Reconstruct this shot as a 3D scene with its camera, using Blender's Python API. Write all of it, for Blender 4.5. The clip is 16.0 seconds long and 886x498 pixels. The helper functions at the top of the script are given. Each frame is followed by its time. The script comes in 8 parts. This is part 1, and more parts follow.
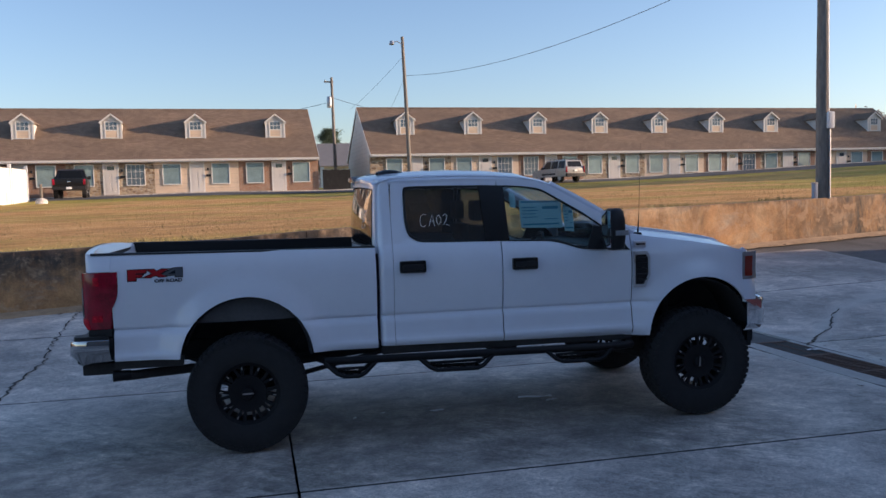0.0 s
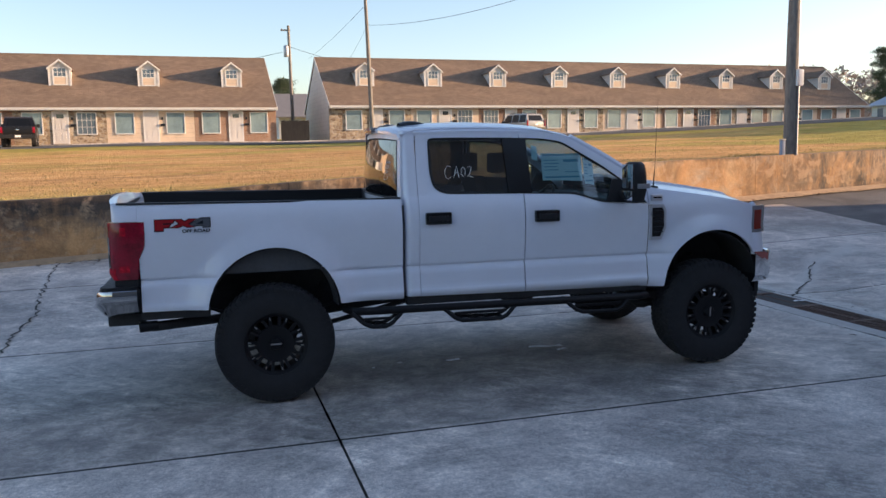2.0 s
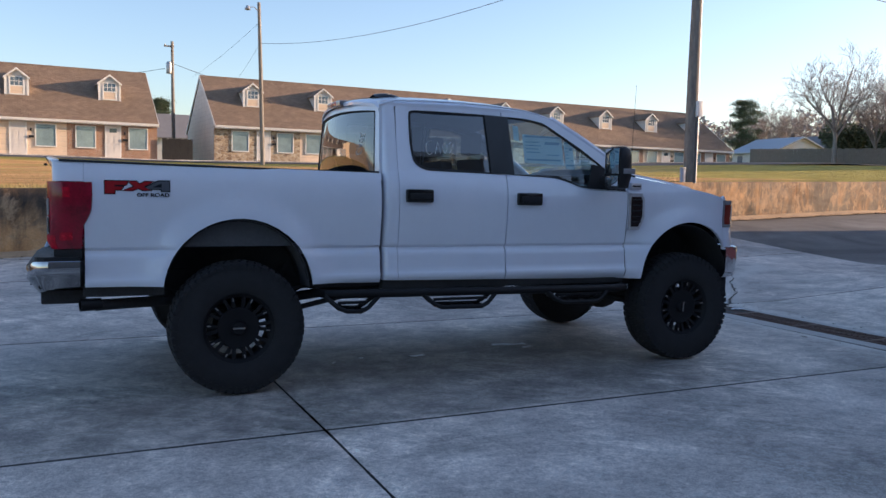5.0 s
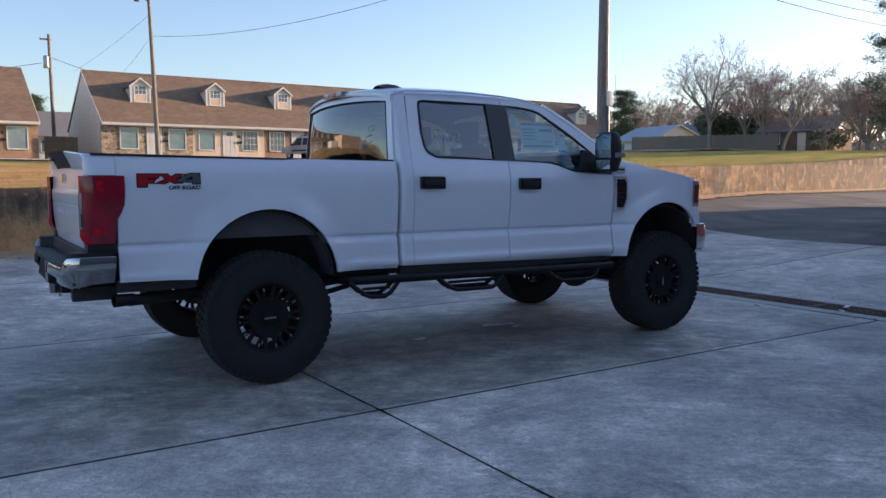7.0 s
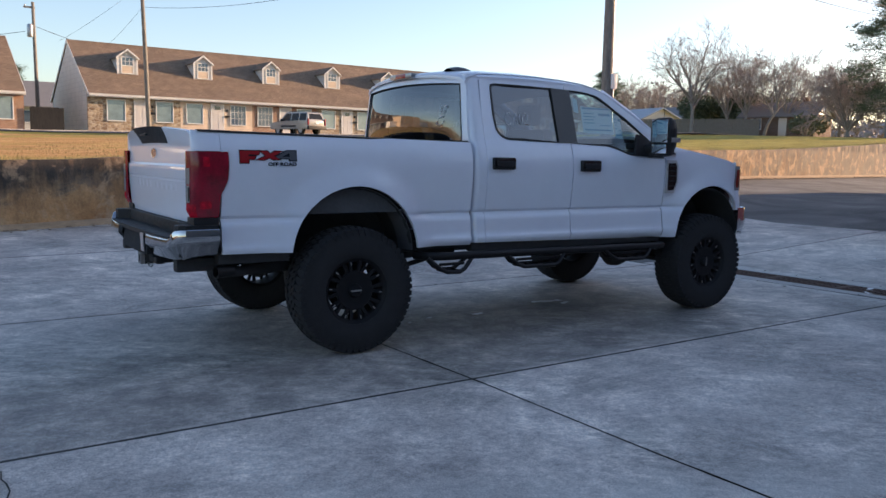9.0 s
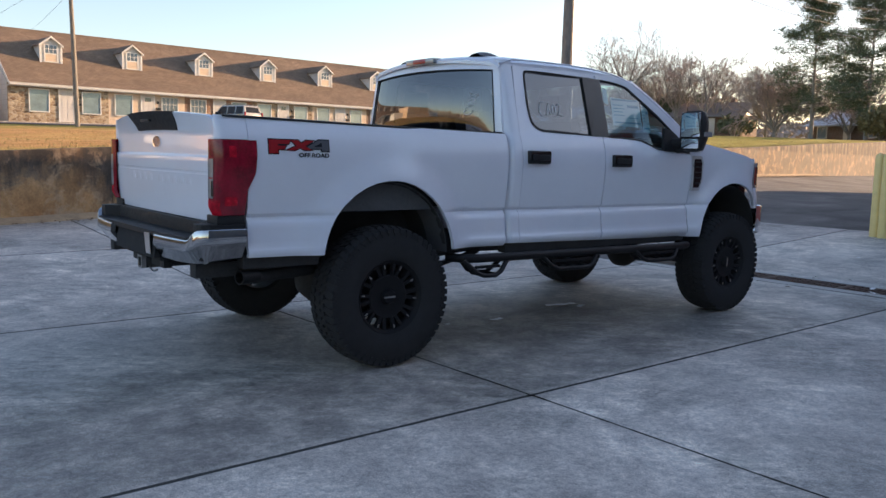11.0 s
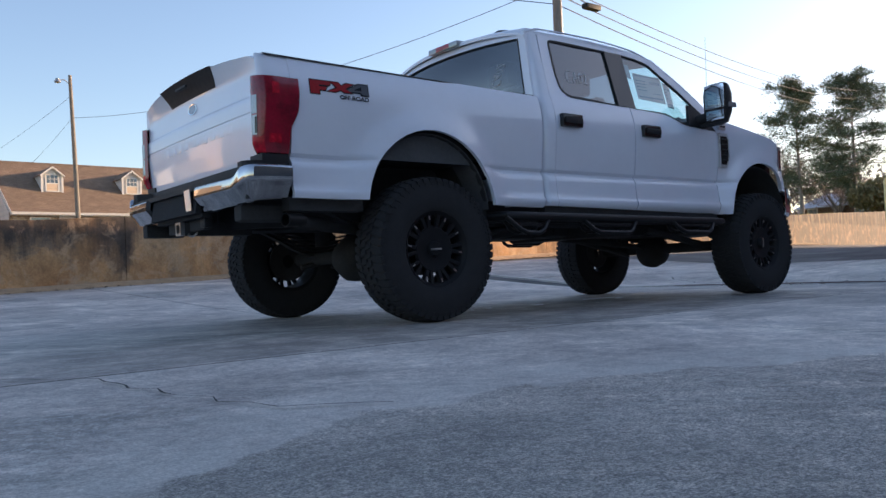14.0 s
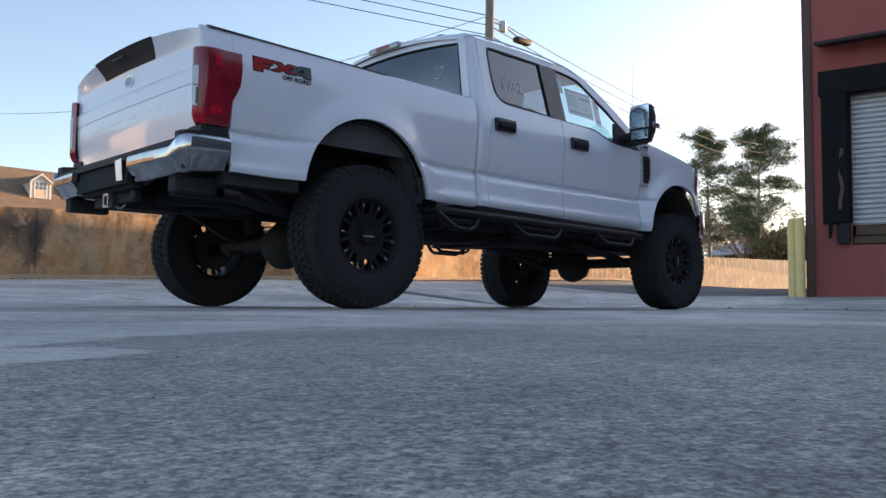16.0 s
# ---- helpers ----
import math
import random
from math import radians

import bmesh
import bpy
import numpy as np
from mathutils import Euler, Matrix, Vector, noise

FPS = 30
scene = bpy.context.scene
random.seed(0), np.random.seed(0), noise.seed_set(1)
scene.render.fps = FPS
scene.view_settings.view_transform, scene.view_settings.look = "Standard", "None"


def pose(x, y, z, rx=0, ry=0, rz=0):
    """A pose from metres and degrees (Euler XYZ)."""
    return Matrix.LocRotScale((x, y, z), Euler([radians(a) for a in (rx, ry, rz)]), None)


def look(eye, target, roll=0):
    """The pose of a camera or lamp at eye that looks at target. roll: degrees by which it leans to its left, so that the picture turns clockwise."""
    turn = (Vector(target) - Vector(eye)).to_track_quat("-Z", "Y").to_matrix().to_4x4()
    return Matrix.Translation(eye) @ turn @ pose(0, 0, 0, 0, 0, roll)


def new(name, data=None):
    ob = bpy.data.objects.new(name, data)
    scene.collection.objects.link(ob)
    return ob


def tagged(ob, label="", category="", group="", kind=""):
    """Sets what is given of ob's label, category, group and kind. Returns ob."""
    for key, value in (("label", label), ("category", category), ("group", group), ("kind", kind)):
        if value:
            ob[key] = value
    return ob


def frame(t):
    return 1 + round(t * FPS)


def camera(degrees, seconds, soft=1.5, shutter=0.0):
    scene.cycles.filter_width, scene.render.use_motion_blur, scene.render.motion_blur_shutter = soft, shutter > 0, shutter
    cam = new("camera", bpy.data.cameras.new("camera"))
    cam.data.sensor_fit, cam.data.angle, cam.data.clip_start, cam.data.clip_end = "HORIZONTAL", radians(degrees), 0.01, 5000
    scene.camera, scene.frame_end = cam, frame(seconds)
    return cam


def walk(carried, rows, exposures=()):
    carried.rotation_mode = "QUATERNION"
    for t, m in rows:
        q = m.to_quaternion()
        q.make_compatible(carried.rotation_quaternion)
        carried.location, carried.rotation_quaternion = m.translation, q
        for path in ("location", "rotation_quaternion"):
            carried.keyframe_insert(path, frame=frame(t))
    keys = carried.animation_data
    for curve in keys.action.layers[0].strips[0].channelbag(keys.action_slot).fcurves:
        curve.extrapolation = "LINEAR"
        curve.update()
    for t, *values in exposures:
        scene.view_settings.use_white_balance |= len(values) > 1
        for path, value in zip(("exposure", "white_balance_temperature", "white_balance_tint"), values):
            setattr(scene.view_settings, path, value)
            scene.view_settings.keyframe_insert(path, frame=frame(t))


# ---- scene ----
cam = camera(57.0, 16.0)
EXPOSURES = [(0.0, 0.52, 5900, 20), (1.5, 0.83, 6350, 20), (2.0, 1.02, 6600, 20), (2.5, 1.38, 6950, 20), (3.2, 1.49, 6850, 20), (5.5, 0.72, 6000, 20), (6.5, 0.62, 5850, 20), (7.0, 0.78, 6050, 20), (7.5, 0.75, 6100, 20), (8.0, 0.75, 6150, 20), (9.0, 0.97, 6500, 20), (11.5, 1.12, 6950, 20), (12.0, 0.99, 6800, 20), (12.5, 0.93, 6550, 20), (13.5, 1.17, 6700, 20), (14.0, 0.98, 6550, 20), (14.5, 0.95, 6550, 20), (15.0, 1.12, 6700, 20), (15.5, 1.30, 6900, 19), (16.0, 1.20, 7050, 18)]
PATH = [
    (0, (0.297, -6.955, 2.095), (0.68, -4.996, 1.968), -1.6),
    (0.5, (0.087, -7.03, 2.107), (0.522, -5.084, 1.949), -1.3),
    (1, (-0.128, -6.959, 2.116), (0.339, -5.021, 1.947), -1.4),
    (1.5, (-0.209, -6.969, 2.115), (0.258, -5.034, 1.919), -0.7),
    (2, (-0.349, -6.864, 2.098), (0.147, -4.942, 1.855), -1.0),
    (2.5, (-0.451, -6.754, 2.092), (0.087, -4.848, 1.811), -0.9),
    (3, (-0.495, -6.611, 2.065), (0.112, -4.724, 1.796), -0.0),
    (5.5, (-1.266, -5.986, 1.55), (-0.409, -4.184, 1.415), 0.6),
    (6, (-1.526, -5.882, 1.549), (-0.591, -4.118, 1.421), -0.2),
    (6.5, (-1.769, -5.935, 1.54), (-0.803, -4.19, 1.391), -0.4),
    (7, (-2.063, -5.873, 1.535), (-1.032, -4.168, 1.363), -0.2),
    (7.5, (-2.311, -5.932, 1.548), (-1.257, -4.241, 1.372), 0.1),
    (8, (-2.5, -5.992, 1.559), (-1.453, -4.297, 1.379), 0.1),
    (8.5, (-2.765, -5.875, 1.553), (-1.701, -4.193, 1.36), 0.4),
    (9, (-2.9, -5.686, 1.549), (-1.821, -4.017, 1.325), 0.9),
    (11.5, (-3.256, -4.596, 1.455), (-2.005, -3.051, 1.237), 0.8),
    (12, (-3.213, -4.572, 1.343), (-1.944, -3.035, 1.186), -1.4),
    (12.5, (-3.23, -4.553, 1.172), (-1.902, -3.064, 1.037), -3.7),
    (13, (-3.226, -4.488, 0.844), (-1.866, -3.023, 0.762), -4.5),
    (13.5, (-3.325, -4.455, 0.524), (-1.984, -2.97, 0.53), -3.5),
    (14, (-3.449, -4.434, 0.327), (-2.213, -2.862, 0.388), -2.5),
    (14.5, (-3.511, -4.448, 0.197), (-2.306, -2.852, 0.247), -0.9),
    (15, (-3.534, -4.435, 0.09), (-2.26, -2.895, 0.154), 0.5),
    (15.5, (-3.543, -4.421, 0.046), (-2.199, -2.941, 0.113), 1.9),
    (16, (-3.566, -4.421, 0.045), (-2.181, -2.985, 0.177), 0.5),
]
walk(cam, [(t, look(eye, target, roll)) for t, eye, target, roll in PATH], exposures=EXPOSURES)

# ---------------------------------------------------------------- light
world = bpy.data.worlds.new("World")
scene.world = world
world.use_nodes = True
SUN_EL, SUN_AZ = 11.5, 99.0          # degrees; azimuth clockwise from +y
sky = world.node_tree.nodes.new("ShaderNodeTexSky")
sky.sky_type = "NISHITA"
sky.sun_disc = False
sky.sun_elevation, sky.sun_rotation = radians(SUN_EL), radians(SUN_AZ)
sky.air_density, sky.dust_density, sky.ozone_density = 1.0, 0.9, 1.8
world.node_tree.links.new(sky.outputs[0], world.node_tree.nodes["Background"].inputs[0])
world.node_tree.nodes["Background"].inputs[1].default_value = 0.15
sun_way = Vector((math.sin(radians(SUN_AZ)) * math.cos(radians(SUN_EL)),
                  math.cos(radians(SUN_AZ)) * math.cos(radians(SUN_EL)), math.sin(radians(SUN_EL))))
sun = new("sun", bpy.data.lights.new("sun", "SUN"))
sun.data.energy, sun.data.angle, sun.data.color = 5.0, radians(0.6), (1.0, 0.72, 0.44)
sun.matrix_world = look(sun_way * 60, (0, 0, 0))

# ---------------------------------------------------------------- materials


def mat_new(name):
    m = bpy.data.materials.new(name)
    m.use_nodes = True
    nt = m.node_tree
    return m, nt, nt.nodes["Principled BSDF"]


def node(nt, kind, **kw):
    n = nt.nodes.new(kind)
    for k, v in kw.items():
        n.inputs[k.replace("_", " ")].default_value = v
    return n


def ramp(nt, src, stops):
    r = nt.nodes.new("ShaderNodeValToRGB")
    e = r.color_ramp.elements
    while len(e) < len(stops):
        e.new(0.5)
    for s, (p, c) in zip(e, stops):
        s.position = p
        s.color = (*c, 1) if len(c) == 3 else c
    nt.links.new(src, r.inputs[0])
    return r.outputs[0]


def mix(nt, fac, a, b, kind="MIX"):
    n = nt.nodes.new("ShaderNodeMix")
    n.data_type, n.blend_type = "RGBA", kind
    for sock, val in ((n.inputs[0], fac), (n.inputs[6], a), (n.inputs[7], b)):
        if isinstance(val, bpy.types.NodeSocket):
            nt.links.new(val, sock)
        elif isinstance(val, (int, float)):
            sock.default_value = val
        else:
            sock.default_value = (*val, 1)
    return n.outputs[2]


def coords(nt, scale=(1, 1, 1), obj=False):
    tc = nt.nodes.new("ShaderNodeTexCoord") if obj else nt.nodes.new("ShaderNodeNewGeometry")
    mp = nt.nodes.new("ShaderNodeMapping")
    mp.inputs["Scale"].default_value = scale
    nt.links.new(tc.outputs["Object" if obj else "Position"], mp.inputs["Vector"])
    return mp.outputs[0]


def noise_tex(nt, vec, scale, detail=6, rough=0.6, dist=0.0):
    n = node(nt, "ShaderNodeTexNoise", Scale=scale, Detail=detail, Roughness=rough, Distortion=dist)
    nt.links.new(vec, n.inputs["Vector"])
    return n.outputs["Fac"]


def bump(nt, p, height, strength=0.3, dist=0.01):
    b = node(nt, "ShaderNodeBump", Strength=strength, Distance=dist)
    nt.links.new(height, b.inputs["Height"])
    nt.links.new(b.outputs[0], p.inputs["Normal"])
    return b


def plain(name, col, rough=0.5, metal=0.0, var=0.08, scale=8.0, bumpy=0.0, coat=0.0, spec=0.5):
    """A surface of one colour with slight mottling at two scales."""
    m, nt, p = mat_new(name)
    v = coords(nt, obj=True)
    a, b = noise_tex(nt, v, scale), noise_tex(nt, v, scale * 9, 3)
    lo, hi = [c * (1 - var) for c in col], [min(1, c * (1 + var)) for c in col]
    c = mix(nt, 0.35, ramp(nt, a, [(0.3, lo), (0.7, hi)]), ramp(nt, b, [(0.3, lo), (0.7, hi)]))
    nt.links.new(c, p.inputs["Base Color"])
    r = ramp(nt, a, [(0.3, [max(0.02, rough * 0.85)] * 3), (0.7, [min(1, rough * 1.15)] * 3)])
    nt.links.new(r, p.inputs["Roughness"])
    p.inputs["Metallic"].default_value = metal
    p.inputs["Coat Weight"].default_value = coat
    p.inputs["Coat Roughness"].default_value = 0.04
    p.inputs["Specular IOR Level"].default_value = spec
    if bumpy:
        bump(nt, p, b, bumpy, 0.004)
    return m


def times(nt, a, src, lo, hi, p0=0.32, p1=0.68):
    """Multiplies a colour by a grey factor that runs from lo to hi with a noise value."""
    return mix(nt, 1.0, a, ramp(nt, src, [(p0, (lo, lo, lo * 1.01)), (p1, (hi, hi, hi * 0.985))]), "MULTIPLY")


def turned(nt, degrees, scale):
    """World coordinates turned about the vertical and then stretched."""
    a = nt.nodes.new("ShaderNodeMapping")
    a.inputs["Rotation"].default_value = (0, 0, radians(degrees))
    nt.links.new(coords(nt), a.inputs["Vector"])
    b = nt.nodes.new("ShaderNodeMapping")
    b.inputs["Scale"].default_value = scale
    nt.links.new(a.outputs[0], b.inputs["Vector"])
    return b.outputs[0]


def concrete_mat():
    """Broom-finished slabs: cloudy wear, dark stains, pale scuffs, and a scaled zone where the gravel shows."""
    m, nt, p = mat_new("worn concrete")
    v = coords(nt)
    big = noise_tex(nt, v, 0.33, 6, 0.6, 0.4)
    mid = noise_tex(nt, v, 1.7, 9, 0.74, 0.15)
    drag = noise_tex(nt, turned(nt, -52, (0.8, 1.3, 1)), 2.6, 9, 0.76, 0.2)
    fleck = noise_tex(nt, coords(nt, (1.1, 0.85, 1)), 22, 6, 0.8, 0.2)
    where = noise_tex(nt, v, 0.9, 4, 0.6, 0.4)
    fine = noise_tex(nt, v, 120, 4, 0.75)
    c = mix(nt, 0.0, (0.56, 0.497, 0.458), (0.4, 0.4, 0.4))
    c = times(nt, c, big, 0.66, 1.26, 0.38, 0.62)
    c = times(nt, c, mid, 0.70, 1.24, 0.33, 0.66)
    c = times(nt, c, drag, 0.84, 1.12, 0.36, 0.62)
    c = times(nt, c, noise_tex(nt, v, 6.5, 9, 0.8, 0.1), 0.80, 1.22, 0.36, 0.64)
    oil = noise_tex(nt, coords(nt, (0.7, 1.1, 1)), 0.66, 9, 0.74, 0.35)
    c = mix(nt, ramp(nt, oil, [(0.50, (0, 0, 0)), (0.57, (0.40, 0.40, 0.40)), (0.68, (0.66, 0.66, 0.66))]), c, (0.165, 0.162, 0.152))
    rake = noise_tex(nt, turned(nt, 38, (0.8, 2.6, 1)), 4.2, 9, 0.8, 0.15)
    rubbed = noise_tex(nt, v, 0.75, 5, 0.62, 0.7)
    c = mix(nt, ramp(nt, rubbed, [(0.46, (0, 0, 0)), (0.60, (0.85, 0.85, 0.85))]), c, times(nt, c, rake, 0.58, 1.42, 0.38, 0.62))
    c = times(nt, c, noise_tex(nt, v, 30, 7, 0.82, 0.1), 0.74, 1.26, 0.38, 0.62)
    pits = noise_tex(nt, v, 11, 5, 0.7, 0.3)
    c = mix(nt, ramp(nt, pits, [(0.62, (0, 0, 0)), (0.68, (0.5, 0.5, 0.5))]), c, (0.17, 0.165, 0.155))
    # pale chips, thick in some places and absent in others
    chip = mix(nt, 1.0, ramp(nt, fleck, [(0.52, (0, 0, 0)), (0.60, (0.8, 0.8, 0.8))]), ramp(nt, where, [(0.44, (0.10, 0.10, 0.10)), (0.60, (0.95, 0.95, 0.95))]), "MULTIPLY")
    c = mix(nt, chip, c, (0.56, 0.54, 0.495))
    # scaled zone south-west of the truck: a ragged edge that bends, kept to its own slab
    sep = nt.nodes.new("ShaderNodeSeparateXYZ")
    nt.links.new(v, sep.inputs[0])

    def calc(op, a, b, c3=None):
        n = nt.nodes.new("ShaderNodeMath")
        n.operation = op
        for sock, val in zip(n.inputs, (a, b, c3)):
            if isinstance(val, bpy.types.NodeSocket):
                nt.links.new(val, sock)
            elif val is not None:
                sock.default_value = val
        return n.outputs[0]
    bend = calc("MULTIPLY", calc("MINIMUM", calc("ADD", sep.outputs["X"], 2.45), 0.0), 0.64)
    stop = calc("MULTIPLY", calc("MAXIMUM", calc("ADD", sep.outputs["X"], 1.5), 0.0), -0.42)
    d = calc("ADD", calc("SUBTRACT", calc("ADD", bend, stop), sep.outputs["Y"]), -2.68)
    wob = noise_tex(nt, v, 2.6, 6, 0.6, 0.3)
    d = calc("ADD", d, calc("MULTIPLY_ADD", wob, 0.44, -0.22))
    # a smooth tongue left standing in it
    ex = calc("POWER", calc("DIVIDE", calc("ADD", sep.outputs["X"], 3.38), 0.28), 2.0)
    ey = calc("POWER", calc("DIVIDE", calc("ADD", sep.outputs["Y"], 3.365), 0.15), 2.0)
    island = calc("SUBTRACT", calc("ADD", ex, ey), 1.0)
    d = calc("MINIMUM", d, calc("MULTIPLY", calc("ADD", island, calc("MULTIPLY_ADD", wob, 0.5, -0.25)), 0.15))
    patchy = ramp(nt, calc("MULTIPLY_ADD", noise_tex(nt, v, 1.3, 7, 0.65, 0.5), 1.5, calc("MULTIPLY_ADD", sep.outputs["X"], -0.38, -1.1)), [(0.0, (0.15, 0.15, 0.15)), (0.75, (1, 1, 1))])
    scaled = ramp(nt, calc("ADD", d, 0.5), [(0.49, (0, 0, 0)), (0.52, (1, 1, 1))])
    rim = ramp(nt, calc("ADD", calc("MULTIPLY", d, 0.8), 0.5), [(0.02, (0, 0, 0)), (0.36, (0.7, 0.7, 0.7)), (0.495, (0.75, 0.75, 0.75)), (0.51, (0, 0, 0))])
    c = mix(nt, mix(nt, 1.0, rim, ramp(nt, drag, [(0.38, (0.3, 0.3, 0.3)), (0.6, (1, 1, 1))]), "MULTIPLY"), c, (0.50, 0.48, 0.44))
    c = mix(nt, mix(nt, 0.88, (0, 0, 0), mix(nt, 1.0, scaled, patchy, "MULTIPLY")), c, times(nt, mix(nt, 0.0, (0.325, 0.313, 0.295), (0.3, 0.3, 0.3)), noise_tex(nt, v, 2.4, 8, 0.75, 0.2), 0.72, 1.25, 0.36, 0.64))
    # a darker tone over the slabs in front of the dock, broken by noise
    dulling = calc("MULTIPLY_ADD", noise_tex(nt, v, 0.8, 6, 0.65, 0.5), 1.6, calc("MULTIPLY_ADD", sep.outputs["X"], 0.5, -1.85))
    side = calc("MULTIPLY_ADD", sep.outputs["Y"], -0.7, 0.5)
    dulling = ramp(nt, calc("MINIMUM", dulling, side), [(0.0, (0, 0, 0)), (1.0, (0.8, 0.8, 0.8))])
    c = mix(nt, dulling, c, mix(nt, 1.0, c, (0.87, 0.87, 0.88), "MULTIPLY"))
    # crumbled pale apron along the trench drain
    along = calc("MULTIPLY_ADD", sep.outputs["Y"], math.sin(radians(2.0)), calc("MULTIPLY", sep.outputs["X"], math.cos(radians(2.0))))
    off = calc("SUBTRACT", calc("ABSOLUTE", calc("SUBTRACT", along, 6.80), 0.0), 0.40)
    worn = calc("MULTIPLY_ADD", noise_tex(nt, v, 3.2, 7, 0.7, 0.6), 0.9, calc("MULTIPLY_ADD", off, -0.75, 0.0))
    c = mix(nt, ramp(nt, worn, [(0.24, (0, 0, 0)), (0.40, (0.65, 0.65, 0.65))]), c, (0.60, 0.58, 0.535))
    # a darker band on the slab row under and beside the truck
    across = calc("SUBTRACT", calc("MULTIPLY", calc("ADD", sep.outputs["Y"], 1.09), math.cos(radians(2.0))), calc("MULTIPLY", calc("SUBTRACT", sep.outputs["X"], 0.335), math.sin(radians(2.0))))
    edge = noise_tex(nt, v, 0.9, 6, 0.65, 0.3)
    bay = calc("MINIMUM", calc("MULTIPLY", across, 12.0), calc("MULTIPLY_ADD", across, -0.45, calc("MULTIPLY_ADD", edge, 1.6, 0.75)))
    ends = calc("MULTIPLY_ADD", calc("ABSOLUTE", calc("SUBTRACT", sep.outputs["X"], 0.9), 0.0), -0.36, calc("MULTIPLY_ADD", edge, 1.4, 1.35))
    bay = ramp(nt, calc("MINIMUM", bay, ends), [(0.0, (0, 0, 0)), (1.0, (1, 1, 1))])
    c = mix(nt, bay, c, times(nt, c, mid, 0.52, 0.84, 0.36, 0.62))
    line = calc("MINIMUM", calc("MULTIPLY_ADD", sep.outputs["X"], 1.05, -4.78), calc("MULTIPLY_ADD", sep.outputs["X"], 0.5, 0.30))
    near = calc("MULTIPLY_ADD", calc("ABSOLUTE", calc("SUBTRACT", sep.outputs["Y"], line), 0.0), -1.9, calc("MULTIPLY_ADD", noise_tex(nt, v, 4.0, 7, 0.7, 0.3), 1.0, 0.28))
    stretch = calc("MULTIPLY_ADD", calc("ABSOLUTE", calc("SUBTRACT", sep.outputs["X"], 8.9), 0.0), -2.0, 4.0)
    c = mix(nt, ramp(nt, calc("MINIMUM", near, stretch), [(0.15, (0, 0, 0)), (0.75, (0.75, 0.75, 0.75))]), c, (0.56, 0.535, 0.49))
    # gravel grains of two sizes
    grains = []
    for k in (200, 430):
        vo = node(nt, "ShaderNodeTexVoronoi", Scale=k)
        nt.links.new(v, vo.inputs["Vector"])
        g = nt.nodes.new("ShaderNodeSeparateColor")
        nt.links.new(vo.outputs["Color"], g.inputs[0])
        grains.append(g.outputs[0])
    gr = mix(nt, 0.5, grains[0], grains[1])
    soft = noise_tex(nt, v, 150, 5, 0.8, 0.3)
    gr = mix(nt, 0.5, gr, ramp(nt, soft, [(0.34, (0, 0, 0)), (0.66, (1, 1, 1))]))
    tone = ramp(nt, gr, [(0.26, (0.42, 0.42, 0.43)), (0.48, (0.95, 0.95, 0.95)), (0.74, (1.9, 1.86, 1.8))])
    clump = noise_tex(nt, v, 42, 5, 0.7, 0.4)
    amount = mix(nt, scaled, (0.24, 0.24, 0.24), (0.8, 0.8, 0.8))
    c = mix(nt, scaled, c, times(nt, c, clump, 0.76, 1.26, 0.36, 0.64))
    c = mix(nt, amount, c, mix(nt, 1.0, c, tone, "MULTIPLY"))
    c = mix(nt, 0.28, c, ramp(nt, fine, [(0.36, (0.2, 0.2, 0.2)), (0.5, (0.5, 0.5, 0.5)), (0.64, (0.85, 0.85, 0.85))]), "OVERLAY")
    oi = nt.nodes.new("ShaderNodeObjectInfo")
    tint = ramp(nt, oi.outputs["Random"], [(0, (0.95, 0.95, 0.955)), (1, (1.05, 1.05, 1.045))])
    c = mix(nt, 1.0, c, tint, "MULTIPLY")
    nt.links.new(c, p.inputs["Base Color"])
    nt.links.new(mix(nt, scaled, ramp(nt, mid, [(0.3, (0.56,) * 3), (0.7, (0.80,) * 3)]), (0.80, 0.80, 0.80)), p.inputs["Roughness"])
    p.inputs["Specular IOR Level"].default_value = 0.5
    b = bump(nt, p, mix(nt, 0.3, gr, fine), 0.3, 0.005)
    nt.links.new(mix(nt, scaled, (0.08, 0.08, 0.08), (0.7, 0.7, 0.7)), b.inputs["Strength"])
    return m


def asphalt_mat(name, k):
    m, nt, p = mat_new(name)
    v = coords(nt)
    big, fine = noise_tex(nt, v, 0.5, 6, 0.65, 0.6), noise_tex(nt, v, 90, 3, 0.7)
    c = ramp(nt, big, [(0.3, (0.085 * k, 0.083 * k, 0.082 * k)), (0.55, (0.16 * k, 0.157 * k, 0.152 * k)), (0.75, (0.25 * k, 0.245 * k, 0.235 * k))])
    c = mix(nt, 0.4, c, ramp(nt, fine, [(0.35, (0.02, 0.02, 0.02)), (0.65, (0.3, 0.3, 0.3))]), "OVERLAY")
    nt.links.new(c, p.inputs["Base Color"])
    p.inputs["Roughness"].default_value = 0.9
    p.inputs["Specular IOR Level"].default_value = 0.25
    bump(nt, p, fine, 0.5, 0.006)
    return m


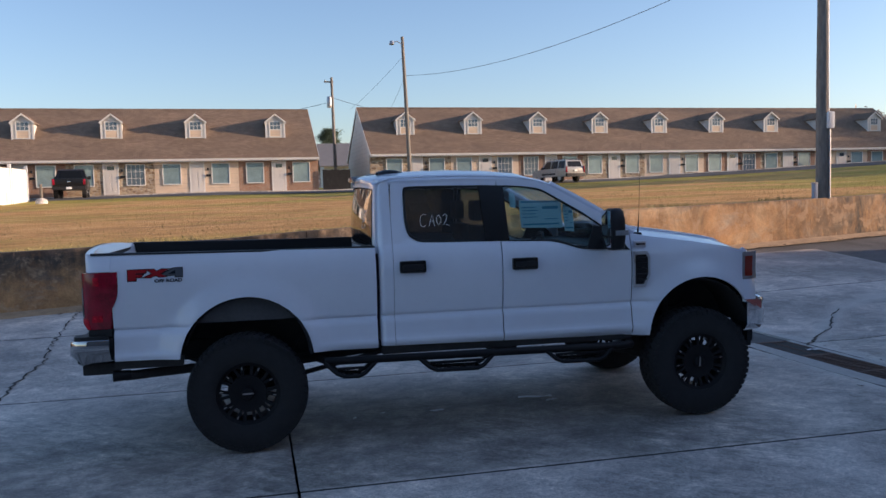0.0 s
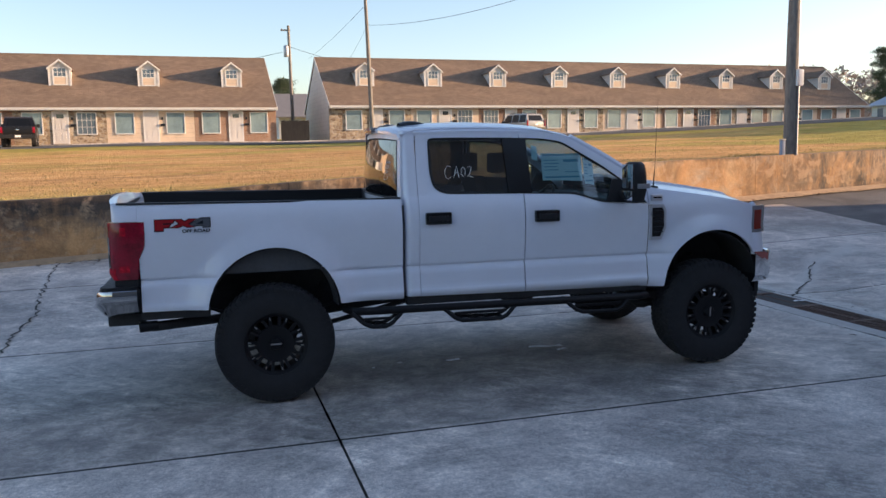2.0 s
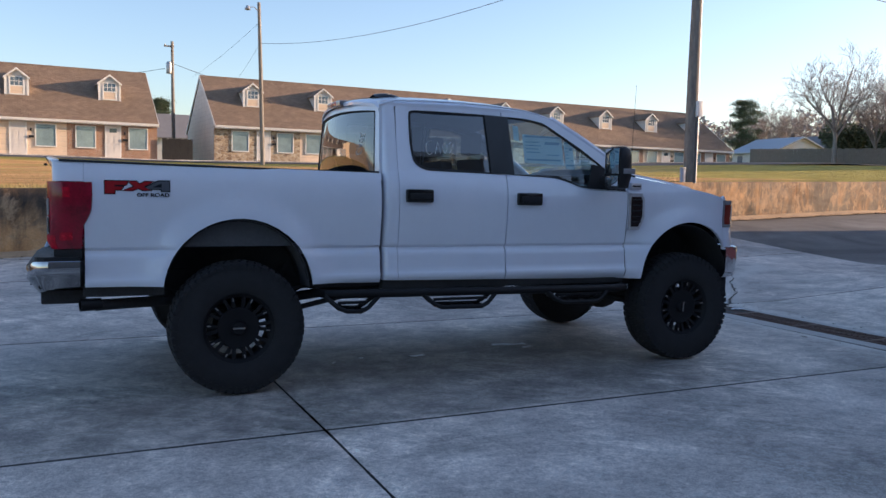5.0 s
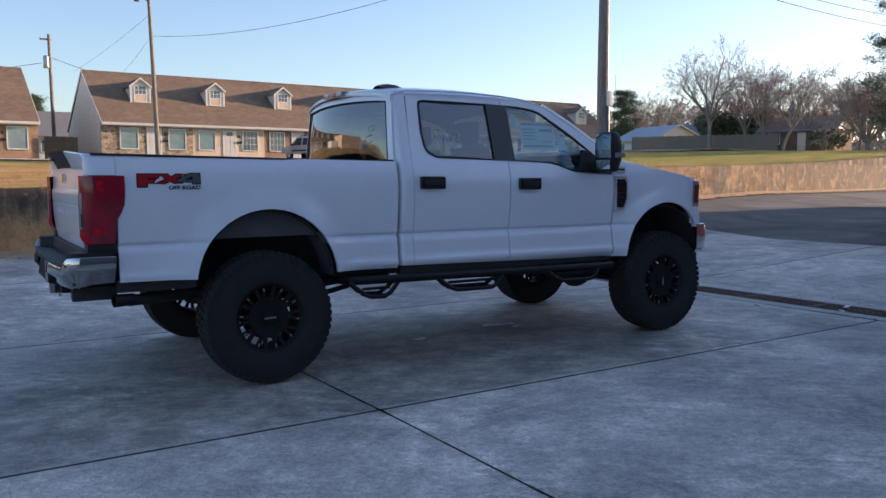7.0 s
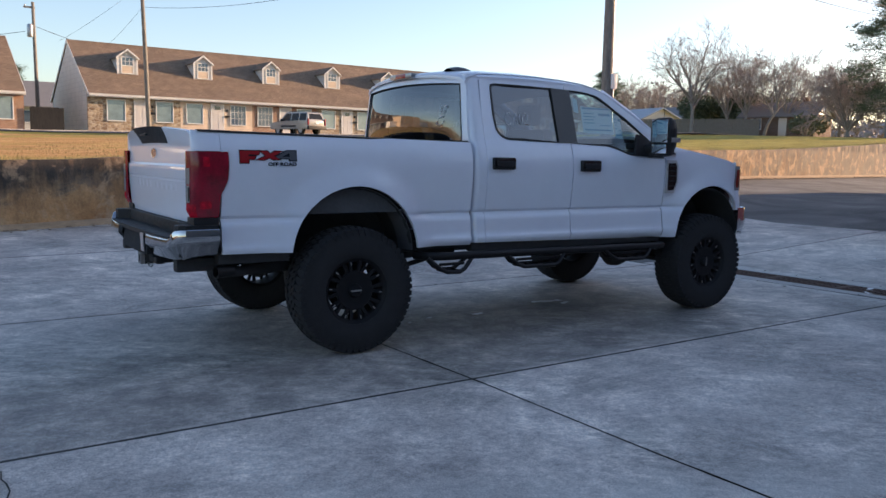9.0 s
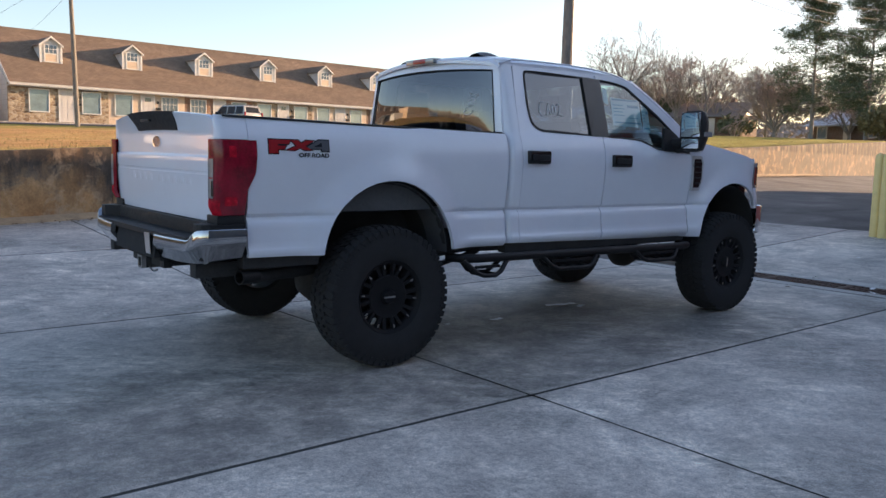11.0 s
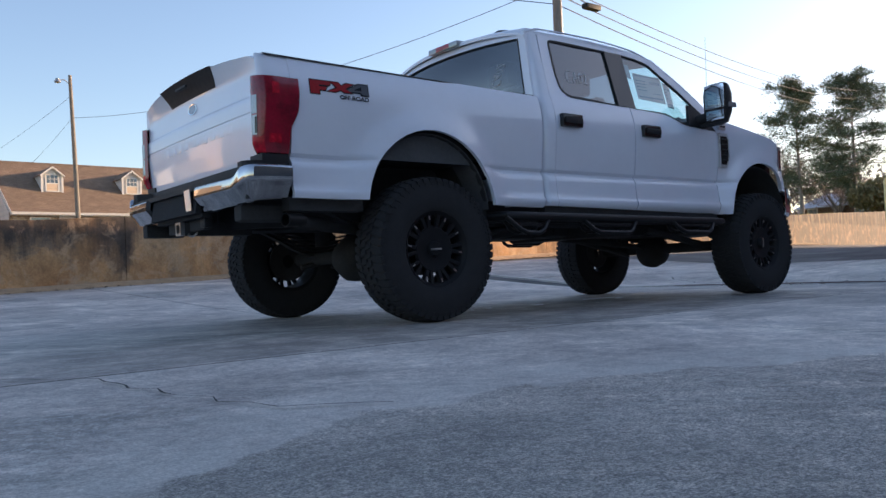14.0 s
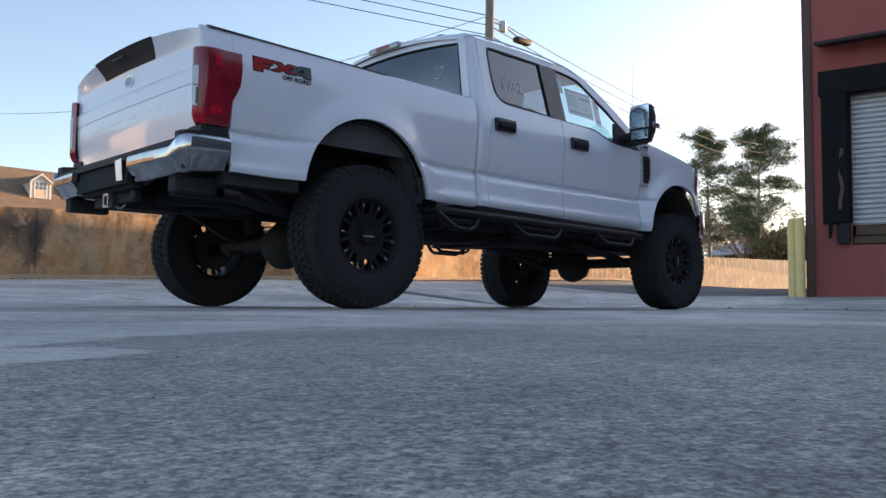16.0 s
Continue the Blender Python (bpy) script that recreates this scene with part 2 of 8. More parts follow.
def lawn_mat():
    m, nt, p = mat_new("dormant lawn")
    v = coords(nt)
    big = noise_tex(nt, coords(nt, (0.5, 1.6, 1)), 0.10, 5, 0.6, 0.4)
    mid, fine = noise_tex(nt, coords(nt, (0.55, 1.1, 1)), 0.8, 7, 0.7), noise_tex(nt, v, 14, 4, 0.8)
    dead = ramp(nt, mid, [(0.3, (0.44, 0.235, 0.09)), (0.55, (0.635, 0.37, 0.15)), (0.75, (0.73, 0.48, 0.225))])
    green = ramp(nt, mid, [(0.3, (0.22, 0.21, 0.04)), (0.7, (0.46, 0.41, 0.10))])
    sep = nt.nodes.new("ShaderNodeSeparateXYZ")
    geo = nt.nodes.new("ShaderNodeNewGeometry")
    nt.links.new(geo.outputs["Position"], sep.inputs[0])
    # greener towards the far road and the eastern end
    m1 = node(nt, "ShaderNodeMapRange", From_Min=14.0, From_Max=40.0)
    nt.links.new(sep.outputs["X"], m1.inputs["Value"])
    m2 = node(nt, "ShaderNodeMapRange", From_Min=33.0, From_Max=43.0)
    nt.links.new(sep.outputs["Y"], m2.inputs["Value"])
    mx = nt.nodes.new("ShaderNodeMath")
    mx.operation = "MAXIMUM"
    nt.links.new(m1.outputs[0], mx.inputs[0])
    nt.links.new(m2.outputs[0], mx.inputs[1])
    ad = nt.nodes.new("ShaderNodeMath")
    ad.operation = "MULTIPLY_ADD"
    nt.links.new(mx.outputs[0], ad.inputs[0])
    ad.inputs[1].default_value = 0.27
    nt.links.new(big, ad.inputs[2])
    c = mix(nt, ramp(nt, ad.outputs[0], [(0.47, (0, 0, 0)), (0.66, (0.85, 0.85, 0.85))]), dead, green)
    bare = noise_tex(nt, coords(nt, (0.35, 1.5, 1)), 0.45, 5, 0.7)
    c = mix(nt, ramp(nt, bare, [(0.62, (0, 0, 0)), (0.72, (0.5, 0.5, 0.5))]), c, (0.19, 0.12, 0.07))
    c = mix(nt, 0.5, c, ramp(nt, fine, [(0.3, (0.2, 0.2, 0.2)), (0.7, (0.75, 0.75, 0.75))]), "OVERLAY")
    nt.links.new(c, p.inputs["Base Color"])
    p.inputs["Roughness"].default_value = 0.95
    p.inputs["Specular IOR Level"].default_value = 0.1
    bump(nt, p, fine, 0.9, 0.06)
    return m


SEEP_X = 0.75


def stained_wall_mat():
    """Cast concrete with rust-brown earth stains and black streaks that run down from the top."""
    m, nt, p = mat_new("stained retaining wall concrete")
    v = coords(nt)
    tc = nt.nodes.new("ShaderNodeTexCoord")
    sep = nt.nodes.new("ShaderNodeSeparateXYZ")
    nt.links.new(tc.outputs["Object"], sep.inputs[0])
    big = noise_tex(nt, v, 0.9, 6, 0.65, 0.4)
    fine = noise_tex(nt, v, 30, 5, 0.7)
    streak = noise_tex(nt, coords(nt, (2.6, 2.6, 0.35)), 1.4, 8, 0.62, 0.3)
    cloud = noise_tex(nt, coords(nt, (0.8, 0.8, 1.2)), 1.6, 8, 0.7, 0.6)
    c = ramp(nt, big, [(0.3, (0.40, 0.20, 0.085)), (0.5, (0.54, 0.31, 0.145)), (0.7, (0.58, 0.40, 0.235))])
    c = mix(nt, ramp(nt, cloud, [(0.52, (0, 0, 0)), (0.68, (0.6, 0.6, 0.6))]), c, (0.50, 0.44, 0.36))
    # grey weathering and run-off streaks towards the eastern end, with shade painted in
    geo0 = nt.nodes.new("ShaderNodeNewGeometry")
    se = nt.nodes.new("ShaderNodeSeparateXYZ")
    nt.links.new(geo0.outputs["Position"], se.inputs[0])
    east = node(nt, "ShaderNodeMapRange", From_Min=11.5, From_Max=15.0, To_Min=0.15, To_Max=1.0)
    nt.links.new(se.outputs["X"], east.inputs["Value"])
    runoff = noise_tex(nt, coords(nt, (1.6, 1.6, 0.6)), 1.0, 8, 0.72, 0.8)
    gray = mix(nt, 1.0, east.outputs[0], ramp(nt, runoff, [(0.36, (0.2, 0.2, 0.2)), (0.55, (1, 1, 1))]), "MULTIPLY")
    c = mix(nt, gray, c, ramp(nt, cloud, [(0.35, (0.07, 0.058, 0.048)), (0.6, (0.20, 0.165, 0.135))]))
    # far end darkened further: shade put into the wall's colour
    far = node(nt, "ShaderNodeMapRange", From_Min=19.0, From_Max=31.0, To_Min=0.0, To_Max=0.66)
    nt.links.new(se.outputs["X"], far.inputs["Value"])
    c = times(nt, c, noise_tex(nt, coords(nt, (1.3, 1.3, 0.75)), 1.1, 8, 0.72, 0.9), 0.58, 1.12, 0.36, 0.62)
    c = mix(nt, far.outputs[0], c, ramp(nt, runoff, [(0.35, (0.10, 0.085, 0.075)), (0.6, (0.23, 0.185, 0.145))]))
    # black growth: thick on the upper part west of the truck, a thin rim farther east
    geo = nt.nodes.new("ShaderNodeNewGeometry")
    sp = nt.nodes.new("ShaderNodeSeparateXYZ")
    nt.links.new(geo.outputs["Position"], sp.inputs[0])
    west = node(nt, "ShaderNodeMapRange", From_Min=5.0, From_Max=-1.0, To_Min=-0.80, To_Max=0.06)
    nt.links.new(sp.outputs["X"], west.inputs["Value"])
    up = node(nt, "ShaderNodeMapRange", From_Min=0.15, From_Max=1.0, To_Min=-0.72, To_Max=0.22)
    nt.links.new(sep.outputs["Z"], up.inputs["Value"])
    # a seep beside one of the joints
    dx = nt.nodes.new("ShaderNodeMath")
    dx.operation, dx.inputs[1].default_value = "SUBTRACT", SEEP_X
    nt.links.new(sp.outputs["X"], dx.inputs[0])
    ab = nt.nodes.new("ShaderNodeMath")
    ab.operation = "ABSOLUTE"
    nt.links.new(dx.outputs[0], ab.inputs[0])
    band = node(nt, "ShaderNodeMapRange", From_Min=0.0, From_Max=0.3, To_Min=0.8, To_Max=0.0)
    nt.links.new(ab.outputs[0], band.inputs["Value"])
    total = None
    for src, k in ((west.outputs[0], 1.0), (up.outputs[0], 1.0), (streak, 1.5), (cloud, 1.9), (band.outputs[0], 1.0)):
        n = nt.nodes.new("ShaderNodeMath")
        n.operation = "MULTIPLY_ADD"
        nt.links.new(src, n.inputs[0])
        n.inputs[1].default_value = k
        if total is not None:
            nt.links.new(total, n.inputs[2])
        else:
            n.inputs[2].default_value = -1.16
        total = n.outputs[0]
    c = mix(nt, ramp(nt, total, [(0.10, (0, 0, 0)), (0.40, (0.55, 0.55, 0.55)), (0.75, (0.97, 0.97, 0.97))]), c, ramp(nt, noise_tex(nt, coords(nt, (1.0, 1.0, 0.8)), 2.2, 7, 0.7, 0.5), [(0.35, (0.028, 0.025, 0.023)), (0.52, (0.055, 0.047, 0.042)), (0.68, (0.115, 0.09, 0.075))]))
    blot = noise_tex(nt, coords(nt, (1.0, 1.0, 0.9)), 2.6, 7, 0.66, 0.5)
    c = mix(nt, ramp(nt, blot, [(0.53, (0, 0, 0)), (0.62, (0.66, 0.66, 0.66))]), c, (0.50, 0.34, 0.21))
    lip = node(nt, "ShaderNodeMapRange", From_Min=1.02, From_Max=1.14, To_Min=0.0, To_Max=0.75)
    nt.links.new(sep.outputs["Z"], lip.inputs["Value"])
    c = mix(nt, mix(nt, 1.0, lip.outputs[0], ramp(nt, streak, [(0.40, (0, 0, 0)), (0.56, (1, 1, 1))]), "MULTIPLY"), c, (0.030, 0.027, 0.024))
    c = mix(nt, 0.4, c, ramp(nt, fine, [(0.3, (0.25, 0.25, 0.25)), (0.7, (0.7, 0.7, 0.7))]), "OVERLAY")
    nt.links.new(c, p.inputs["Base Color"])
    p.inputs["Roughness"].default_value = 0.9
    bump(nt, p, fine, 0.5, 0.012)
    return m


def shingle_mat():
    m, nt, p = mat_new("brown asphalt shingles")
    tc = coords(nt, obj=True)
    br = nt.nodes.new("ShaderNodeTexBrick")
    br.inputs["Scale"].default_value = 1.0
    br.inputs["Brick Width"].default_value = 0.33
    br.inputs["Row Height"].default_value = 0.14
    br.inputs["Mortar Size"].default_value = 0.01
    br.inputs["Color1"].default_value = (0.20, 0.135, 0.09, 1)
    br.inputs["Color2"].default_value = (0.27, 0.19, 0.13, 1)
    br.inputs["Mortar"].default_value = (0.09, 0.06, 0.045, 1)
    nt.links.new(tc, br.inputs["Vector"])
    big = noise_tex(nt, coords(nt, (0.4, 1, 1), obj=True), 0.7, 5, 0.6)
    c = mix(nt, 1.0, br.outputs["Color"], ramp(nt, big, [(0.3, (0.8, 0.8, 0.8)), (0.7, (1.12, 1.1, 1.08))]), "MULTIPLY")
    nt.links.new(c, p.inputs["Base Color"])
    p.inputs["Roughness"].default_value = 0.95
    bump(nt, p, br.outputs["Fac"], 0.4, 0.01)
    return m


def brick_mat(name, c1, c2, mortar, w=0.21, h=0.075):
    m, nt, p = mat_new(name)
    tc = nt.nodes.new("ShaderNodeTexCoord")
    mp = nt.nodes.new("ShaderNodeMapping")
    mp.inputs["Rotation"].default_value = (radians(-90), 0, 0)
    nt.links.new(tc.outputs["Object"], mp.inputs["Vector"])
    br = nt.nodes.new("ShaderNodeTexBrick")
    br.inputs["Scale"].default_value = 1.0
    br.inputs["Brick Width"].default_value = w
    br.inputs["Row Height"].default_value = h
    br.inputs["Mortar Size"].default_value = 0.008
    for k, col in (("Color1", c1), ("Color2", c2), ("Mortar", mortar)):
        br.inputs[k].default_value = (*col, 1)
    nt.links.new(mp.outputs[0], br.inputs["Vector"])
    big = noise_tex(nt, coords(nt, obj=True), 1.2)
    c = mix(nt, 1.0, br.outputs["Color"], ramp(nt, big, [(0.3, (0.8, 0.8, 0.8)), (0.7, (1.15, 1.15, 1.15))]), "MULTIPLY")
    nt.links.new(c, p.inputs["Base Color"])
    p.inputs["Roughness"].default_value = 0.9
    bump(nt, p, br.outputs["Fac"], 0.5, 0.006)
    return m


def rubble_mat():
    m, nt, p = mat_new("brown rubble stone veneer")
    v = coords(nt, (1, 1, 1.6), obj=True)
    vo = node(nt, "ShaderNodeTexVoronoi", Scale=3.6)
    nt.links.new(v, vo.inputs["Vector"])
    ve = node(nt, "ShaderNodeTexVoronoi", Scale=3.6)
    ve.feature = "DISTANCE_TO_EDGE"
    nt.links.new(v, ve.inputs["Vector"])
    sepc = nt.nodes.new("ShaderNodeSeparateColor")
    nt.links.new(vo.outputs["Color"], sepc.inputs[0])
    c = ramp(nt, sepc.outputs[0], [(0.0, (0.20, 0.13, 0.08)), (0.5, (0.36, 0.26, 0.16)), (1.0, (0.52, 0.42, 0.29))])
    c = mix(nt, ramp(nt, ve.outputs["Distance"], [(0.02, (1, 1, 1)), (0.06, (0, 0, 0))]), c, (0.42, 0.37, 0.30))
    nt.links.new(c, p.inputs["Base Color"])
    p.inputs["Roughness"].default_value = 0.9
    bump(nt, p, ve.outputs["Distance"], 0.7, 0.05)
    return m


def lap_mat(name, col, pitch=0.18):
    """Painted lap siding."""
    m, nt, p = mat_new(name)
    v = coords(nt, obj=True)
    w = node(nt, "ShaderNodeTexWave", Scale=1.0 / pitch / 6.2832 * 6.2832 * 0.16)
    w.wave_type, w.bands_direction, w.wave_profile = "BANDS", "Z", "SAW"
    nt.links.new(v, w.inputs["Vector"])
    big = noise_tex(nt, v, 1.5)
    c = ramp(nt, big, [(0.3, [x * 0.88 for x in col]), (0.7, [min(1, x * 1.06) for x in col])])
    # the shadow line at each lap is put into the colour
    c = mix(nt, ramp(nt, w.outputs["Fac"], [(0.0, (0.75,) * 3), (0.14, (1.0,) * 3)]), (0, 0, 0), c)
    nt.links.new(c, p.inputs["Base Color"])
    p.inputs["Roughness"].default_value = 0.6
    bump(nt, p, w.outputs["Fac"], 0.5, 0.02)
    return m


def glass_mat(name, tint, gloss=1.0, face=0.05):
    """A thin tinted pane: clear along the view, mirror-like towards grazing."""
    m, nt, p = mat_new(name)
    nt.nodes.remove(p)
    out = nt.nodes["Material Output"]
    lw = node(nt, "ShaderNodeLayerWeight", Blend=0.5)
    pw = nt.nodes.new("ShaderNodeMath")
    pw.operation = "POWER"
    nt.links.new(lw.outputs["Facing"], pw.inputs[0])
    pw.inputs[1].default_value = 4.0
    fr = nt.nodes.new("ShaderNodeMath")
    fr.operation = "MULTIPLY_ADD"
    nt.links.new(pw.outputs[0], fr.inputs[0])
    fr.inputs[1].default_value, fr.inputs[2].default_value = 0.95 - face, face
    t = nt.nodes.new("ShaderNodeBsdfTransparent")
    t.inputs[0].default_value = (*tint, 1)
    g = nt.nodes.new("ShaderNodeBsdfGlossy")
    g.inputs[0].default_value = (gloss, gloss, gloss, 1)
    g.inputs["Roughness"].default_value = 0.015
    mx = nt.nodes.new("ShaderNodeMixShader")
    nt.links.new(fr.outputs[0], mx.inputs[0])
    nt.links.new(t.outputs[0], mx.inputs[1])
    nt.links.new(g.outputs[0], mx.inputs[2])
    nt.links.new(mx.outputs[0], out.inputs[0])
    return m


def paint_mat():
    m, nt, p = mat_new("white car paint")
    v = coords(nt, obj=True)
    dust = noise_tex(nt, v, 2.0, 6, 0.7)
    sep = nt.nodes.new("ShaderNodeSeparateXYZ")
    nt.links.new(v, sep.inputs[0])
    c = ramp(nt, dust, [(0.3, (0.735, 0.76, 0.845)), (0.7, (0.785, 0.81, 0.89))])
    dulling = noise_tex(nt, coords(nt, (1, 1, 3), obj=True), 9, 6, 0.75)
    c = mix(nt, ramp(nt, dulling, [(0.55, (0, 0, 0)), (0.8, (0.10, 0.10, 0.10))]), c, (0.5, 0.48, 0.45))
    nt.links.new(c, p.inputs["Base Color"])
    nt.links.new(ramp(nt, dust, [(0.3, (0.28,) * 3), (0.7, (0.40,) * 3)]), p.inputs["Roughness"])
    p.inputs["Coat Weight"].default_value = 0.8
    p.inputs["Coat Roughness"].default_value = 0.04
    return m


def bark_mat(name, a, b):
    m, nt, p = mat_new(name)
    n = noise_tex(nt, coords(nt, (6, 6, 1.2)), 2.5, 6, 0.7)
    nt.links.new(ramp(nt, n, [(0.3, a), (0.7, b)]), p.inputs["Base Color"])
    p.inputs["Roughness"].default_value = 0.95
    bump(nt, p, n, 0.6, 0.03)
    return m


def leaf_mat(name, a, b):
    m, nt, p = mat_new(name)
    geo = nt.nodes.new("ShaderNodeNewGeometry")
    nt.links.new(ramp(nt, geo.outputs["Random Per Island"], [(0, a), (1, b)]), p.inputs["Base Color"])
    p.inputs["Roughness"].default_value = 0.7
    return m


CONCRETE, ASPHALT, LAWN, WALLCON = concrete_mat(), asphalt_mat("pale worn asphalt", 1.3), lawn_mat(), stained_wall_mat()
ROADTAR = asphalt_mat("dark asphalt", 1.0)
MORTAR = plain("pale crumbled mortar", (0.46, 0.44, 0.41), 0.9, 0, 0.25, 14, 0.4)
SAND = plain("washed tan sand", (0.40, 0.285, 0.18), 0.95, 0, 0.35, 5, 0.4)
DIRT = plain("dark joint dirt", (0.042, 0.04, 0.036), 0.95, var=0.3, bumpy=0.4)
PAINT = paint_mat()
BUMPCHROME = plain("dull dirty chrome", (0.50, 0.50, 0.51), 0.07, 1.0, 0.12, 6)
CHROME = plain("chrome", (0.82, 0.82, 0.84), 0.07, 1.0, 0.03)
BLACKPL = plain("black textured plastic", (0.022, 0.022, 0.024), 0.55, 0, 0.15, 30, 0.15, spec=0.25)
SATINCHROME = plain("satin chrome", (0.78, 0.78, 0.80), 0.32, 1.0, 0.05)
GLOSSBLK = plain("gloss black", (0.007, 0.007, 0.008), 0.2, 0, 0.1)
SATIN = plain("satin black metal", (0.010, 0.010, 0.011), 0.45, 0, 0.15, spec=0.25)
RUBBER = plain("black tyre rubber", (0.030, 0.030, 0.032), 0.9, 0, 0.25, 14, 0.3, spec=0.2)
WHEELBLK = plain("satin black wheel", (0.016, 0.016, 0.018), 0.5, 0, 0.15, 12, spec=0.12)
LINER = plain("dusty grey arch liner", (0.075, 0.075, 0.08), 0.85, 0, 0.25, 5, 0.2)
GRATE = plain("worn brown steel grating", (0.125, 0.075, 0.056), 0.75, 0.2, 0.4, 6, 0.3)
UNDER = plain("dirty black undercarriage", (0.042, 0.041, 0.042), 0.8, 0, 0.35, 7, 0.3, spec=0.2)
STEEL = plain("bare steel", (0.45, 0.44, 0.43), 0.35, 1.0, 0.2)
REDLENS = plain("red lamp lens", (0.27, 0.004, 0.020), 0.18, 0, 0.6, 7, spec=0.4, coat=0.5)
REDBRIGHT = plain("bright red reflector", (0.52, 0.008, 0.025), 0.25, 0, 0.7, 30, spec=0.3)
CLEARLENS = plain("clear lamp lens", (0.30, 0.31, 0.33), 0.14, 0.35, 0.2, 40, coat=0.6)
AMBER = plain("amber lamp lens", (0.22, 0.025, 0.015), 0.15, 0, 0.1, 20, coat=0.5)
MIRRORGLASS = plain("mirror glass", (0.78, 0.80, 0.82), 0.03, 1.0, 0.02)
GLASS_DARK = glass_mat("privacy glass", (0.17, 0.20, 0.24), face=0.135)
GLASS_REAR = glass_mat("glossy dark rear glass", (0.19, 0.205, 0.225), face=0.14)
GLASS_CLEAR = glass_mat("clear tinted glass", (0.60, 0.76, 0.78), face=0.10)
SEATCLOTH = plain("grey seat cloth", (0.10, 0.10, 0.11), 0.9, 0, 0.15, 20)
PAPER = plain("white sticker paper", (0.50, 0.68, 0.70), 0.6, 0, 0.05)
PAPERBLUE = plain("blue printed bars", (0.10, 0.30, 0.40), 0.6, 0, 0.1)
CHALK = plain("white window marker", (0.84, 0.84, 0.84), 0.9, 0, 0.1)
DECALRED = plain("red decal", (0.36, 0.015, 0.02), 0.4, 0, 0.06, spec=0.15)
DECALBLK = plain("black decal", (0.012, 0.012, 0.016), 0.4, 0, 0.1, spec=0.15)
DECALGREY = plain("grey decal", (0.10, 0.105, 0.12), 0.4, 0, 0.1, spec=0.15)
BLUEOVAL = plain("dark blue enamel", (0.02, 0.05, 0.16), 0.15, 0, 0.05, coat=1.0)
SHINGLE, RUBBLE = shingle_mat(), rubble_mat()
BRICK = brick_mat("tan red brick", (0.30, 0.15, 0.085), (0.38, 0.20, 0.12), (0.36, 0.30, 0.24))
CREAM = lap_mat("cream lap siding", (0.70, 0.54, 0.39))
WHITESIDE = lap_mat("white lap siding", (0.66, 0.63, 0.58))
TRIMWHITE = plain("white trim paint", (0.74, 0.71, 0.66), 0.5, 0, 0.06)
DOORWHITE = plain("off white door paint", (0.66, 0.61, 0.55), 0.45, 0, 0.06)
PANE = plain("curtained window pane", (0.24, 0.33, 0.34), 0.09, 0, 0.25, 1.3, coat=1.0)
DORMERPANE = plain("blue grey dormer pane", (0.10, 0.14, 0.18), 0.1, 0, 0.3, 2.0, coat=0.6)
PANEDARK = plain("dark window pane", (0.05, 0.06, 0.065), 0.08, 0, 0.4, 2.0, coat=1.0)
REDWALL = plain("faded red painted block", (0.33, 0.085, 0.075), 0.75, 0, 0.16, 1.2, 0.3)
GREYBLOCK = plain("dark grey painted block", (0.15, 0.153, 0.165), 0.8, 0, 0.2, 1.5, 0.3)
SEAL = plain("black dock seal fabric", (0.012, 0.012, 0.014), 0.85, 0, 0.4, 4, 0.3, spec=0.15)
SHUTTER = plain("grey roller door", (0.42, 0.43, 0.45), 0.45, 0.4, 0.12, 3)
RUST = plain("rusted steel grating", (0.13, 0.085, 0.06), 0.85, 0.3, 0.4, 9, 0.4)
YELLOW = plain("faded yellow paint", (0.80, 0.61, 0.25), 0.5, 0, 0.1, 5, 0.15)
POLEWOOD = bark_mat("weathered pole timber", (0.15, 0.135, 0.12), (0.30, 0.27, 0.235))
FENCEWOOD = bark_mat("grey fence boards", (0.13, 0.11, 0.09), (0.26, 0.22, 0.18))
VINYL = plain("white vinyl", (0.80, 0.80, 0.79), 0.4, 0, 0.03)
SCRAP = plain("white paper", (0.86, 0.86, 0.87), 0.55, 0, 0.04)
GALV = plain("galvanised steel", (0.42, 0.43, 0.44), 0.45, 0.8, 0.15)
BARK = bark_mat("grey brown bark", (0.17, 0.15, 0.135), (0.36, 0.325, 0.295))
GRIT = leaf_mat("loose concrete grit", (0.15, 0.145, 0.14), (0.40, 0.385, 0.365))
PALETRIM = plain("pale bright trim", (0.55, 0.55, 0.57), 0.3, 0.35, 0.05)
TWIG = bark_mat("grey brown twigs", (0.27, 0.215, 0.19), (0.42, 0.355, 0.32))
NEEDLE = leaf_mat("pine needles", (0.062, 0.092, 0.055), (0.15, 0.19, 0.11))
OLIVE = leaf_mat("olive winter leaves", (0.11, 0.105, 0.045), (0.24, 0.20, 0.09))
SHRUB = leaf_mat("evergreen shrub leaves", (0.07, 0.095, 0.058), (0.16, 0.19, 0.11))
STRAW = leaf_mat("dry grass blades", (0.25, 0.19, 0.07), (0.42, 0.36, 0.14))
DEADLEAF = leaf_mat("dead leaves", (0.12, 0.075, 0.05), (0.30, 0.20, 0.13))
BUDS = leaf_mat("reddish brown buds", (0.28, 0.195, 0.165), (0.44, 0.33, 0.29))
WOODS = leaf_mat("bare distant woods", (0.28, 0.23, 0.20), (0.46, 0.39, 0.345))
CARBLACK = plain("black car paint", (0.008, 0.008, 0.010), 0.35, 0, 0.1, coat=0.1, spec=0.3)
CARSILVER = plain("silver beige car paint", (0.33, 0.315, 0.30), 0.3, 0.2, 0.05, coat=0.8)
CARGLASS = plain("dark car glass", (0.008, 0.009, 0.01), 0.2, 0, 0.1, spec=0.25)
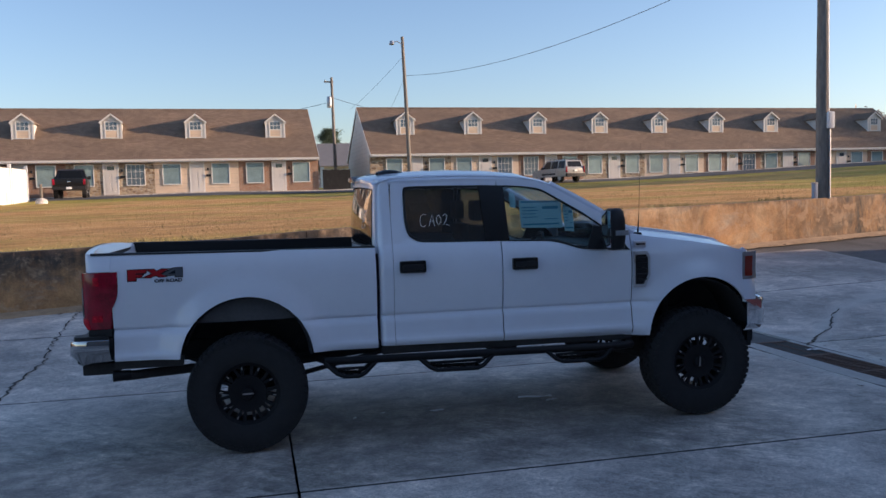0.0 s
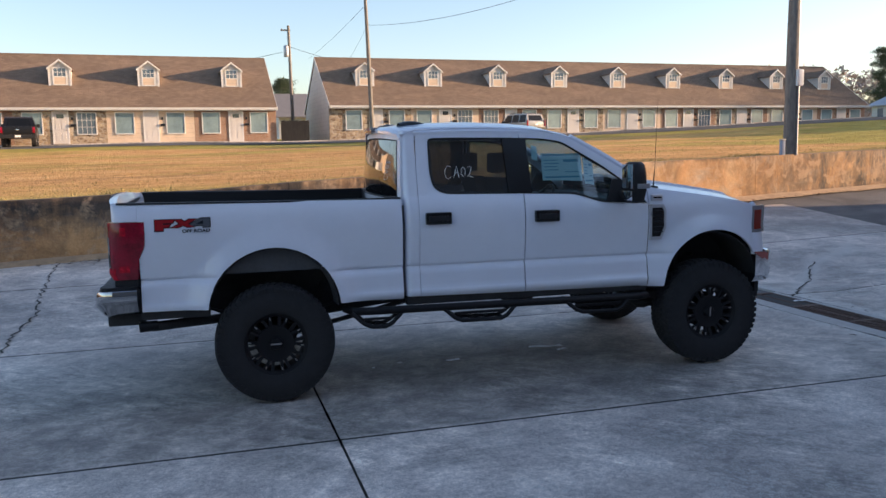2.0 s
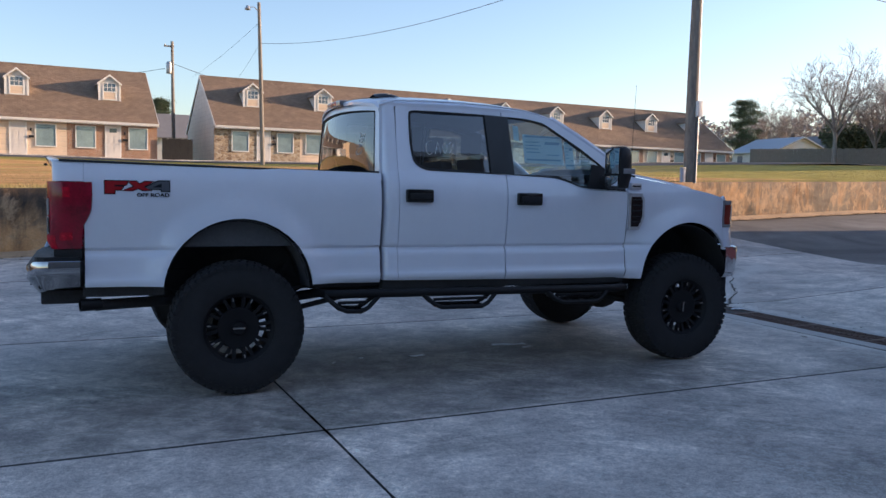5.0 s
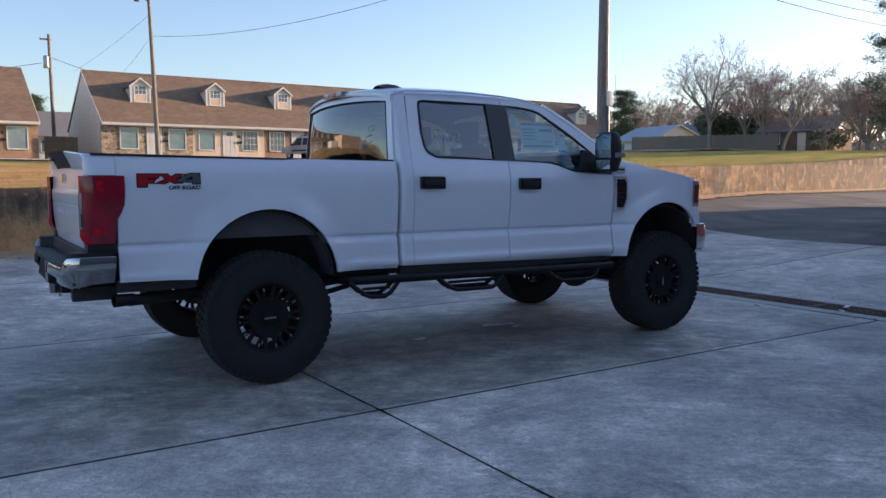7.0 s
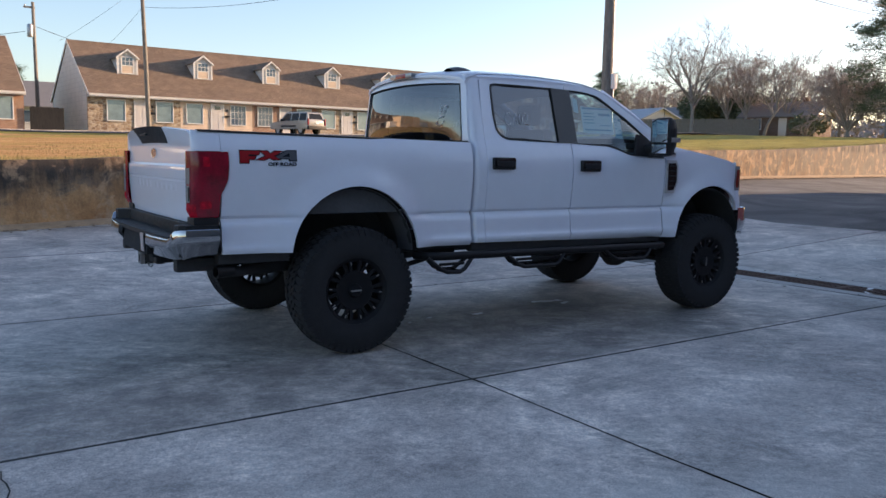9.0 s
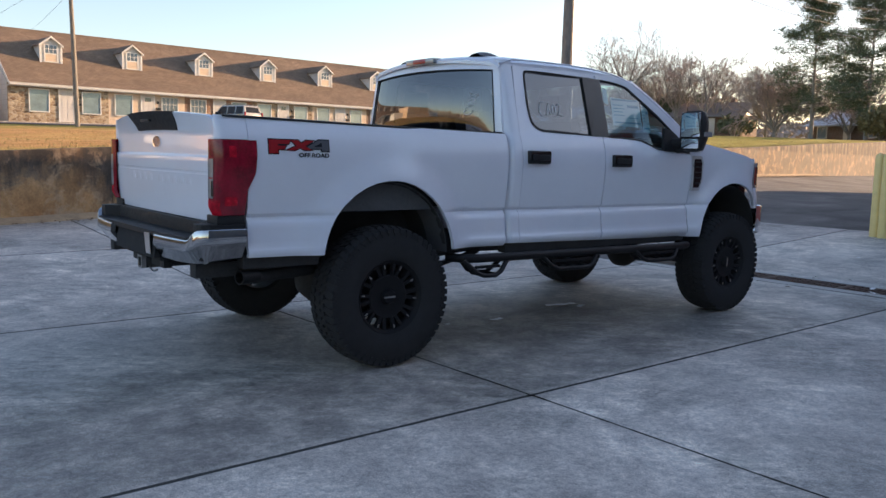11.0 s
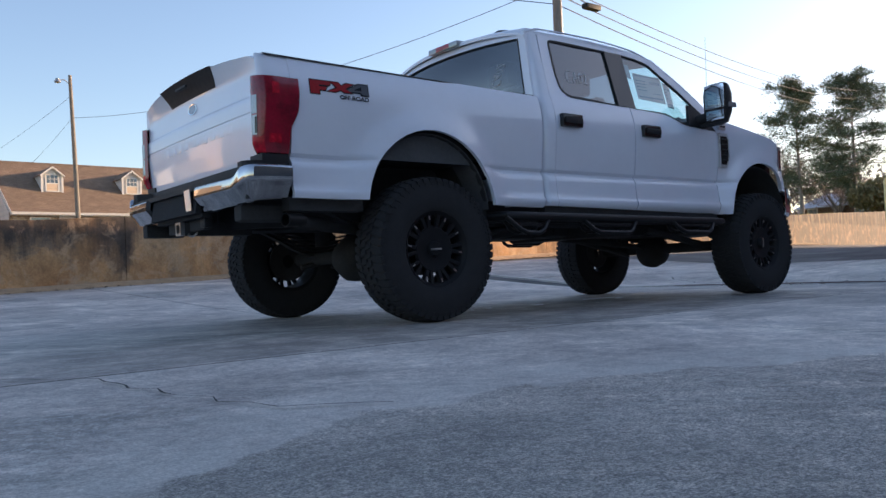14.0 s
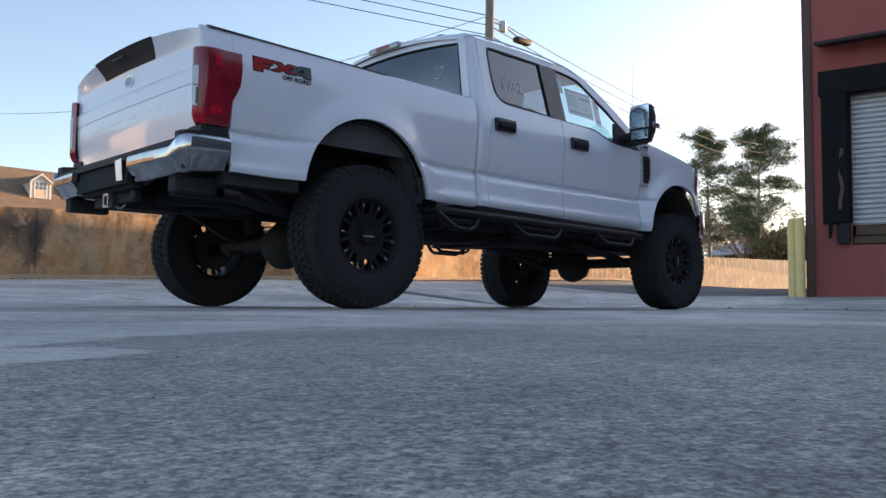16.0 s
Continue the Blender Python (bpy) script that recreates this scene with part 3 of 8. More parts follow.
ROOFGREY = plain("grey shingle roof", (0.20, 0.19, 0.19), 0.9, 0, 0.15, 2, 0.3)
ROOFPALE = plain("pale weathered metal roof", (0.36, 0.39, 0.43), 0.45, 0.3, 0.12, 2, 0.2)
HOUSEBRICK = brick_mat("brown house brick", (0.14, 0.08, 0.055), (0.19, 0.115, 0.085), (0.22, 0.19, 0.165))

# ---------------------------------------------------------------- mesh helpers


class Mesh:
    """Collects vertices and faces of one part."""

    def __init__(self):
        self.v, self.f = [], []

    def add(self, verts, faces):
        k = len(self.v)
        self.v += [tuple(p) for p in verts]
        self.f += [tuple(i + k for i in f) for f in faces]
        return self

    def box(self, a, b, r=0.0):
        x0, y0, z0 = [min(a[i], b[i]) for i in range(3)]
        x1, y1, z1 = [max(a[i], b[i]) for i in range(3)]
        r = min(r, (x1 - x0) * 0.45, (y1 - y0) * 0.45, (z1 - z0) * 0.45)
        if r <= 0:
            return self.add([(x0, y0, z0), (x1, y0, z0), (x1, y1, z0), (x0, y1, z0), (x0, y0, z1), (x1, y0, z1), (x1, y1, z1), (x0, y1, z1)],
                            [(3, 2, 1, 0), (4, 5, 6, 7), (0, 1, 5, 4), (1, 2, 6, 5), (2, 3, 7, 6), (3, 0, 4, 7)])
        bm = bmesh.new()
        bmesh.ops.create_cube(bm, size=1)
        for p in bm.verts:
            p.co = ((x0 + x1) / 2 + p.co.x * (x1 - x0), (y0 + y1) / 2 + p.co.y * (y1 - y0), (z0 + z1) / 2 + p.co.z * (z1 - z0))
        bmesh.ops.bevel(bm, geom=bm.edges[:], offset=r, segments=2, profile=0.7, affect="EDGES")
        return self.bm(bm)

    def bm(self, bm):
        bm.verts.index_update()
        self.add([p.co[:] for p in bm.verts], [[q.index for q in f.verts] for f in bm.faces])
        bm.free()
        return self

    def loft(self, rings, closed=True, caps=True):
        n = len(rings[0])
        faces = []
        for i in range(len(rings) - 1):
            for j in range(n if closed else n - 1):
                k = (j + 1) % n
                faces.append((i * n + j, i * n + k, (i + 1) * n + k, (i + 1) * n + j))
        if caps and closed:
            faces += [tuple(range(n - 1, -1, -1)), tuple((len(rings) - 1) * n + j for j in range(n))]
        return self.add([p for r in rings for p in r], faces)

    def tube(self, pts, r, n=8, caps=True):
        pts = [Vector(p) for p in pts]
        rings, side = [], None
        for i, p in enumerate(pts):
            d = (pts[min(i + 1, len(pts) - 1)] - pts[max(i - 1, 0)]).normalized()
            if side is None:
                side = d.cross(Vector((0.3, 0.2, 1))).normalized()
            side = (side - d * side.dot(d)).normalized()
            up = d.cross(side)
            rr = r[i] if isinstance(r, (list, tuple)) else r
            rings.append([p + (side * math.cos(a) + up * math.sin(a)) * rr for a in [2 * math.pi * k / n for k in range(n)]])
        return self.loft(rings, True, caps)

    def lathe(self, prof, n=32, c=(0, 0, 0), axis="y"):
        """Turns a profile of (radius, place along the axis) round the axis."""
        rings = []
        for r, h in prof:
            ring = []
            for k in range(n):
                a = 2 * math.pi * k / n
                u, w = r * math.cos(a), r * math.sin(a)
                ring.append({"y": (c[0] + u, c[1] + h, c[2] + w), "z": (c[0] + u, c[1] + w, c[2] + h), "x": (c[0] + h, c[1] + u, c[2] + w)}[axis])
            rings.append(ring)
        return self.loft(rings, True, False)

    def prism(self, poly, axis, a, b):
        """A flat outline pushed along an axis from a to b."""
        n = len(poly)
        put3 = {"x": lambda p, h: (h, p[0], p[1]), "y": lambda p, h: (p[0], h, p[1]), "z": lambda p, h: (p[0], p[1], h)}[axis]
        faces = [tuple(range(n)), tuple(range(2 * n - 1, n - 1, -1))] + [(j, n + j, n + (j + 1) % n, (j + 1) % n) for j in range(n)]
        return self.add([put3(p, a) for p in poly] + [put3(p, b) for p in poly], faces)

    def sheet(self, fun, us, vs):
        n = len(vs)
        return self.add([fun(u, w) for u in us for w in vs],
                        [(i * n + j, (i + 1) * n + j, (i + 1) * n + j + 1, i * n + j + 1) for i in range(len(us) - 1) for j in range(n - 1)])

    def shell(self, fun, us, vs, off):
        """A sheet with thickness: fun gives the outer skin, off the step to the inner one."""
        o = Vector(off)
        a = [Vector(fun(u, w)) for u in us for w in vs]
        m, n = len(us), len(vs)
        b = [p + o for p in a]
        k = len(a)
        faces = []
        for i in range(m - 1):
            for j in range(n - 1):
                q = (i * n + j, (i + 1) * n + j, (i + 1) * n + j + 1, i * n + j + 1)
                faces += [q, tuple(k + t for t in reversed(q))]
        rim = [i * n for i in range(m)] + [(m - 1) * n + j for j in range(1, n)] + [i * n + n - 1 for i in range(m - 2, -1, -1)] + [j for j in range(n - 2, 0, -1)]
        for i, p in enumerate(rim):
            q = rim[(i + 1) % len(rim)]
            faces.append((q, p, k + p, k + q))
        return self.add(a + b, faces)

    def mirror(self, w):
        """The same part on the other side of the truck, about y = w / 2."""
        m = Mesh()
        return m.add([(x, w - y, z) for x, y, z in self.v], [tuple(reversed(f)) for f in self.f])

    def object(self, name, mat, smooth=40, fix=True):
        me = bpy.data.meshes.new(name)
        bm = bmesh.new()
        vs = [bm.verts.new(p) for p in self.v]
        for f in self.f:
            if len(set(f)) >= 3:
                try:
                    bm.faces.new([vs[i] for i in f])
                except ValueError:
                    pass
        if fix:
            bmesh.ops.remove_doubles(bm, verts=bm.verts, dist=0.0004)
            bmesh.ops.dissolve_degenerate(bm, edges=bm.edges, dist=0.0002)
            bmesh.ops.recalc_face_normals(bm, faces=bm.faces)
        bm.to_mesh(me)
        bm.free()
        me.materials.append(mat)
        if smooth:
            me.shade_smooth()
            me.set_sharp_from_angle(angle=radians(smooth))
        return new(name, me)


def part(name, mesh, mat, parent, label="", smooth=40, fix=True):
    ob = mesh.object(name, mat, smooth, fix) if isinstance(mesh, Mesh) else new(name, mesh)
    ob.parent = parent
    if label:
        tagged(ob, label)
    return ob


def thing(name, at, label, category, group="", turn=0.0):
    e = new(name)
    e.empty_display_size = 0.2
    e.matrix_world = pose(*at, 0, 0, turn)
    return tagged(e, label, category, group)


def lerp(x, pts):
    """Straight lines through (x, value) pairs."""
    if x <= pts[0][0]:
        return pts[0][1]
    for (a, p), (b, q) in zip(pts, pts[1:]):
        if x <= b:
            return p + (q - p) * (x - a) / (b - a)
    return pts[-1][1]


def steps(a, b, n):
    return [a + (b - a) * i / n for i in range(n + 1)]

# ---------------------------------------------------------------- the lifted pickup
W = 2.12                                  # body width; the near flank is y = 0, the rear axle x = 0
ARCH_R, ARCH_F = (-0.03, 0.77, 0.545), (4.10, 0.755, 0.537)


def arch(x, c, low):
    d = c[2] ** 2 - (x - c[0]) ** 2
    return max(low, c[1] + math.sqrt(d)) if d > 0 else low


def flank(x, z):
    """Depth of the body's skin behind its widest line."""
    if z > 1.45:
        y = 0.055 * ((z - 1.45) / 0.25) ** 2
    elif z > 1.105:
        y = 0.032 * ((1.45 - z) / 0.345) ** 1.5
    elif z > 1.085:
        y = 0.032 + 0.026 * (1.105 - z) / 0.02
    elif z > 1.045:
        y = 0.058 - 0.028 * (1.085 - z) / 0.04
    elif z > 0.895:
        y = 0.030 - 0.012 * (1.045 - z) / 0.15
    elif z > 0.865:
        y = 0.018 - 0.014 * (0.895 - z) / 0.03
    else:
        y = 0.004 + 0.05 * ((0.865 - z) / 0.08) ** 2
    for c in (ARCH_R, ARCH_F):
        d = math.hypot(x - c[0], (z - c[1]))
        if d < c[2] + 0.2:
            k = max(0.0, min(1.0, (c[2] + 0.2 - d) / 0.2))
            y = y * (1 - k * 0.8) - 0.04 * k * k * (3 - 2 * k)
    if x > 4.3:
        y += 0.10 * ((x - 4.3) / 0.36) ** 2.2
    return y


def columns(a, b, n, marks=()):
    xs = set(steps(a, b, n))
    for c in marks:
        for s in (-1, 1):
            xs |= {c[0] + s * c[2] * k for k in (1.0, 0.9995, 0.995, 0.98, 0.95, 0.9, 0.83, 0.75)}
    return sorted(x for x in xs if a - 1e-6 <= x <= b + 1e-6)


LEVELS = [0.70, 0.78, 0.80, 0.82, 0.84, 0.864, 0.88, 0.896, 0.93, 0.97, 1.01, 1.044, 1.06, 1.084, 1.088, 1.10, 1.106, 1.13, 1.17, 1.21, 1.25, 1.29, 1.33, 1.37, 1.41,
          1.45, 1.49, 1.53, 1.57, 1.60, 1.63, 1.66, 1.69, 1.72, 1.76]


def side_panel(xs, low, top, th=0.03):
    def fun(x, k):
        z = max(low(x), min(top(x), LEVELS[int(k)]))
        if k == 0:
            z = low(x)
        if k == len(LEVELS) - 1:
            z = top(x)
        return (x, flank(x, z), z)
    return Mesh().shell(fun, xs, range(len(LEVELS)), (0, th, 0))


def both(name, mesh, mat, parent, label="", **kw):
    a = part(name, mesh, mat, parent, label, **kw)
    b = part(name, mesh.mirror(W), mat, parent, label, **kw)
    return a, b


truck = thing("pickup_truck", (0, 0, 0), "white lifted crew cab pickup truck on oversized black mud tyres", "truck")

# cargo box
bed_top = lambda x: 1.712 - 0.016 * (x + 1.25)
bed_low = lambda x: arch(x, ARCH_R, 0.832 - 0.012 * (x + 1.1))


bed_xs = sorted(set(columns(-1.085, 1.068, 26, (ARCH_R,)) + [-1.27, -1.22, -1.16, -1.095]))
bed_xs = [x for x in bed_xs if x > -1.0901]
near_bed, far_bed = both("bed_side", side_panel(bed_xs, bed_low, bed_top), PAINT, truck, "white bed side with flared wheel arch")


def turn_in(s, z, x0):
    """Plan line of the rear corner: straight from x0, then a quarter round to the tailgate; s runs 0 to 1."""
    y = flank(-1.0, z)
    if s < 0.4:
        return x0 + (-1.16 - x0) * s / 0.4, y
    a = (s - 0.4) / 0.6 * math.pi / 2
    return -1.16 - 0.125 * math.sin(a), y + (0.082 - y) * (1 - math.cos(a))


def post(s, k):
    z = 1.565 + (bed_top(-1.1) + 0.002 - 1.565) * k
    x, y = turn_in(s, z, -1.0885)
    return (x, y + 0.02 * max(0, k - 0.8), z)


corner_s = [0, 0.2, 0.4, 0.5, 0.6, 0.7, 0.8, 0.9, 1.0]
both("bed_corner", Mesh().shell(post, corner_s, [0, 0.25, 0.5, 0.75, 0.9, 1.0], (0.02, 0.05, 0)), PAINT, truck)
both("corner_cap", Mesh().box((-1.275, 0.07, 1.62), (-1.235, 0.14, 1.700), 0.012), PAINT, truck)
# lamps at the rear corners, waisted on their inner edge
TL = [(1.10, -1.105), (1.18, -1.10), (1.255, -1.095), (1.32, -1.06), (1.37, -1.042), (1.47, -1.036), (1.555, -1.038)]


def lamp_side(z, s):
    x, y = turn_in(s, z, lerp(z, TL))
    k = max(0.0, (s - 0.35) / 0.65)
    return (x - 0.034 * k * k * (3 - 2 * k) * min(1.0, (z - 1.09) / 0.06), y - 0.012 - 0.012 * math.sin(math.pi * k), z)


def lamp_piece(z0, z1, s0, s1, out, n=5):
    def at_lamp(z, s):
        x, y, z = lamp_side(z, s)
        return (x - out * max(0.0, (s - 0.5) * 2), y - out * (1 - max(0.0, (s - 0.5) * 1.4)), z)
    return Mesh().shell(at_lamp, steps(z0, z1, n), steps(s0, s1, 4), (0.01, 0.02, 0))


near_lamp, far_lamp = both("tail_lamp", Mesh().shell(lamp_side, steps(1.10, 1.562, 14), corner_s, (0.02, 0.05, 0)), REDLENS, truck, "deep red tail lamp with clear insert")
for s, owner in ((0, near_lamp), (1, far_lamp)):
    for z in steps(1.13, 1.54, 12):
        m = lamp_piece(z, z + 0.006, 0.12, 0.76, 0.0016, 1)
        part("lens_rib", m.mirror(W) if s else m, REDLENS, owner)
    for nm, args, mt, lab in (("bulb_reflector", (1.455, 1.525, 0.44, 0.56, 0.003, 3), REDBRIGHT, ""), 
                              ("bulb_reflector", (1.16, 1.215, 0.40, 0.62, 0.003, 3), REDBRIGHT, ""), ("reverse_lens", (1.205, 1.325, 0.84, 0.99, 0.004), CLEARLENS, "clear reversing lens"), ("reverse_lens", (1.332, 1.445, 0.84, 0.99, 0.004), CLEARLENS, "clear reversing lens"), ("lens_rib", (1.10, 1.195, 0.70, 0.99, 0.003), REDBRIGHT, "brighter red lower lens")):
        m = lamp_piece(*args)
        part(nm, m.mirror(W) if s else m, mt, owner, lab)
    m = lamp_piece(1.215, 1.312, 0.845, 0.885, 0.0055, 2)
    part("dark_bezel", m.mirror(W) if s else m, GLOSSBLK, owner)
both("corner_filler", Mesh().box((-1.28, 0.03, 1.03), (-1.10, 0.2, 1.098), 0.01), BLACKPL, truck)

# tailgate with a lip along its top, a flush black handle panel and a pressed field
GATE_Y = (0.088, W - 0.088)


def gate(y, k):
    e = abs(y - W / 2) / (W / 2 - GATE_Y[0])
    z = 1.055 + (1.70 - 1.055) * k
    x = -1.287 - 0.016 * (1 - e ** 2) + (z - 1.44) ** 2 / 5.4
    if z > 1.462:
        x += 0.012
    elif z > 1.452:
        x += 0.012 * (z - 1.452) / 0.01
    if 1.345 < z < 1.362:
        x += 0.005
    if z > 1.585:
        x -= 0.078 * ((z - 1.585) / 0.115) ** 1.4 * (1 - 0.75 * e ** 3)
    z += 0.045 * (1 - e ** 2) * max(0, (k - 0.6) / 0.4) - 0.03 * max(0.0, (e - 0.93) / 0.07) ** 2 * max(0, (k - 0.8) / 0.2)
    return (x, y, z)


gate_ks = sorted(set(steps(0, 1, 14) + [(z - 1.055) / 0.645 for z in (1.343, 1.347, 1.36, 1.364, 1.45, 1.453, 1.461, 1.464, 1.582, 1.60, 1.62, 1.64, 1.66, 1.68, 1.692)]))
gate_us = sorted(set(steps(GATE_Y[0], GATE_Y[1], 24) + [GATE_Y[0] + 0.02, GATE_Y[0] + 0.05, GATE_Y[1] - 0.02, GATE_Y[1] - 0.05]))
tailgate = part("tailgate", Mesh().shell(gate, gate_us, gate_ks, (0.06, 0, 0)), PAINT, truck, "white pressed tailgate with top lip")
part("gate_top", Mesh().sheet(lambda y, k: (gate(y, 1)[0] + 0.002 + 0.052 * k, y, gate(y, 1)[2] + 0.006 * math.sin(math.pi * k)), gate_us, [0, 0.15, 0.5, 0.85, 1]), PAINT, tailgate)


def handle_panel(u, k):
    a, b = 0.665 + (0.60 - 0.665) * k, 1.455 + (1.52 - 1.455) * k
    x, y, z = gate(a + (b - a) * u, (1.598 - 1.055 + (1.7045 - 1.598) * k) / 0.645)
    return (x - 0.006, y, z)


hp = part("tailgate_handle", Mesh().shell(handle_panel, steps(0, 1, 12), steps(0, 1, 6), (0.02, 0, 0)), BLACKPL, tailgate, "flush black handle panel")
part("latch", Mesh().box((-1.379, 0.97, 1.678), (-1.36, 1.15, 1.696), 0.006), BLACKPL, hp)


def oval_ring(r0, r1, x0, x1):
    m = Mesh()
    n = 28
    ring = lambda r, x: [(x, W / 2 + 0.068 * r * math.cos(2 * math.pi * i / n), 1.545 + 0.033 * r * math.sin(2 * math.pi * i / n)) for i in range(n)]
    return m.loft([ring(r1, x0), ring(r1, x1), ring(r0, x1 + 0.001)], True, False)


BADGE_X = gate(W / 2, (1.545 - 1.055) / 0.645)[0]
bd = part("badge", oval_ring(0.0, 1.0, BADGE_X + 0.004, BADGE_X - 0.006), BLUEOVAL, tailgate, "small dark blue oval badge")
part("badge_rim", oval_ring(0.98, 1.16, BADGE_X + 0.004, BADGE_X - 0.008), CHROME, bd)
for i in range(9):
    y0 = 0.42 + i * 0.128 + (0.09 if i > 4 else 0)
    xg = gate(y0, (1.31 - 1.055) / 0.645)[0]
    part("pressed_bar", Mesh().box((xg - 0.0006, y0, 1.275), (xg + 0.004, y0 + 0.085, 1.335), 0.002), PAINT, tailgate)

# inside of the box: liner, floor, rails, bulkhead
part("bed_floor", Mesh().box((-1.22, 0.12, 1.12), (1.05, W - 0.12, 1.16)), BLACKPL, truck)
both("bed_liner", Mesh().box((-1.245, 0.075, 1.14), (1.06, 0.12, 1.69)), BLACKPL, truck)
part("bulkhead", Mesh().box((1.03, 0.09, 1.10), (1.075, W - 0.09, 1.69), 0.01), BLACKPL, truck)
part("gate_liner", Mesh().box((-1.255, 0.13, 1.12), (-1.235, W - 0.13, 1.675), 0.008), BLACKPL, truck)


def rail(x, k):
    p = [(0.050, -0.012), (0.054, 0.001), (0.072, 0.005), (0.11, 0.004), (0.125, -0.004), (0.125, -0.03)][int(k)]
    return (x, p[0] - 0.004, bed_top(x) + p[1])


both("bed_rail", Mesh().sheet(rail, steps(-1.24, 1.065, 6), range(6)), BLACKPL, truck, "black bed rail cap")


def wheel_well(c, r, y0, y1):
    """The upper arc of a wheel housing, closed on its inner side."""
    angs = [radians(a) for a in range(8, 173, 12)]
    out = [(c[0] + r * math.cos(a), c[1] + r * math.sin(a)) for a in angs]
    m = Mesh().shell(lambda i, y: (out[int(i)][0], y, out[int(i)][1]), range(len(out)), [y0, (y0 + y1) / 2, y1], (0, 0, 0.012))
    return m.prism(out, "y", y1 - 0.01, y1 + 0.004)


both("wheel_house", wheel_well(ARCH_R, 0.525, 0.035, 0.50), UNDER, truck)
liner = [(ARCH_R[0] + 0.52 * math.cos(radians(a)), ARCH_R[1] + 0.52 * math.sin(radians(a))) for a in range(40, 141, 10)]
def liner_band(a, y):
    r = 0.533 - 0.02 * (y - 0.03) / 0.2
    return (ARCH_R[0] + r * math.cos(radians(a)), y, ARCH_R[1] + r * math.sin(radians(a)))


both("inner_fender", Mesh().shell(liner_band, range(2, 101, 7), [0.03, 0.06, 0.12, 0.2, 0.24], (-0.004, 0, -0.004)), LINER, truck, "dusty grey inner wheel arch")
both("arch_liner", Mesh().prism(liner, "y", 0.058, 0.072), LINER, truck, "dusty grey wheel arch liner", smooth=0)

# rear bumper: chrome wings that step down behind the corner, black pad and a licence recess
WING = [(-1.115, -0.036, 1.020, 0.828), (-1.18, -0.037, 1.021, 0.825), (-1.28, -0.035, 1.021, 0.818), (-1.345, -0.028, 1.020, 0.812), (-1.385, -0.010, 1.019, 0.806), (-1.408, 0.018, 1.015, 0.802),
(-1.420, 0.040, 1.008, 0.801), (-1.427, 0.058, 0.995, 0.800), (-1.438, 0.095, 0.960, 0.797), (-1.444, 0.118, 0.951, 0.796), (-1.462, 0.28, 0.949, 0.792), (-1.472, 0.42, 0.948, 0.788), (-1.478, 0.61, 0.947, 0.786)]
WING_PROF = [(-0.034, 0.985), (-0.014, 1.005), (-0.005, 0.998), (0.0, 0.975), (0.001, 0.955), (0.004, 0.93), (0.008, 0.60), (0.006, 0.55), (-0.002, 0.50), (-0.020, 0.36), (-0.042, 0.17), (-0.058, 0.03), (-0.07, 0.0)]
rings = []
for i, (px, py, zt, zb) in enumerate(WING):
    a, b = WING[max(i - 1, 0)], WING[min(i + 1, len(WING) - 1)]
    d = Vector((b[0] - a[0], b[1] - a[1])).normalized()
    nrm = Vector((d.y, -d.x))
    if nrm.dot(Vector((px, py - 1.0))) < 0:
        nrm = -nrm
    lean = 0.022 * max(0.0, min(1.0, (0.10 - py) / 0.12))
    prof = [(o - lean * (1 - f), f) for o, f in WING_PROF]
    rings.append([(px + nrm.x * o, py + nrm.y * o, zb + (zt - zb) * f) for o, f in prof])
both("bumper_wing", Mesh().loft(rings, False, False), BUMPCHROME, truck, "chrome rear bumper wing", smooth=30)
both("bumper_wing_lining", Mesh().loft([[(x + (0.05 if x < -1.4 else 0.02), y + 0.06, z) for x, y, z in r[1:]] for r in rings], False, False), UNDER, truck)
both("wing_edge", Mesh().loft([[(x + 0.02 * k - (0.004 if not k else 0), 0.606 + 0.035 * k, z) for x, y, z in rings[-1]] for k in (0, 1)], False, False), BLACKPL, truck)
part("bumper_step_pad", Mesh().prism([(-1.44, 0.12), (-1.468, 0.5), (-1.472, W - 0.5), (-1.44, W - 0.12), (-1.30, W - 0.10), (-1.30, 0.10)], "z", 0.93, 0.962), BLACKPL, truck, "black rubber bumper step pad", smooth=0)
both("bumper_corner_pad", Mesh().prism([(-1.12, -0.005), (-1.34, 0.0), (-1.385, 0.025), (-1.40, 0.06), (-1.395, 0.13), (-1.30, 0.22), (-1.12, 0.2)], "z", 0.95, 1.046), BLACKPL, truck, smooth=0)
part("gate_sill", Mesh().box((-1.305, 0.16, 0.945), (-1.10, W - 0.16, 1.05), 0.01), BLACKPL, truck)
part("licence_recess", Mesh().prism([(-1.465, 0.785), (-1.40, 0.785), (-1.40, 0.948), (-1.44, 0.948)], "y", 0.64, W - 0.64).box((-1.42, 0.64, 0.76), (-1.36, W - 0.64, 0.80)), RUBBER, truck, "black licence recess", smooth=0)
part("recess_fold", Mesh().prism([(0.675, 0.805), (0.765, 0.805), (0.80, 0.94), (0.70, 0.945)], "x", -1.476, -1.470), SATINCHROME, truck, "chrome fold beside the licence recess", smooth=0)
part("bumper_beam", Mesh().box((-1.38, 0.05, 0.82), (-1.26, W - 0.05, 0.92), 0.02), UNDER, truck)
hitch = part("hitch", Mesh().box((-1.40, W / 2 - 0.045, 0.665), (-0.9, W / 2 + 0.045, 0.755), 0.008), UNDER, truck, "black tow hitch receiver")
part("hitch_plate", Mesh().box((-1.36, W / 2 - 0.30, 0.69), (-1.30, W / 2 + 0.36, 0.79), 0.01), UNDER, hitch)
sq = Mesh()
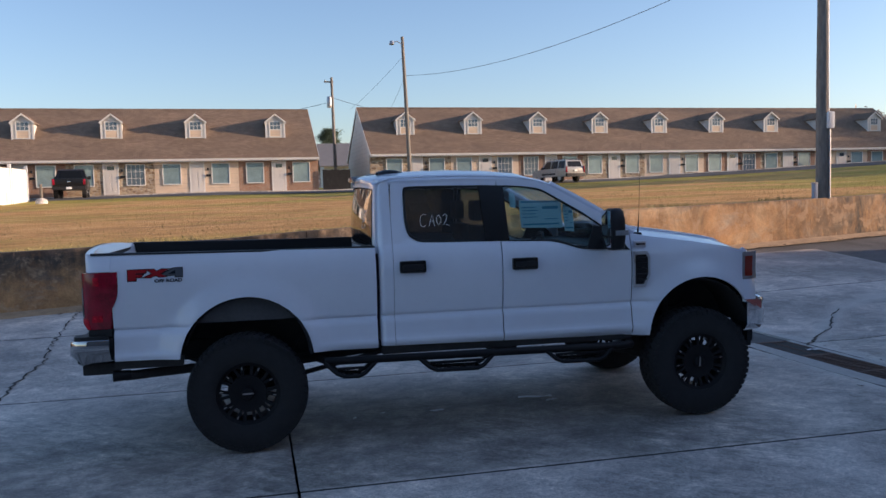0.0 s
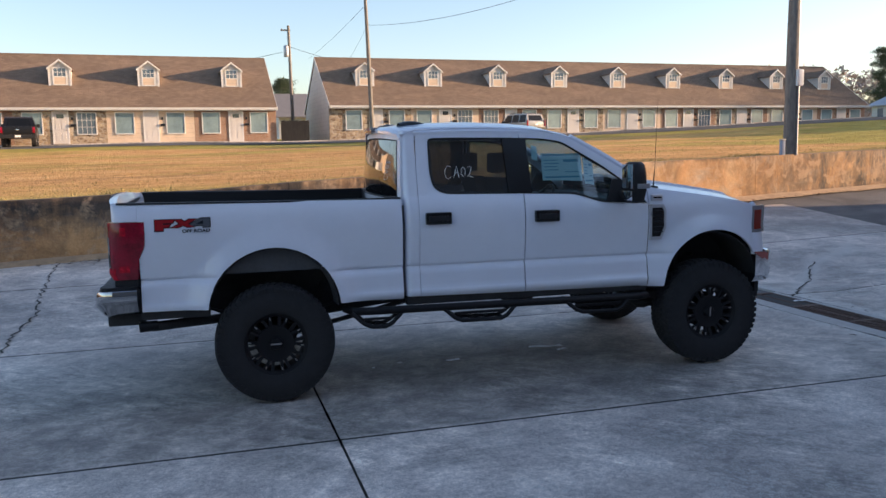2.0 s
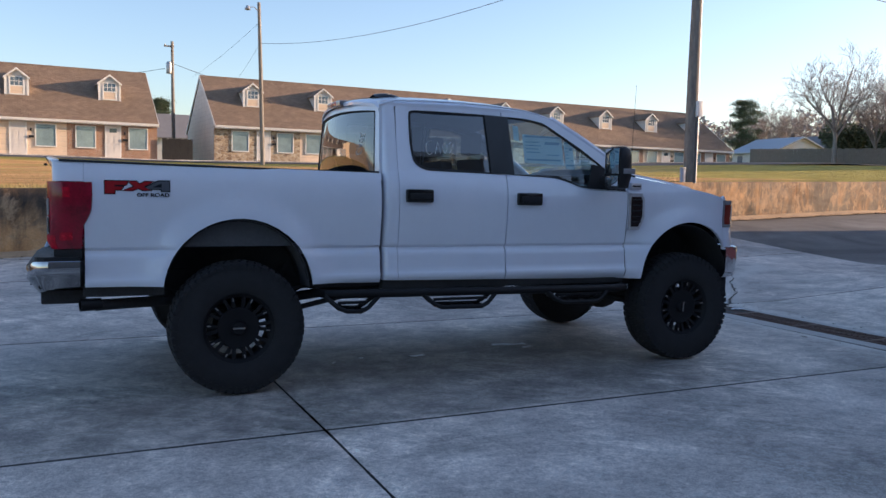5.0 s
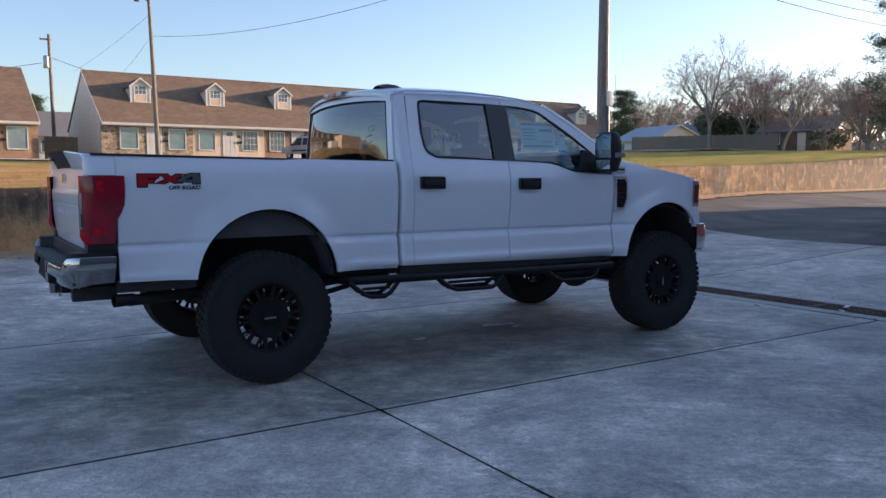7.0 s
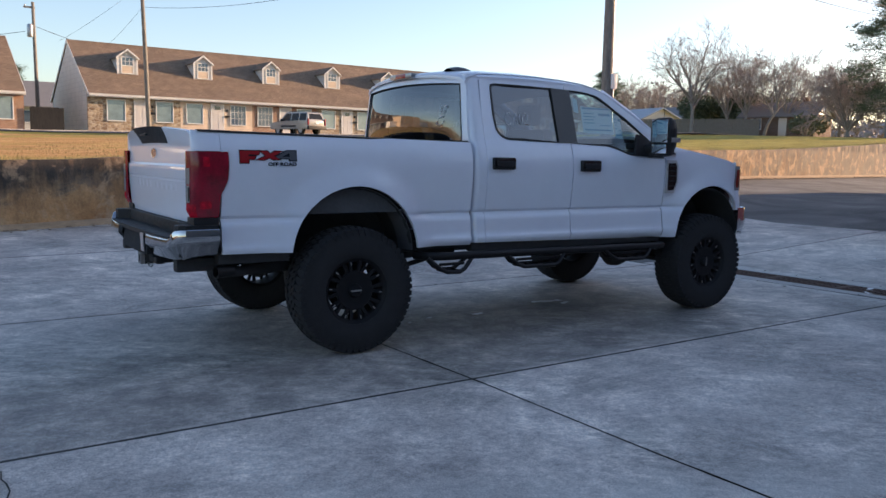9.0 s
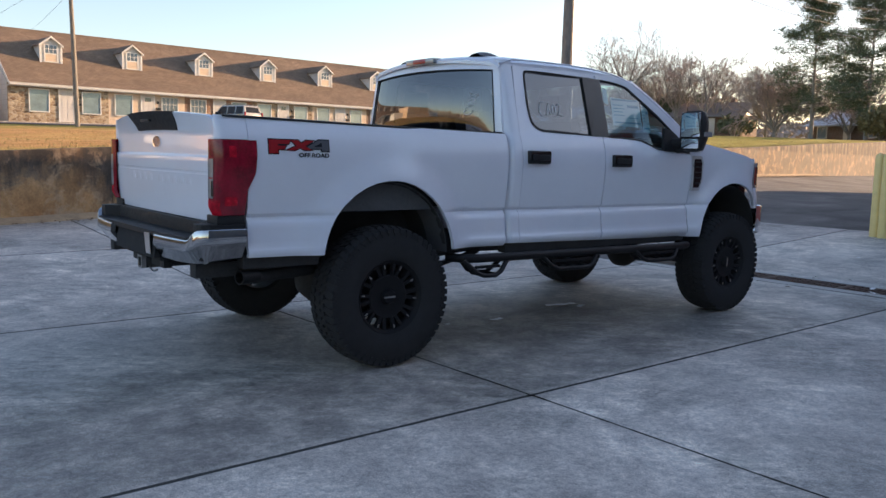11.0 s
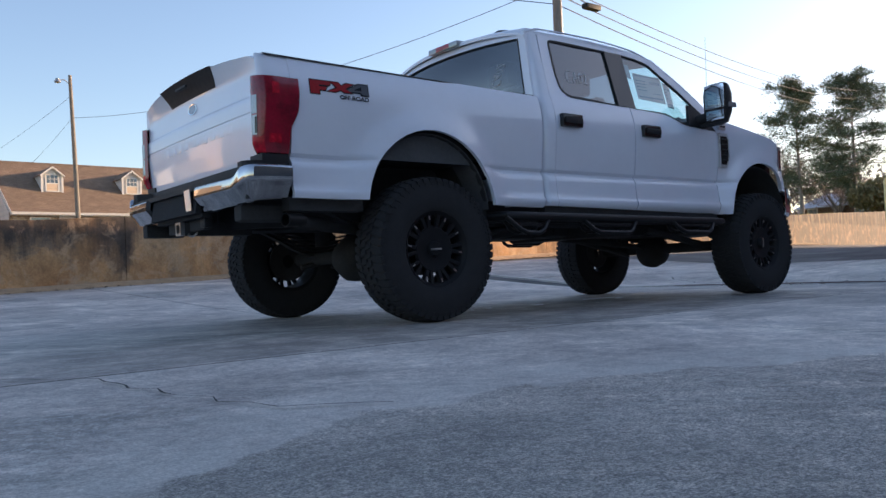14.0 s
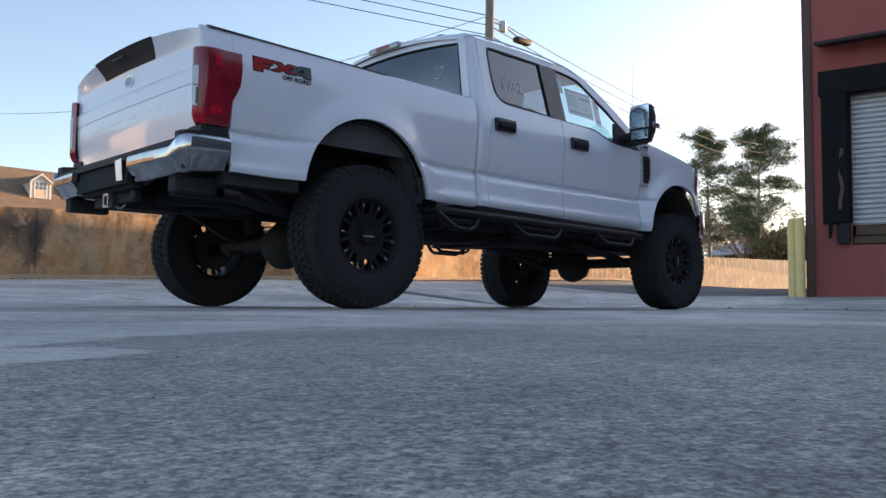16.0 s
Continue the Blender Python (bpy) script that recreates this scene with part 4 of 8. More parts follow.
for d0, d1 in (((0.0, 0.0), (0.09, 0.014)), ((0.0, 0.076), (0.09, 0.09)), ((0.0, 0.014), (0.014, 0.076)), ((0.076, 0.014), (0.09, 0.076))):
    sq.box((-1.425, W / 2 - 0.045 + d0[0], 0.665 + d0[1]), (-1.395, W / 2 - 0.045 + d1[0], 0.665 + d1[1]))
part("receiver_rim", sq, STEEL, hitch, "bright receiver opening")
part("safety_chain_loop", Mesh().tube([(-1.37, W / 2 - 0.04 - 0.16 * a, 0.672 - 0.018 * math.sin(a * math.pi)) for a in steps(0, 1, 8)], 0.007, 6), STEEL, hitch)
part("wiring_socket", Mesh().box((-1.38, 0.70, 0.70), (-1.33, 0.78, 0.77), 0.01), BLACKPL, hitch)

# cab sides
belt = lambda x: lerp(x, [(1.1, 1.70), (1.47, 1.70), (2.15, 1.686), (2.62, 1.672), (2.70, 1.662), (2.80, 1.63), (2.92, 1.585), (3.0, 1.576), (3.42, 1.562)])
sill = lambda x: 0.822 - 0.018 * (x - 1.1)
rear_doors = both("rear_door", side_panel(columns(1.222, 2.187, 10), sill, belt), PAINT, truck, "white rear door")
front_doors = both("front_door", side_panel(columns(2.197, 3.408, 14), sill, belt), PAINT, truck, "white front door")


def cab_y(z):
    return 0.055 + (z - 1.69) * 0.235 if z > 1.69 else flank(1.15, z)


def cab_post(x, k):
    z = sill(x) + (2.262 - sill(x)) * k
    y = cab_y(z)
    if x < 1.14:
        y += 0.05 * ((1.14 - x) / 0.045) ** 2
    return (x, y, z)


both("cab_corner", Mesh().shell(cab_post, [1.098, 1.112, 1.128, 1.15, 1.218], sorted(set([(z - 0.82) / 1.442 for z in LEVELS if z > 0.82 and z < 1.7] + steps(0.61, 1, 6) + [0])), (0, 0.03, 0)), PAINT, truck)


def ring(outer, inner, th=0.028):
    o = [(x, cab_y(z), z) for x, z in outer]
    i = [(x, cab_y(z) + 0.004, z) for x, z in inner]
    n = len(o)
    m = Mesh()
    back = lambda ps: [(x, y + th, z) for x, y, z in ps]
    m.add(o + i + back(o) + back(i), [(j, (j + 1) % n, n + (j + 1) % n, n + j) for j in range(n)]
          + [(2 * n + j, 3 * n + j, 3 * n + (j + 1) % n, 2 * n + (j + 1) % n) for j in range(n)]
          + [(n + j, n + (j + 1) % n, 3 * n + (j + 1) % n, 3 * n + j) for j in range(n)]
          + [(j, 2 * n + j, 2 * n + (j + 1) % n, (j + 1) % n) for j in range(n)])
    return m


RW_OUT = [(1.222, 1.692), (1.222, 1.95), (1.232, 2.215), (1.29, 2.248), (1.6, 2.254), (2.187, 2.25), (2.187, 1.95), (2.187, 1.678), (1.6, 1.688), (1.40, 1.690)]
RW_IN = [(1.36, 1.765), (1.336, 1.90), (1.338, 2.17), (1.36, 2.196), (1.6, 2.198), (2.17, 2.19), (2.172, 1.95), (2.175, 1.690), (1.6, 1.703), (1.45, 1.708)]
FW_OUT = [(2.197, 1.678), (2.197, 1.95), (2.197, 2.25), (2.45, 2.236), (2.665, 2.186), (3.02, 1.985), (3.25, 1.85), (3.408, 1.745), (3.408, 1.566), (2.93, 1.58), (2.78, 1.634), (2.66, 1.664)]
FW_IN = [(2.215, 1.690), (2.215, 1.95), (2.215, 2.188), (2.42, 2.178), (2.60, 2.150), (2.98, 1.925), (3.19, 1.775), (3.36, 1.63), (3.375, 1.578), (2.935, 1.590), (2.79, 1.640), (2.665, 1.672)]


def soften(outer, inner, r=0.05):
    """Rounds the inner outline's corners; the outer keeps its own, point for point."""
    o2, i2 = [], []
    n = len(inner)
    for k in range(n):
        p, a, b = Vector(inner[k]), Vector(inner[k - 1]), Vector(inner[(k + 1) % n])
        ra, rb = min(r, (a - p).length * 0.45), min(r, (b - p).length * 0.45)
        q0, q1 = p + (a - p).normalized() * ra, p + (b - p).normalized() * rb
        for t in (0.0, 0.33, 0.67, 1.0):
            q = q0 * (1 - t) ** 2 + p * 2 * t * (1 - t) + q1 * t * t
            i2.append((q.x, q.y))
            o2.append(outer[k])
    return o2, i2


RW_OUT, RW_IN = soften(RW_OUT, RW_IN)
FW_OUT, FW_IN = soften(FW_OUT, FW_IN)
both("rear_door_frame", ring(RW_OUT, RW_IN), PAINT, truck)
both("front_door_frame", ring(FW_OUT, FW_IN), PAINT, truck)


def seal_strip(inner):
    n = len(inner)
    cx, cz = sum(p[0] for p in inner) / n, sum(p[1] for p in inner) / n
    small = []
    for x, z in inner:
        d = math.hypot(x - cx, z - cz)
        small.append((x + (cx - x) * 0.022 / d, z + (cz - z) * 0.022 / d))
    a = [(x, cab_y(z) - 0.001, z) for x, z in inner]
    b = [(x, cab_y(z) + 0.003, z) for x, z in small]
    c = [(x, cab_y(z) + 0.02, z) for x, z in small]
    return Mesh().add(a + b + c, [(j, (j + 1) % n, n + (j + 1) % n, n + j) for j in range(n)] + [(n + j, n + (j + 1) % n, 2 * n + (j + 1) % n, 2 * n + j) for j in range(n)])


both("window_seal", seal_strip(RW_IN), BLACKPL, truck, "black window seal")
both("window_seal", seal_strip(FW_IN), BLACKPL, truck, "black window seal")
pane = lambda loop: Mesh().add([(x, cab_y(z) + 0.012, z) for x, z in loop], [tuple(range(len(loop)))])
rear_panes = both("rear_door_glass", pane(RW_IN), GLASS_DARK, truck, "dark privacy glass with marker writing", smooth=0)
both("front_door_glass", pane(FW_IN), GLASS_CLEAR, truck, "clear door glass", smooth=0)
pil = [(2.055, 1.696), (2.028, 2.19), (2.25, 2.186), (2.272, 1.690)]
both("door_pillar", Mesh().add([(x, cab_y(z) + o, z) for o in (-0.006, 0.03) for x, z in pil], [(0, 1, 2, 3), (7, 6, 5, 4), (0, 4, 5, 1), (1, 5, 6, 2), (2, 6, 7, 3), (3, 7, 4, 0)]), GLOSSBLK, truck, "gloss black door pillar", smooth=0)
for name, x0, z0, owner in (("rear", 1.272, 1.552, rear_doors), ("front", 2.280, 1.538, front_doors)):
    for s, door in enumerate(owner):
        m = Mesh().box((x0 - 0.002, -0.035, z0 - 0.105), (x0 + 0.230, 0.02, z0 + 0.002), 0.02)
        k = Mesh().box((x0 + 0.02, -0.052, z0 - 0.075), (x0 + 0.21, -0.03, z0 - 0.028), 0.01)
        part("door_handle", m.mirror(W) if s else m, GLOSSBLK, door, "gloss black door handle")
        part("handle_grip", k.mirror(W) if s else k, BLACKPL, door)

# roof, rear wall, windscreen
ROOF_EDGE = [(1.085, 2.225), (1.115, 2.254), (1.19, 2.272), (1.5, 2.282), (1.86, 2.285), (2.2, 2.272), (2.45, 2.25), (2.66, 2.205), (2.74, 2.17)]


def roof(x, k):
    y = 0.19 + (W - 0.38) * k
    e = abs(k - 0.5) * 2
    z = lerp(x, ROOF_EDGE) + 0.062 * (1 - e ** 2.6) + (0.0 if e < 1 else -0.03)
    if e == 1:
        y += -0.008 if k < 0.5 else 0.008
    rib = 0.008 * (1 if any(abs(y - r) < 0.05 for r in (0.52, 0.8, 1.18, 1.46)) and 1.2 < x < 2.5 else 0)
    return (x + 0.03 * (1 - e ** 2) * (1 if x > 2.6 else (-3.2 if x < 1.1 else (-1.8 if x < 1.12 else 0))), y, z + rib)


part("cab_roof", Mesh().shell(roof, [1.085, 1.095, 1.115, 1.145, 1.19, 1.35, 1.5, 1.7, 1.86, 2.05, 2.2, 2.35, 2.45, 2.56, 2.66, 2.74], steps(0, 1, 30), (0, 0, -0.025)), PAINT, truck, "white cab roof")
for s in (0, 1):
    edge = [(x, (0.19 if not s else W - 0.19) + (-0.008 if not s else 0.008), lerp(x, ROOF_EDGE) - 0.006) for x in steps(1.09, 2.7, 12)]
    part("drip_rail", Mesh().tube(edge, 0.007, 6), PAINT, truck)


def back_x(y, z):
    """The cab's rear face leans forward at the top and bows rearward in the middle."""
    return 1.075 + 0.045 * max(0, (z - 1.69)) / 0.55 - 0.105 * (1 - (abs(y - W / 2) / (W / 2 - 0.09)) ** 2)


def back_edge(y0, z0, y1, z1, rise):
    """Outline of the rear face: sill, sides and a slightly arched head, between a lower and an upper corner."""
    low = [(y0 + (W - 2 * y0) * t, z0) for t in steps(0, 1, 14)]
    right = [(W - y0 + (y0 - y1) * t, z0 + (z1 - z0) * t) for t in (0.33, 0.67)]
    top = [(W - y1 - (W - 2 * y1) * t, z1 + rise * (1 - (2 * t - 1) ** 2)) for t in steps(0, 1, 14)]
    left = [(y1 + (y0 - y1) * t, z1 + (z0 - z1) * t) for t in (0.33, 0.67)]
    return low + right + top + left


BACK_O, BACK_I = back_edge(0.088, 1.62, 0.188, 2.228, 0.036), back_edge(0.165, 1.675, 0.245, 2.178, 0.03)
nb = len(BACK_O)
m = Mesh()
o = [(back_x(y, z), y, z) for y, z in BACK_O] + [(back_x(y, z) - 0.003, y, z) for y, z in BACK_I]
o += [(x + 0.03, y, z) for x, y, z in o]
m.add(o, [(j, (j + 1) % nb, nb + (j + 1) % nb, nb + j) for j in range(nb)] + [(2 * nb + j, 3 * nb + j, 3 * nb + (j + 1) % nb, 2 * nb + (j + 1) % nb) for j in range(nb)]
      + [(nb + j, nb + (j + 1) % nb, 3 * nb + (j + 1) % nb, 3 * nb + j) for j in range(nb)] + [(j, 2 * nb + j, 2 * nb + (j + 1) % nb, (j + 1) % nb) for j in range(nb)])
part("cab_back", m, PAINT, truck)
part("cab_back_lower", Mesh().box((1.10, 0.10, 0.85), (1.13, W - 0.10, 1.625)), PAINT, truck)


def rear_glass(t, k):
    z = 1.675 + (2.178 + 0.03 * (1 - (2 * t - 1) ** 2) - 1.675) * k
    ya = 0.165 + (0.245 - 0.165) * k
    y = ya + (W - 2 * ya) * t
    return (back_x(y, z) + 0.008 - 0.032 * math.sin(math.pi * k) * math.sqrt(max(0.0, math.sin(math.pi * t))), y, z)


rw = part("rear_window", Mesh().sheet(rear_glass, steps(0, 1, 28), steps(0, 1, 8)), GLASS_REAR, truck, "dark curved rear window with marker writing")
part("rear_window_seal", Mesh().tube([(back_x(y, z) - 0.003, y, z) for y, z in BACK_I + BACK_I[:1]], 0.006, 6), BLACKPL, truck)
brk = part("brake_lamp", Mesh().box((0.958, W / 2 - 0.20, 2.266), (1.07, W / 2 + 0.20, 2.312), 0.012), CLEARLENS, truck, "high brake lamp, red between clear ends")
part("red_lens", Mesh().box((0.953, W / 2 - 0.09, 2.270), (1.06, W / 2 + 0.09, 2.309), 0.01), REDLENS, brk, "red lens")
for y in (0.56, W - 0.56):
    hump = Mesh()
    hump.sheet(lambda u, w, y=y: (1.16 + 0.24 * u, y + 0.075 * w * (1 - 0.3 * u), 2.318 + 0.042 * max(0, 1 - w * w) * math.sin(math.pi * (0.12 + 0.8 * u)) ** 0.6), steps(0, 1, 10), steps(-1, 1, 8))
    part("roof_marker", hump, GLOSSBLK, truck, "dark roof clearance lamp")


def screen(k, w):
    x = 2.735 + (3.47 - 2.735) * k
    z = 2.185 + (1.735 - 2.185) * k
    y0 = 0.205 - 0.10 * k
    y = y0 + (W - 2 * y0) * w
    b = 1 - (2 * w - 1) ** 2
    return (x + 0.10 * b * (0.4 + 0.6 * k), y, z + 0.045 * b + 0.02 * math.sin(math.pi * k))


part("windscreen", Mesh().sheet(screen, steps(0, 1, 6), steps(0.03, 0.97, 14)), GLASS_CLEAR, truck, "clear windscreen")
for s in (0, 1):
    pts = [screen(k, 0.0) for k in steps(-0.03, 1.02, 8)]
    m = Mesh().tube([(x - 0.012, y + 0.012, z - 0.01) for x, y, z in pts], 0.034, 8)
    part("windscreen_pillar", m.mirror(W) if s else m, PAINT, truck)
    part("cowl", Mesh().box((3.40, 0.10, 1.66), (3.56, W / 2, 1.72), 0.02) if not s else Mesh().box((3.40, W / 2, 1.66), (3.56, W - 0.10, 1.72), 0.02), BLACKPL, truck)

# front wings, bonnet, nose
wing_top = lambda x: lerp(x, [(3.415, 1.715), (3.55, 1.69), (4.0, 1.625), (4.35, 1.565), (4.50, 1.53), (4.58, 1.49), (4.64, 1.43)])
wing_low = lambda x: arch(x, ARCH_F, 0.778) if x < 4.55 else lerp(x, [(4.55, 1.05), (4.60, 1.03), (4.66, 1.03)])
both("front_wing", side_panel(columns(3.418, 4.545, 18, (ARCH_F,)), wing_low, wing_top), PAINT, truck, "white front wing with flared wheel arch")
jamb = side_panel(columns(3.398, 3.428, 2), lambda x: 0.80, lambda x: 1.55, 0.01)
jamb.v = [(x, y + 0.007, z) for x, y, z in jamb.v]
both("door_jamb", jamb, UNDER, truck)
hl = lambda z, k: (4.545 + 0.19 * k, flank(4.545, z) - 0.004 + 0.085 * k ** 2.2, z)
both("headlamp", Mesh().shell(hl, steps(1.24, 1.50, 6), steps(0, 1, 6), (0, 0.05, 0)), CLEARLENS, truck, "clear headlamp with amber side marker")
both("side_marker", Mesh().shell(lambda z, k: (lambda p: (p[0], p[1] - 0.004, p[2]))(hl(z, k)), steps(1.27, 1.46, 6), steps(0.12, 0.62, 4), (0, 0.02, 0)), AMBER, truck, "amber side marker lens")
both("nose_corner", Mesh().shell(lambda z, k: (4.545 + 0.165 * k, flank(4.545, z) + 0.08 * k ** 2.2, z), steps(1.03, 1.25, 5), steps(0, 1, 5), (0, 0.04, 0)), PAINT, truck)
both("wing_cap", Mesh().shell(lambda z, k: (4.545 + 0.11 * k * (1.6 - (z - 1.0)) , flank(4.545, z) + 0.10 * k ** 1.8, z - 0.05 * k), steps(1.50, 1.545, 3), steps(0, 1, 5), (0, 0.05, -0.02)), PAINT, truck)


def bonnet(x, k):
    e = abs(2 * k - 1)
    y = 0.062 + (W - 0.124) * k
    z = wing_top(x) - 0.004 + 0.085 * (1 - e ** 3) * min(1, (4.75 - x) / 0.5 + 0.35)
    if e < 0.62 and x < 4.5:
        z += 0.018
    return (x + 0.12 * (1 - e ** 2) * max(0, (x - 4.2) / 0.45) ** 2, y + (0.10 * max(0, (x - 4.3) / 0.34) ** 2 * (1 if k < 0.5 else -1) * e ** 4), z)


part("bonnet", Mesh().shell(bonnet, [3.46, 3.6, 3.8, 4.0, 4.2, 4.35, 4.45, 4.52, 4.58, 4.62, 4.64], sorted(set(steps(0, 1, 26) + [0.188, 0.192, 0.808, 0.812])), (0, 0, -0.03)), PAINT, truck, "white bonnet with raised centre")
grille = part("grille", Mesh().box((4.56, 0.24, 1.06), (4.74, W - 0.24, 1.50), 0.04), GLOSSBLK, truck, "black grille with chrome bars")
for z in (1.14, 1.27, 1.40):
    part("grille_bar", Mesh().box((4.73, 0.28, z), (4.765, W - 0.28, z + 0.06), 0.015), CHROME, grille)
fb = Mesh()
for s in (0, 1):
    pathf = [(4.53, -0.01), (4.62, 0.0), (4.70, 0.03), (4.77, 0.10), (4.82, 0.25), (4.84, 0.55), (4.845, W / 2)]
    rings = [[(x + dx, (y + dx * 0 if not s else W - y), z) for dx, z in ((0.0, 1.045), (0.015, 1.055), (0.03, 1.03), (0.03, 0.82), (0.0, 0.77), (-0.03, 0.765))] for x, y in pathf]
    fb.loft(rings, False, False)
part("front_bumper", fb, CHROME, truck, "chrome front bumper")
part("front_valance", Mesh().box((4.50, 0.15, 0.62), (4.72, W - 0.15, 0.78), 0.03), BLACKPL, truck)
both("arch_liner_flap", Mesh().box((4.60, 0.06, 0.60), (4.64, 0.36, 0.86), 0.01), BLACKPL, truck)
for s in (0, 1):
    vent = [(3.424, 1.552), (3.555, 1.552), (3.585, 1.50), (3.585, 1.33), (3.535, 1.222), (3.424, 1.222)]
    inner = [(3.440, 1.522), (3.540, 1.522), (3.560, 1.49), (3.560, 1.34), (3.520, 1.252), (3.440, 1.252)]
    m = Mesh().prism(vent, "y", -0.012, 0.03)
    vt = part("wing_vent", m.mirror(W) if s else m, PALETRIM, truck, "chrome framed black wing vent", smooth=0)
    m = Mesh().prism(inner, "y", -0.016, 0.0)
    part("vent_mesh", m.mirror(W) if s else m, GLOSSBLK, vt, smooth=0)
    for z in steps(1.29, 1.49, 4):
        m = Mesh().box((3.448, -0.020, z), (3.550, -0.014, z + 0.012))
        part("vent_slat", m.mirror(W) if s else m, BLACKPL, vt)
    m = Mesh().box((3.436, -0.006, 1.588), (3.550, 0.03, 1.645), 0.006)
    b = part("model_badge", m.mirror(W) if s else m, SATINCHROME, truck, "small chrome wing badge")
    m = Mesh().box((3.450, -0.010, 1.610), (3.536, 0.0, 1.624), 0.003)
    part("badge_inlay", m.mirror(W) if s else m, GLOSSBLK, b)

# towing mirrors
for s in (0, 1):
    prof = []
    for zz, w0, w1, d in ((1.585, -0.13, -0.20, 0.05), (1.60, -0.10, -0.27, 0.075), (1.70, -0.08, -0.31, 0.085), (1.85, -0.08, -0.315, 0.085), (1.93, -0.09, -0.30, 0.07), (1.955, -0.13, -0.26, 0.045)):
        xm = 3.175 + 0.03 * (1.95 - zz)
        prof.append([(xm - d, w0, zz), (xm - d, w1, zz), (xm - d * 0.6, w1 - 0.012, zz), (xm + d * 0.5, w1 + 0.02, zz), (xm + d, (w0 + w1) / 2, zz), (xm + d * 0.5, w0 + 0.005, zz)])
    m = Mesh().loft(prof)
    mir = part("door_mirror", m.mirror(W) if s else m, BLACKPL, truck, "tall black towing mirror", smooth=50)
    m = Mesh().box((3.088, -0.30, 1.72), (3.082, -0.10, 1.935), 0.002)
    part("mirror_glass", m.mirror(W) if s else m, MIRRORGLASS, mir, "mirror glass")
    m = Mesh().box((3.088, -0.29, 1.615), (3.083, -0.11, 1.70), 0.002)
    part("blind_spot_glass", m.mirror(W) if s else m, MIRRORGLASS, mir)
    m = Mesh().box((3.12, -0.325, 1.72), (3.24, -0.305, 1.765), 0.006)
    part("mirror_lamp", m.mirror(W) if s else m, CLEARLENS, mir, "clear marker lamp")
    m = Mesh().tube([(3.17, 0.05, 1.655), (3.18, -0.05, 1.675), (3.185, -0.14, 1.70)], [0.05, 0.042, 0.034], 10).tube([(3.20, 0.05, 1.605), (3.205, -0.16, 1.612)], [0.035, 0.028], 8)
    part("mirror_arm", m.mirror(W) if s else m, BLACKPL, mir)
    sail = [(2.99, 1.588), (3.395, 1.570), (3.30, 1.69), (3.17, 1.785), (3.07, 1.80)]
    m = Mesh().add([(x, cab_y(z) + q, z) for q in (-0.008, 0.02) for x, z in sail], [(0, 1, 2, 3, 4), (9, 8, 7, 6, 5)] + [(j, 5 + j, 5 + (j + 1) % 5, (j + 1) % 5) for j in range(5)])
    part("mirror_sail", m.mirror(W) if s else m, BLACKPL, mir, smooth=0)
aer = part("aerial", Mesh().tube([(3.56, 0.20, 1.68), (3.575, 0.20, 1.9), (3.60, 0.20, 2.55)], [0.010, 0.0022, 0.0014], 6), SATIN, truck, "thin black whip aerial")
part("aerial_base", Mesh().lathe([(0.0, 0.05), (0.014, 0.045), (0.02, 0.0)], 10, (3.56, 0.20, 1.665), "z"), BLACKPL, aer)

# decal on the bed side, in plain shapes
def slab(poly, y0, y1):
    return Mesh().add([(x, flank(-0.75, z) - y0, z) for x, z in poly] + [(x, flank(-0.75, z) - y1, z) for x, z in poly],
                      [tuple(range(len(poly))), tuple(range(2 * len(poly) - 1, len(poly) - 1, -1))] + [(j, len(poly) + j, len(poly) + (j + 1) % len(poly), (j + 1) % len(poly)) for j in range(len(poly))])


DX, DZ = -0.952, 1.572
FIGURES = [("decal_block", DECALRED, [(0.0, 0.0), (0.152, 0.0), (0.136, -0.026), (0.062, -0.026), (0.062, -0.038), (0.118, -0.038), (0.104, -0.060), (0.062, -0.060), (0.062, -0.086), (0.0, -0.086)]),
           ("decal_cross", DECALRED, [(0.150, 0.0), (0.204, 0.0), (0.226, -0.020), (0.262, 0.0), (0.318, 0.0), (0.252, -0.036), (0.302, -0.062), (0.246, -0.062), (0.218, -0.048), (0.176, -0.064), (0.118, -0.064), (0.192, -0.036)]),
           ("decal_wedge", DECALGREY, [(0.268, -0.040), (0.352, 0.004), (0.424, 0.004), (0.424, -0.066), (0.372, -0.066), (0.372, -0.052), (0.280, -0.052)])]


def swell(poly, d):
    """Moves an outline outward by d, corner by corner."""
    out, n = [], len(poly)
    area = sum(poly[i][0] * poly[(i + 1) % n][1] - poly[(i + 1) % n][0] * poly[i][1] for i in range(n))
    sgn = 1 if area > 0 else -1
    for i in range(n):
        p, q, r = Vector(poly[i - 1]), Vector(poly[i]), Vector(poly[(i + 1) % n])
        e0, e1 = (q - p).normalized(), (r - q).normalized()
        n0, n1 = Vector((e0.y, -e0.x)) * sgn, Vector((e1.y, -e1.x)) * sgn
        m = (n0 + n1)
        m = m.normalized() * min(2.0, 1.0 / max(0.4, m.length / 2)) if m.length > 0.01 else n0
        out.append((q.x + m.x * d, q.y + m.y * d))
    return out


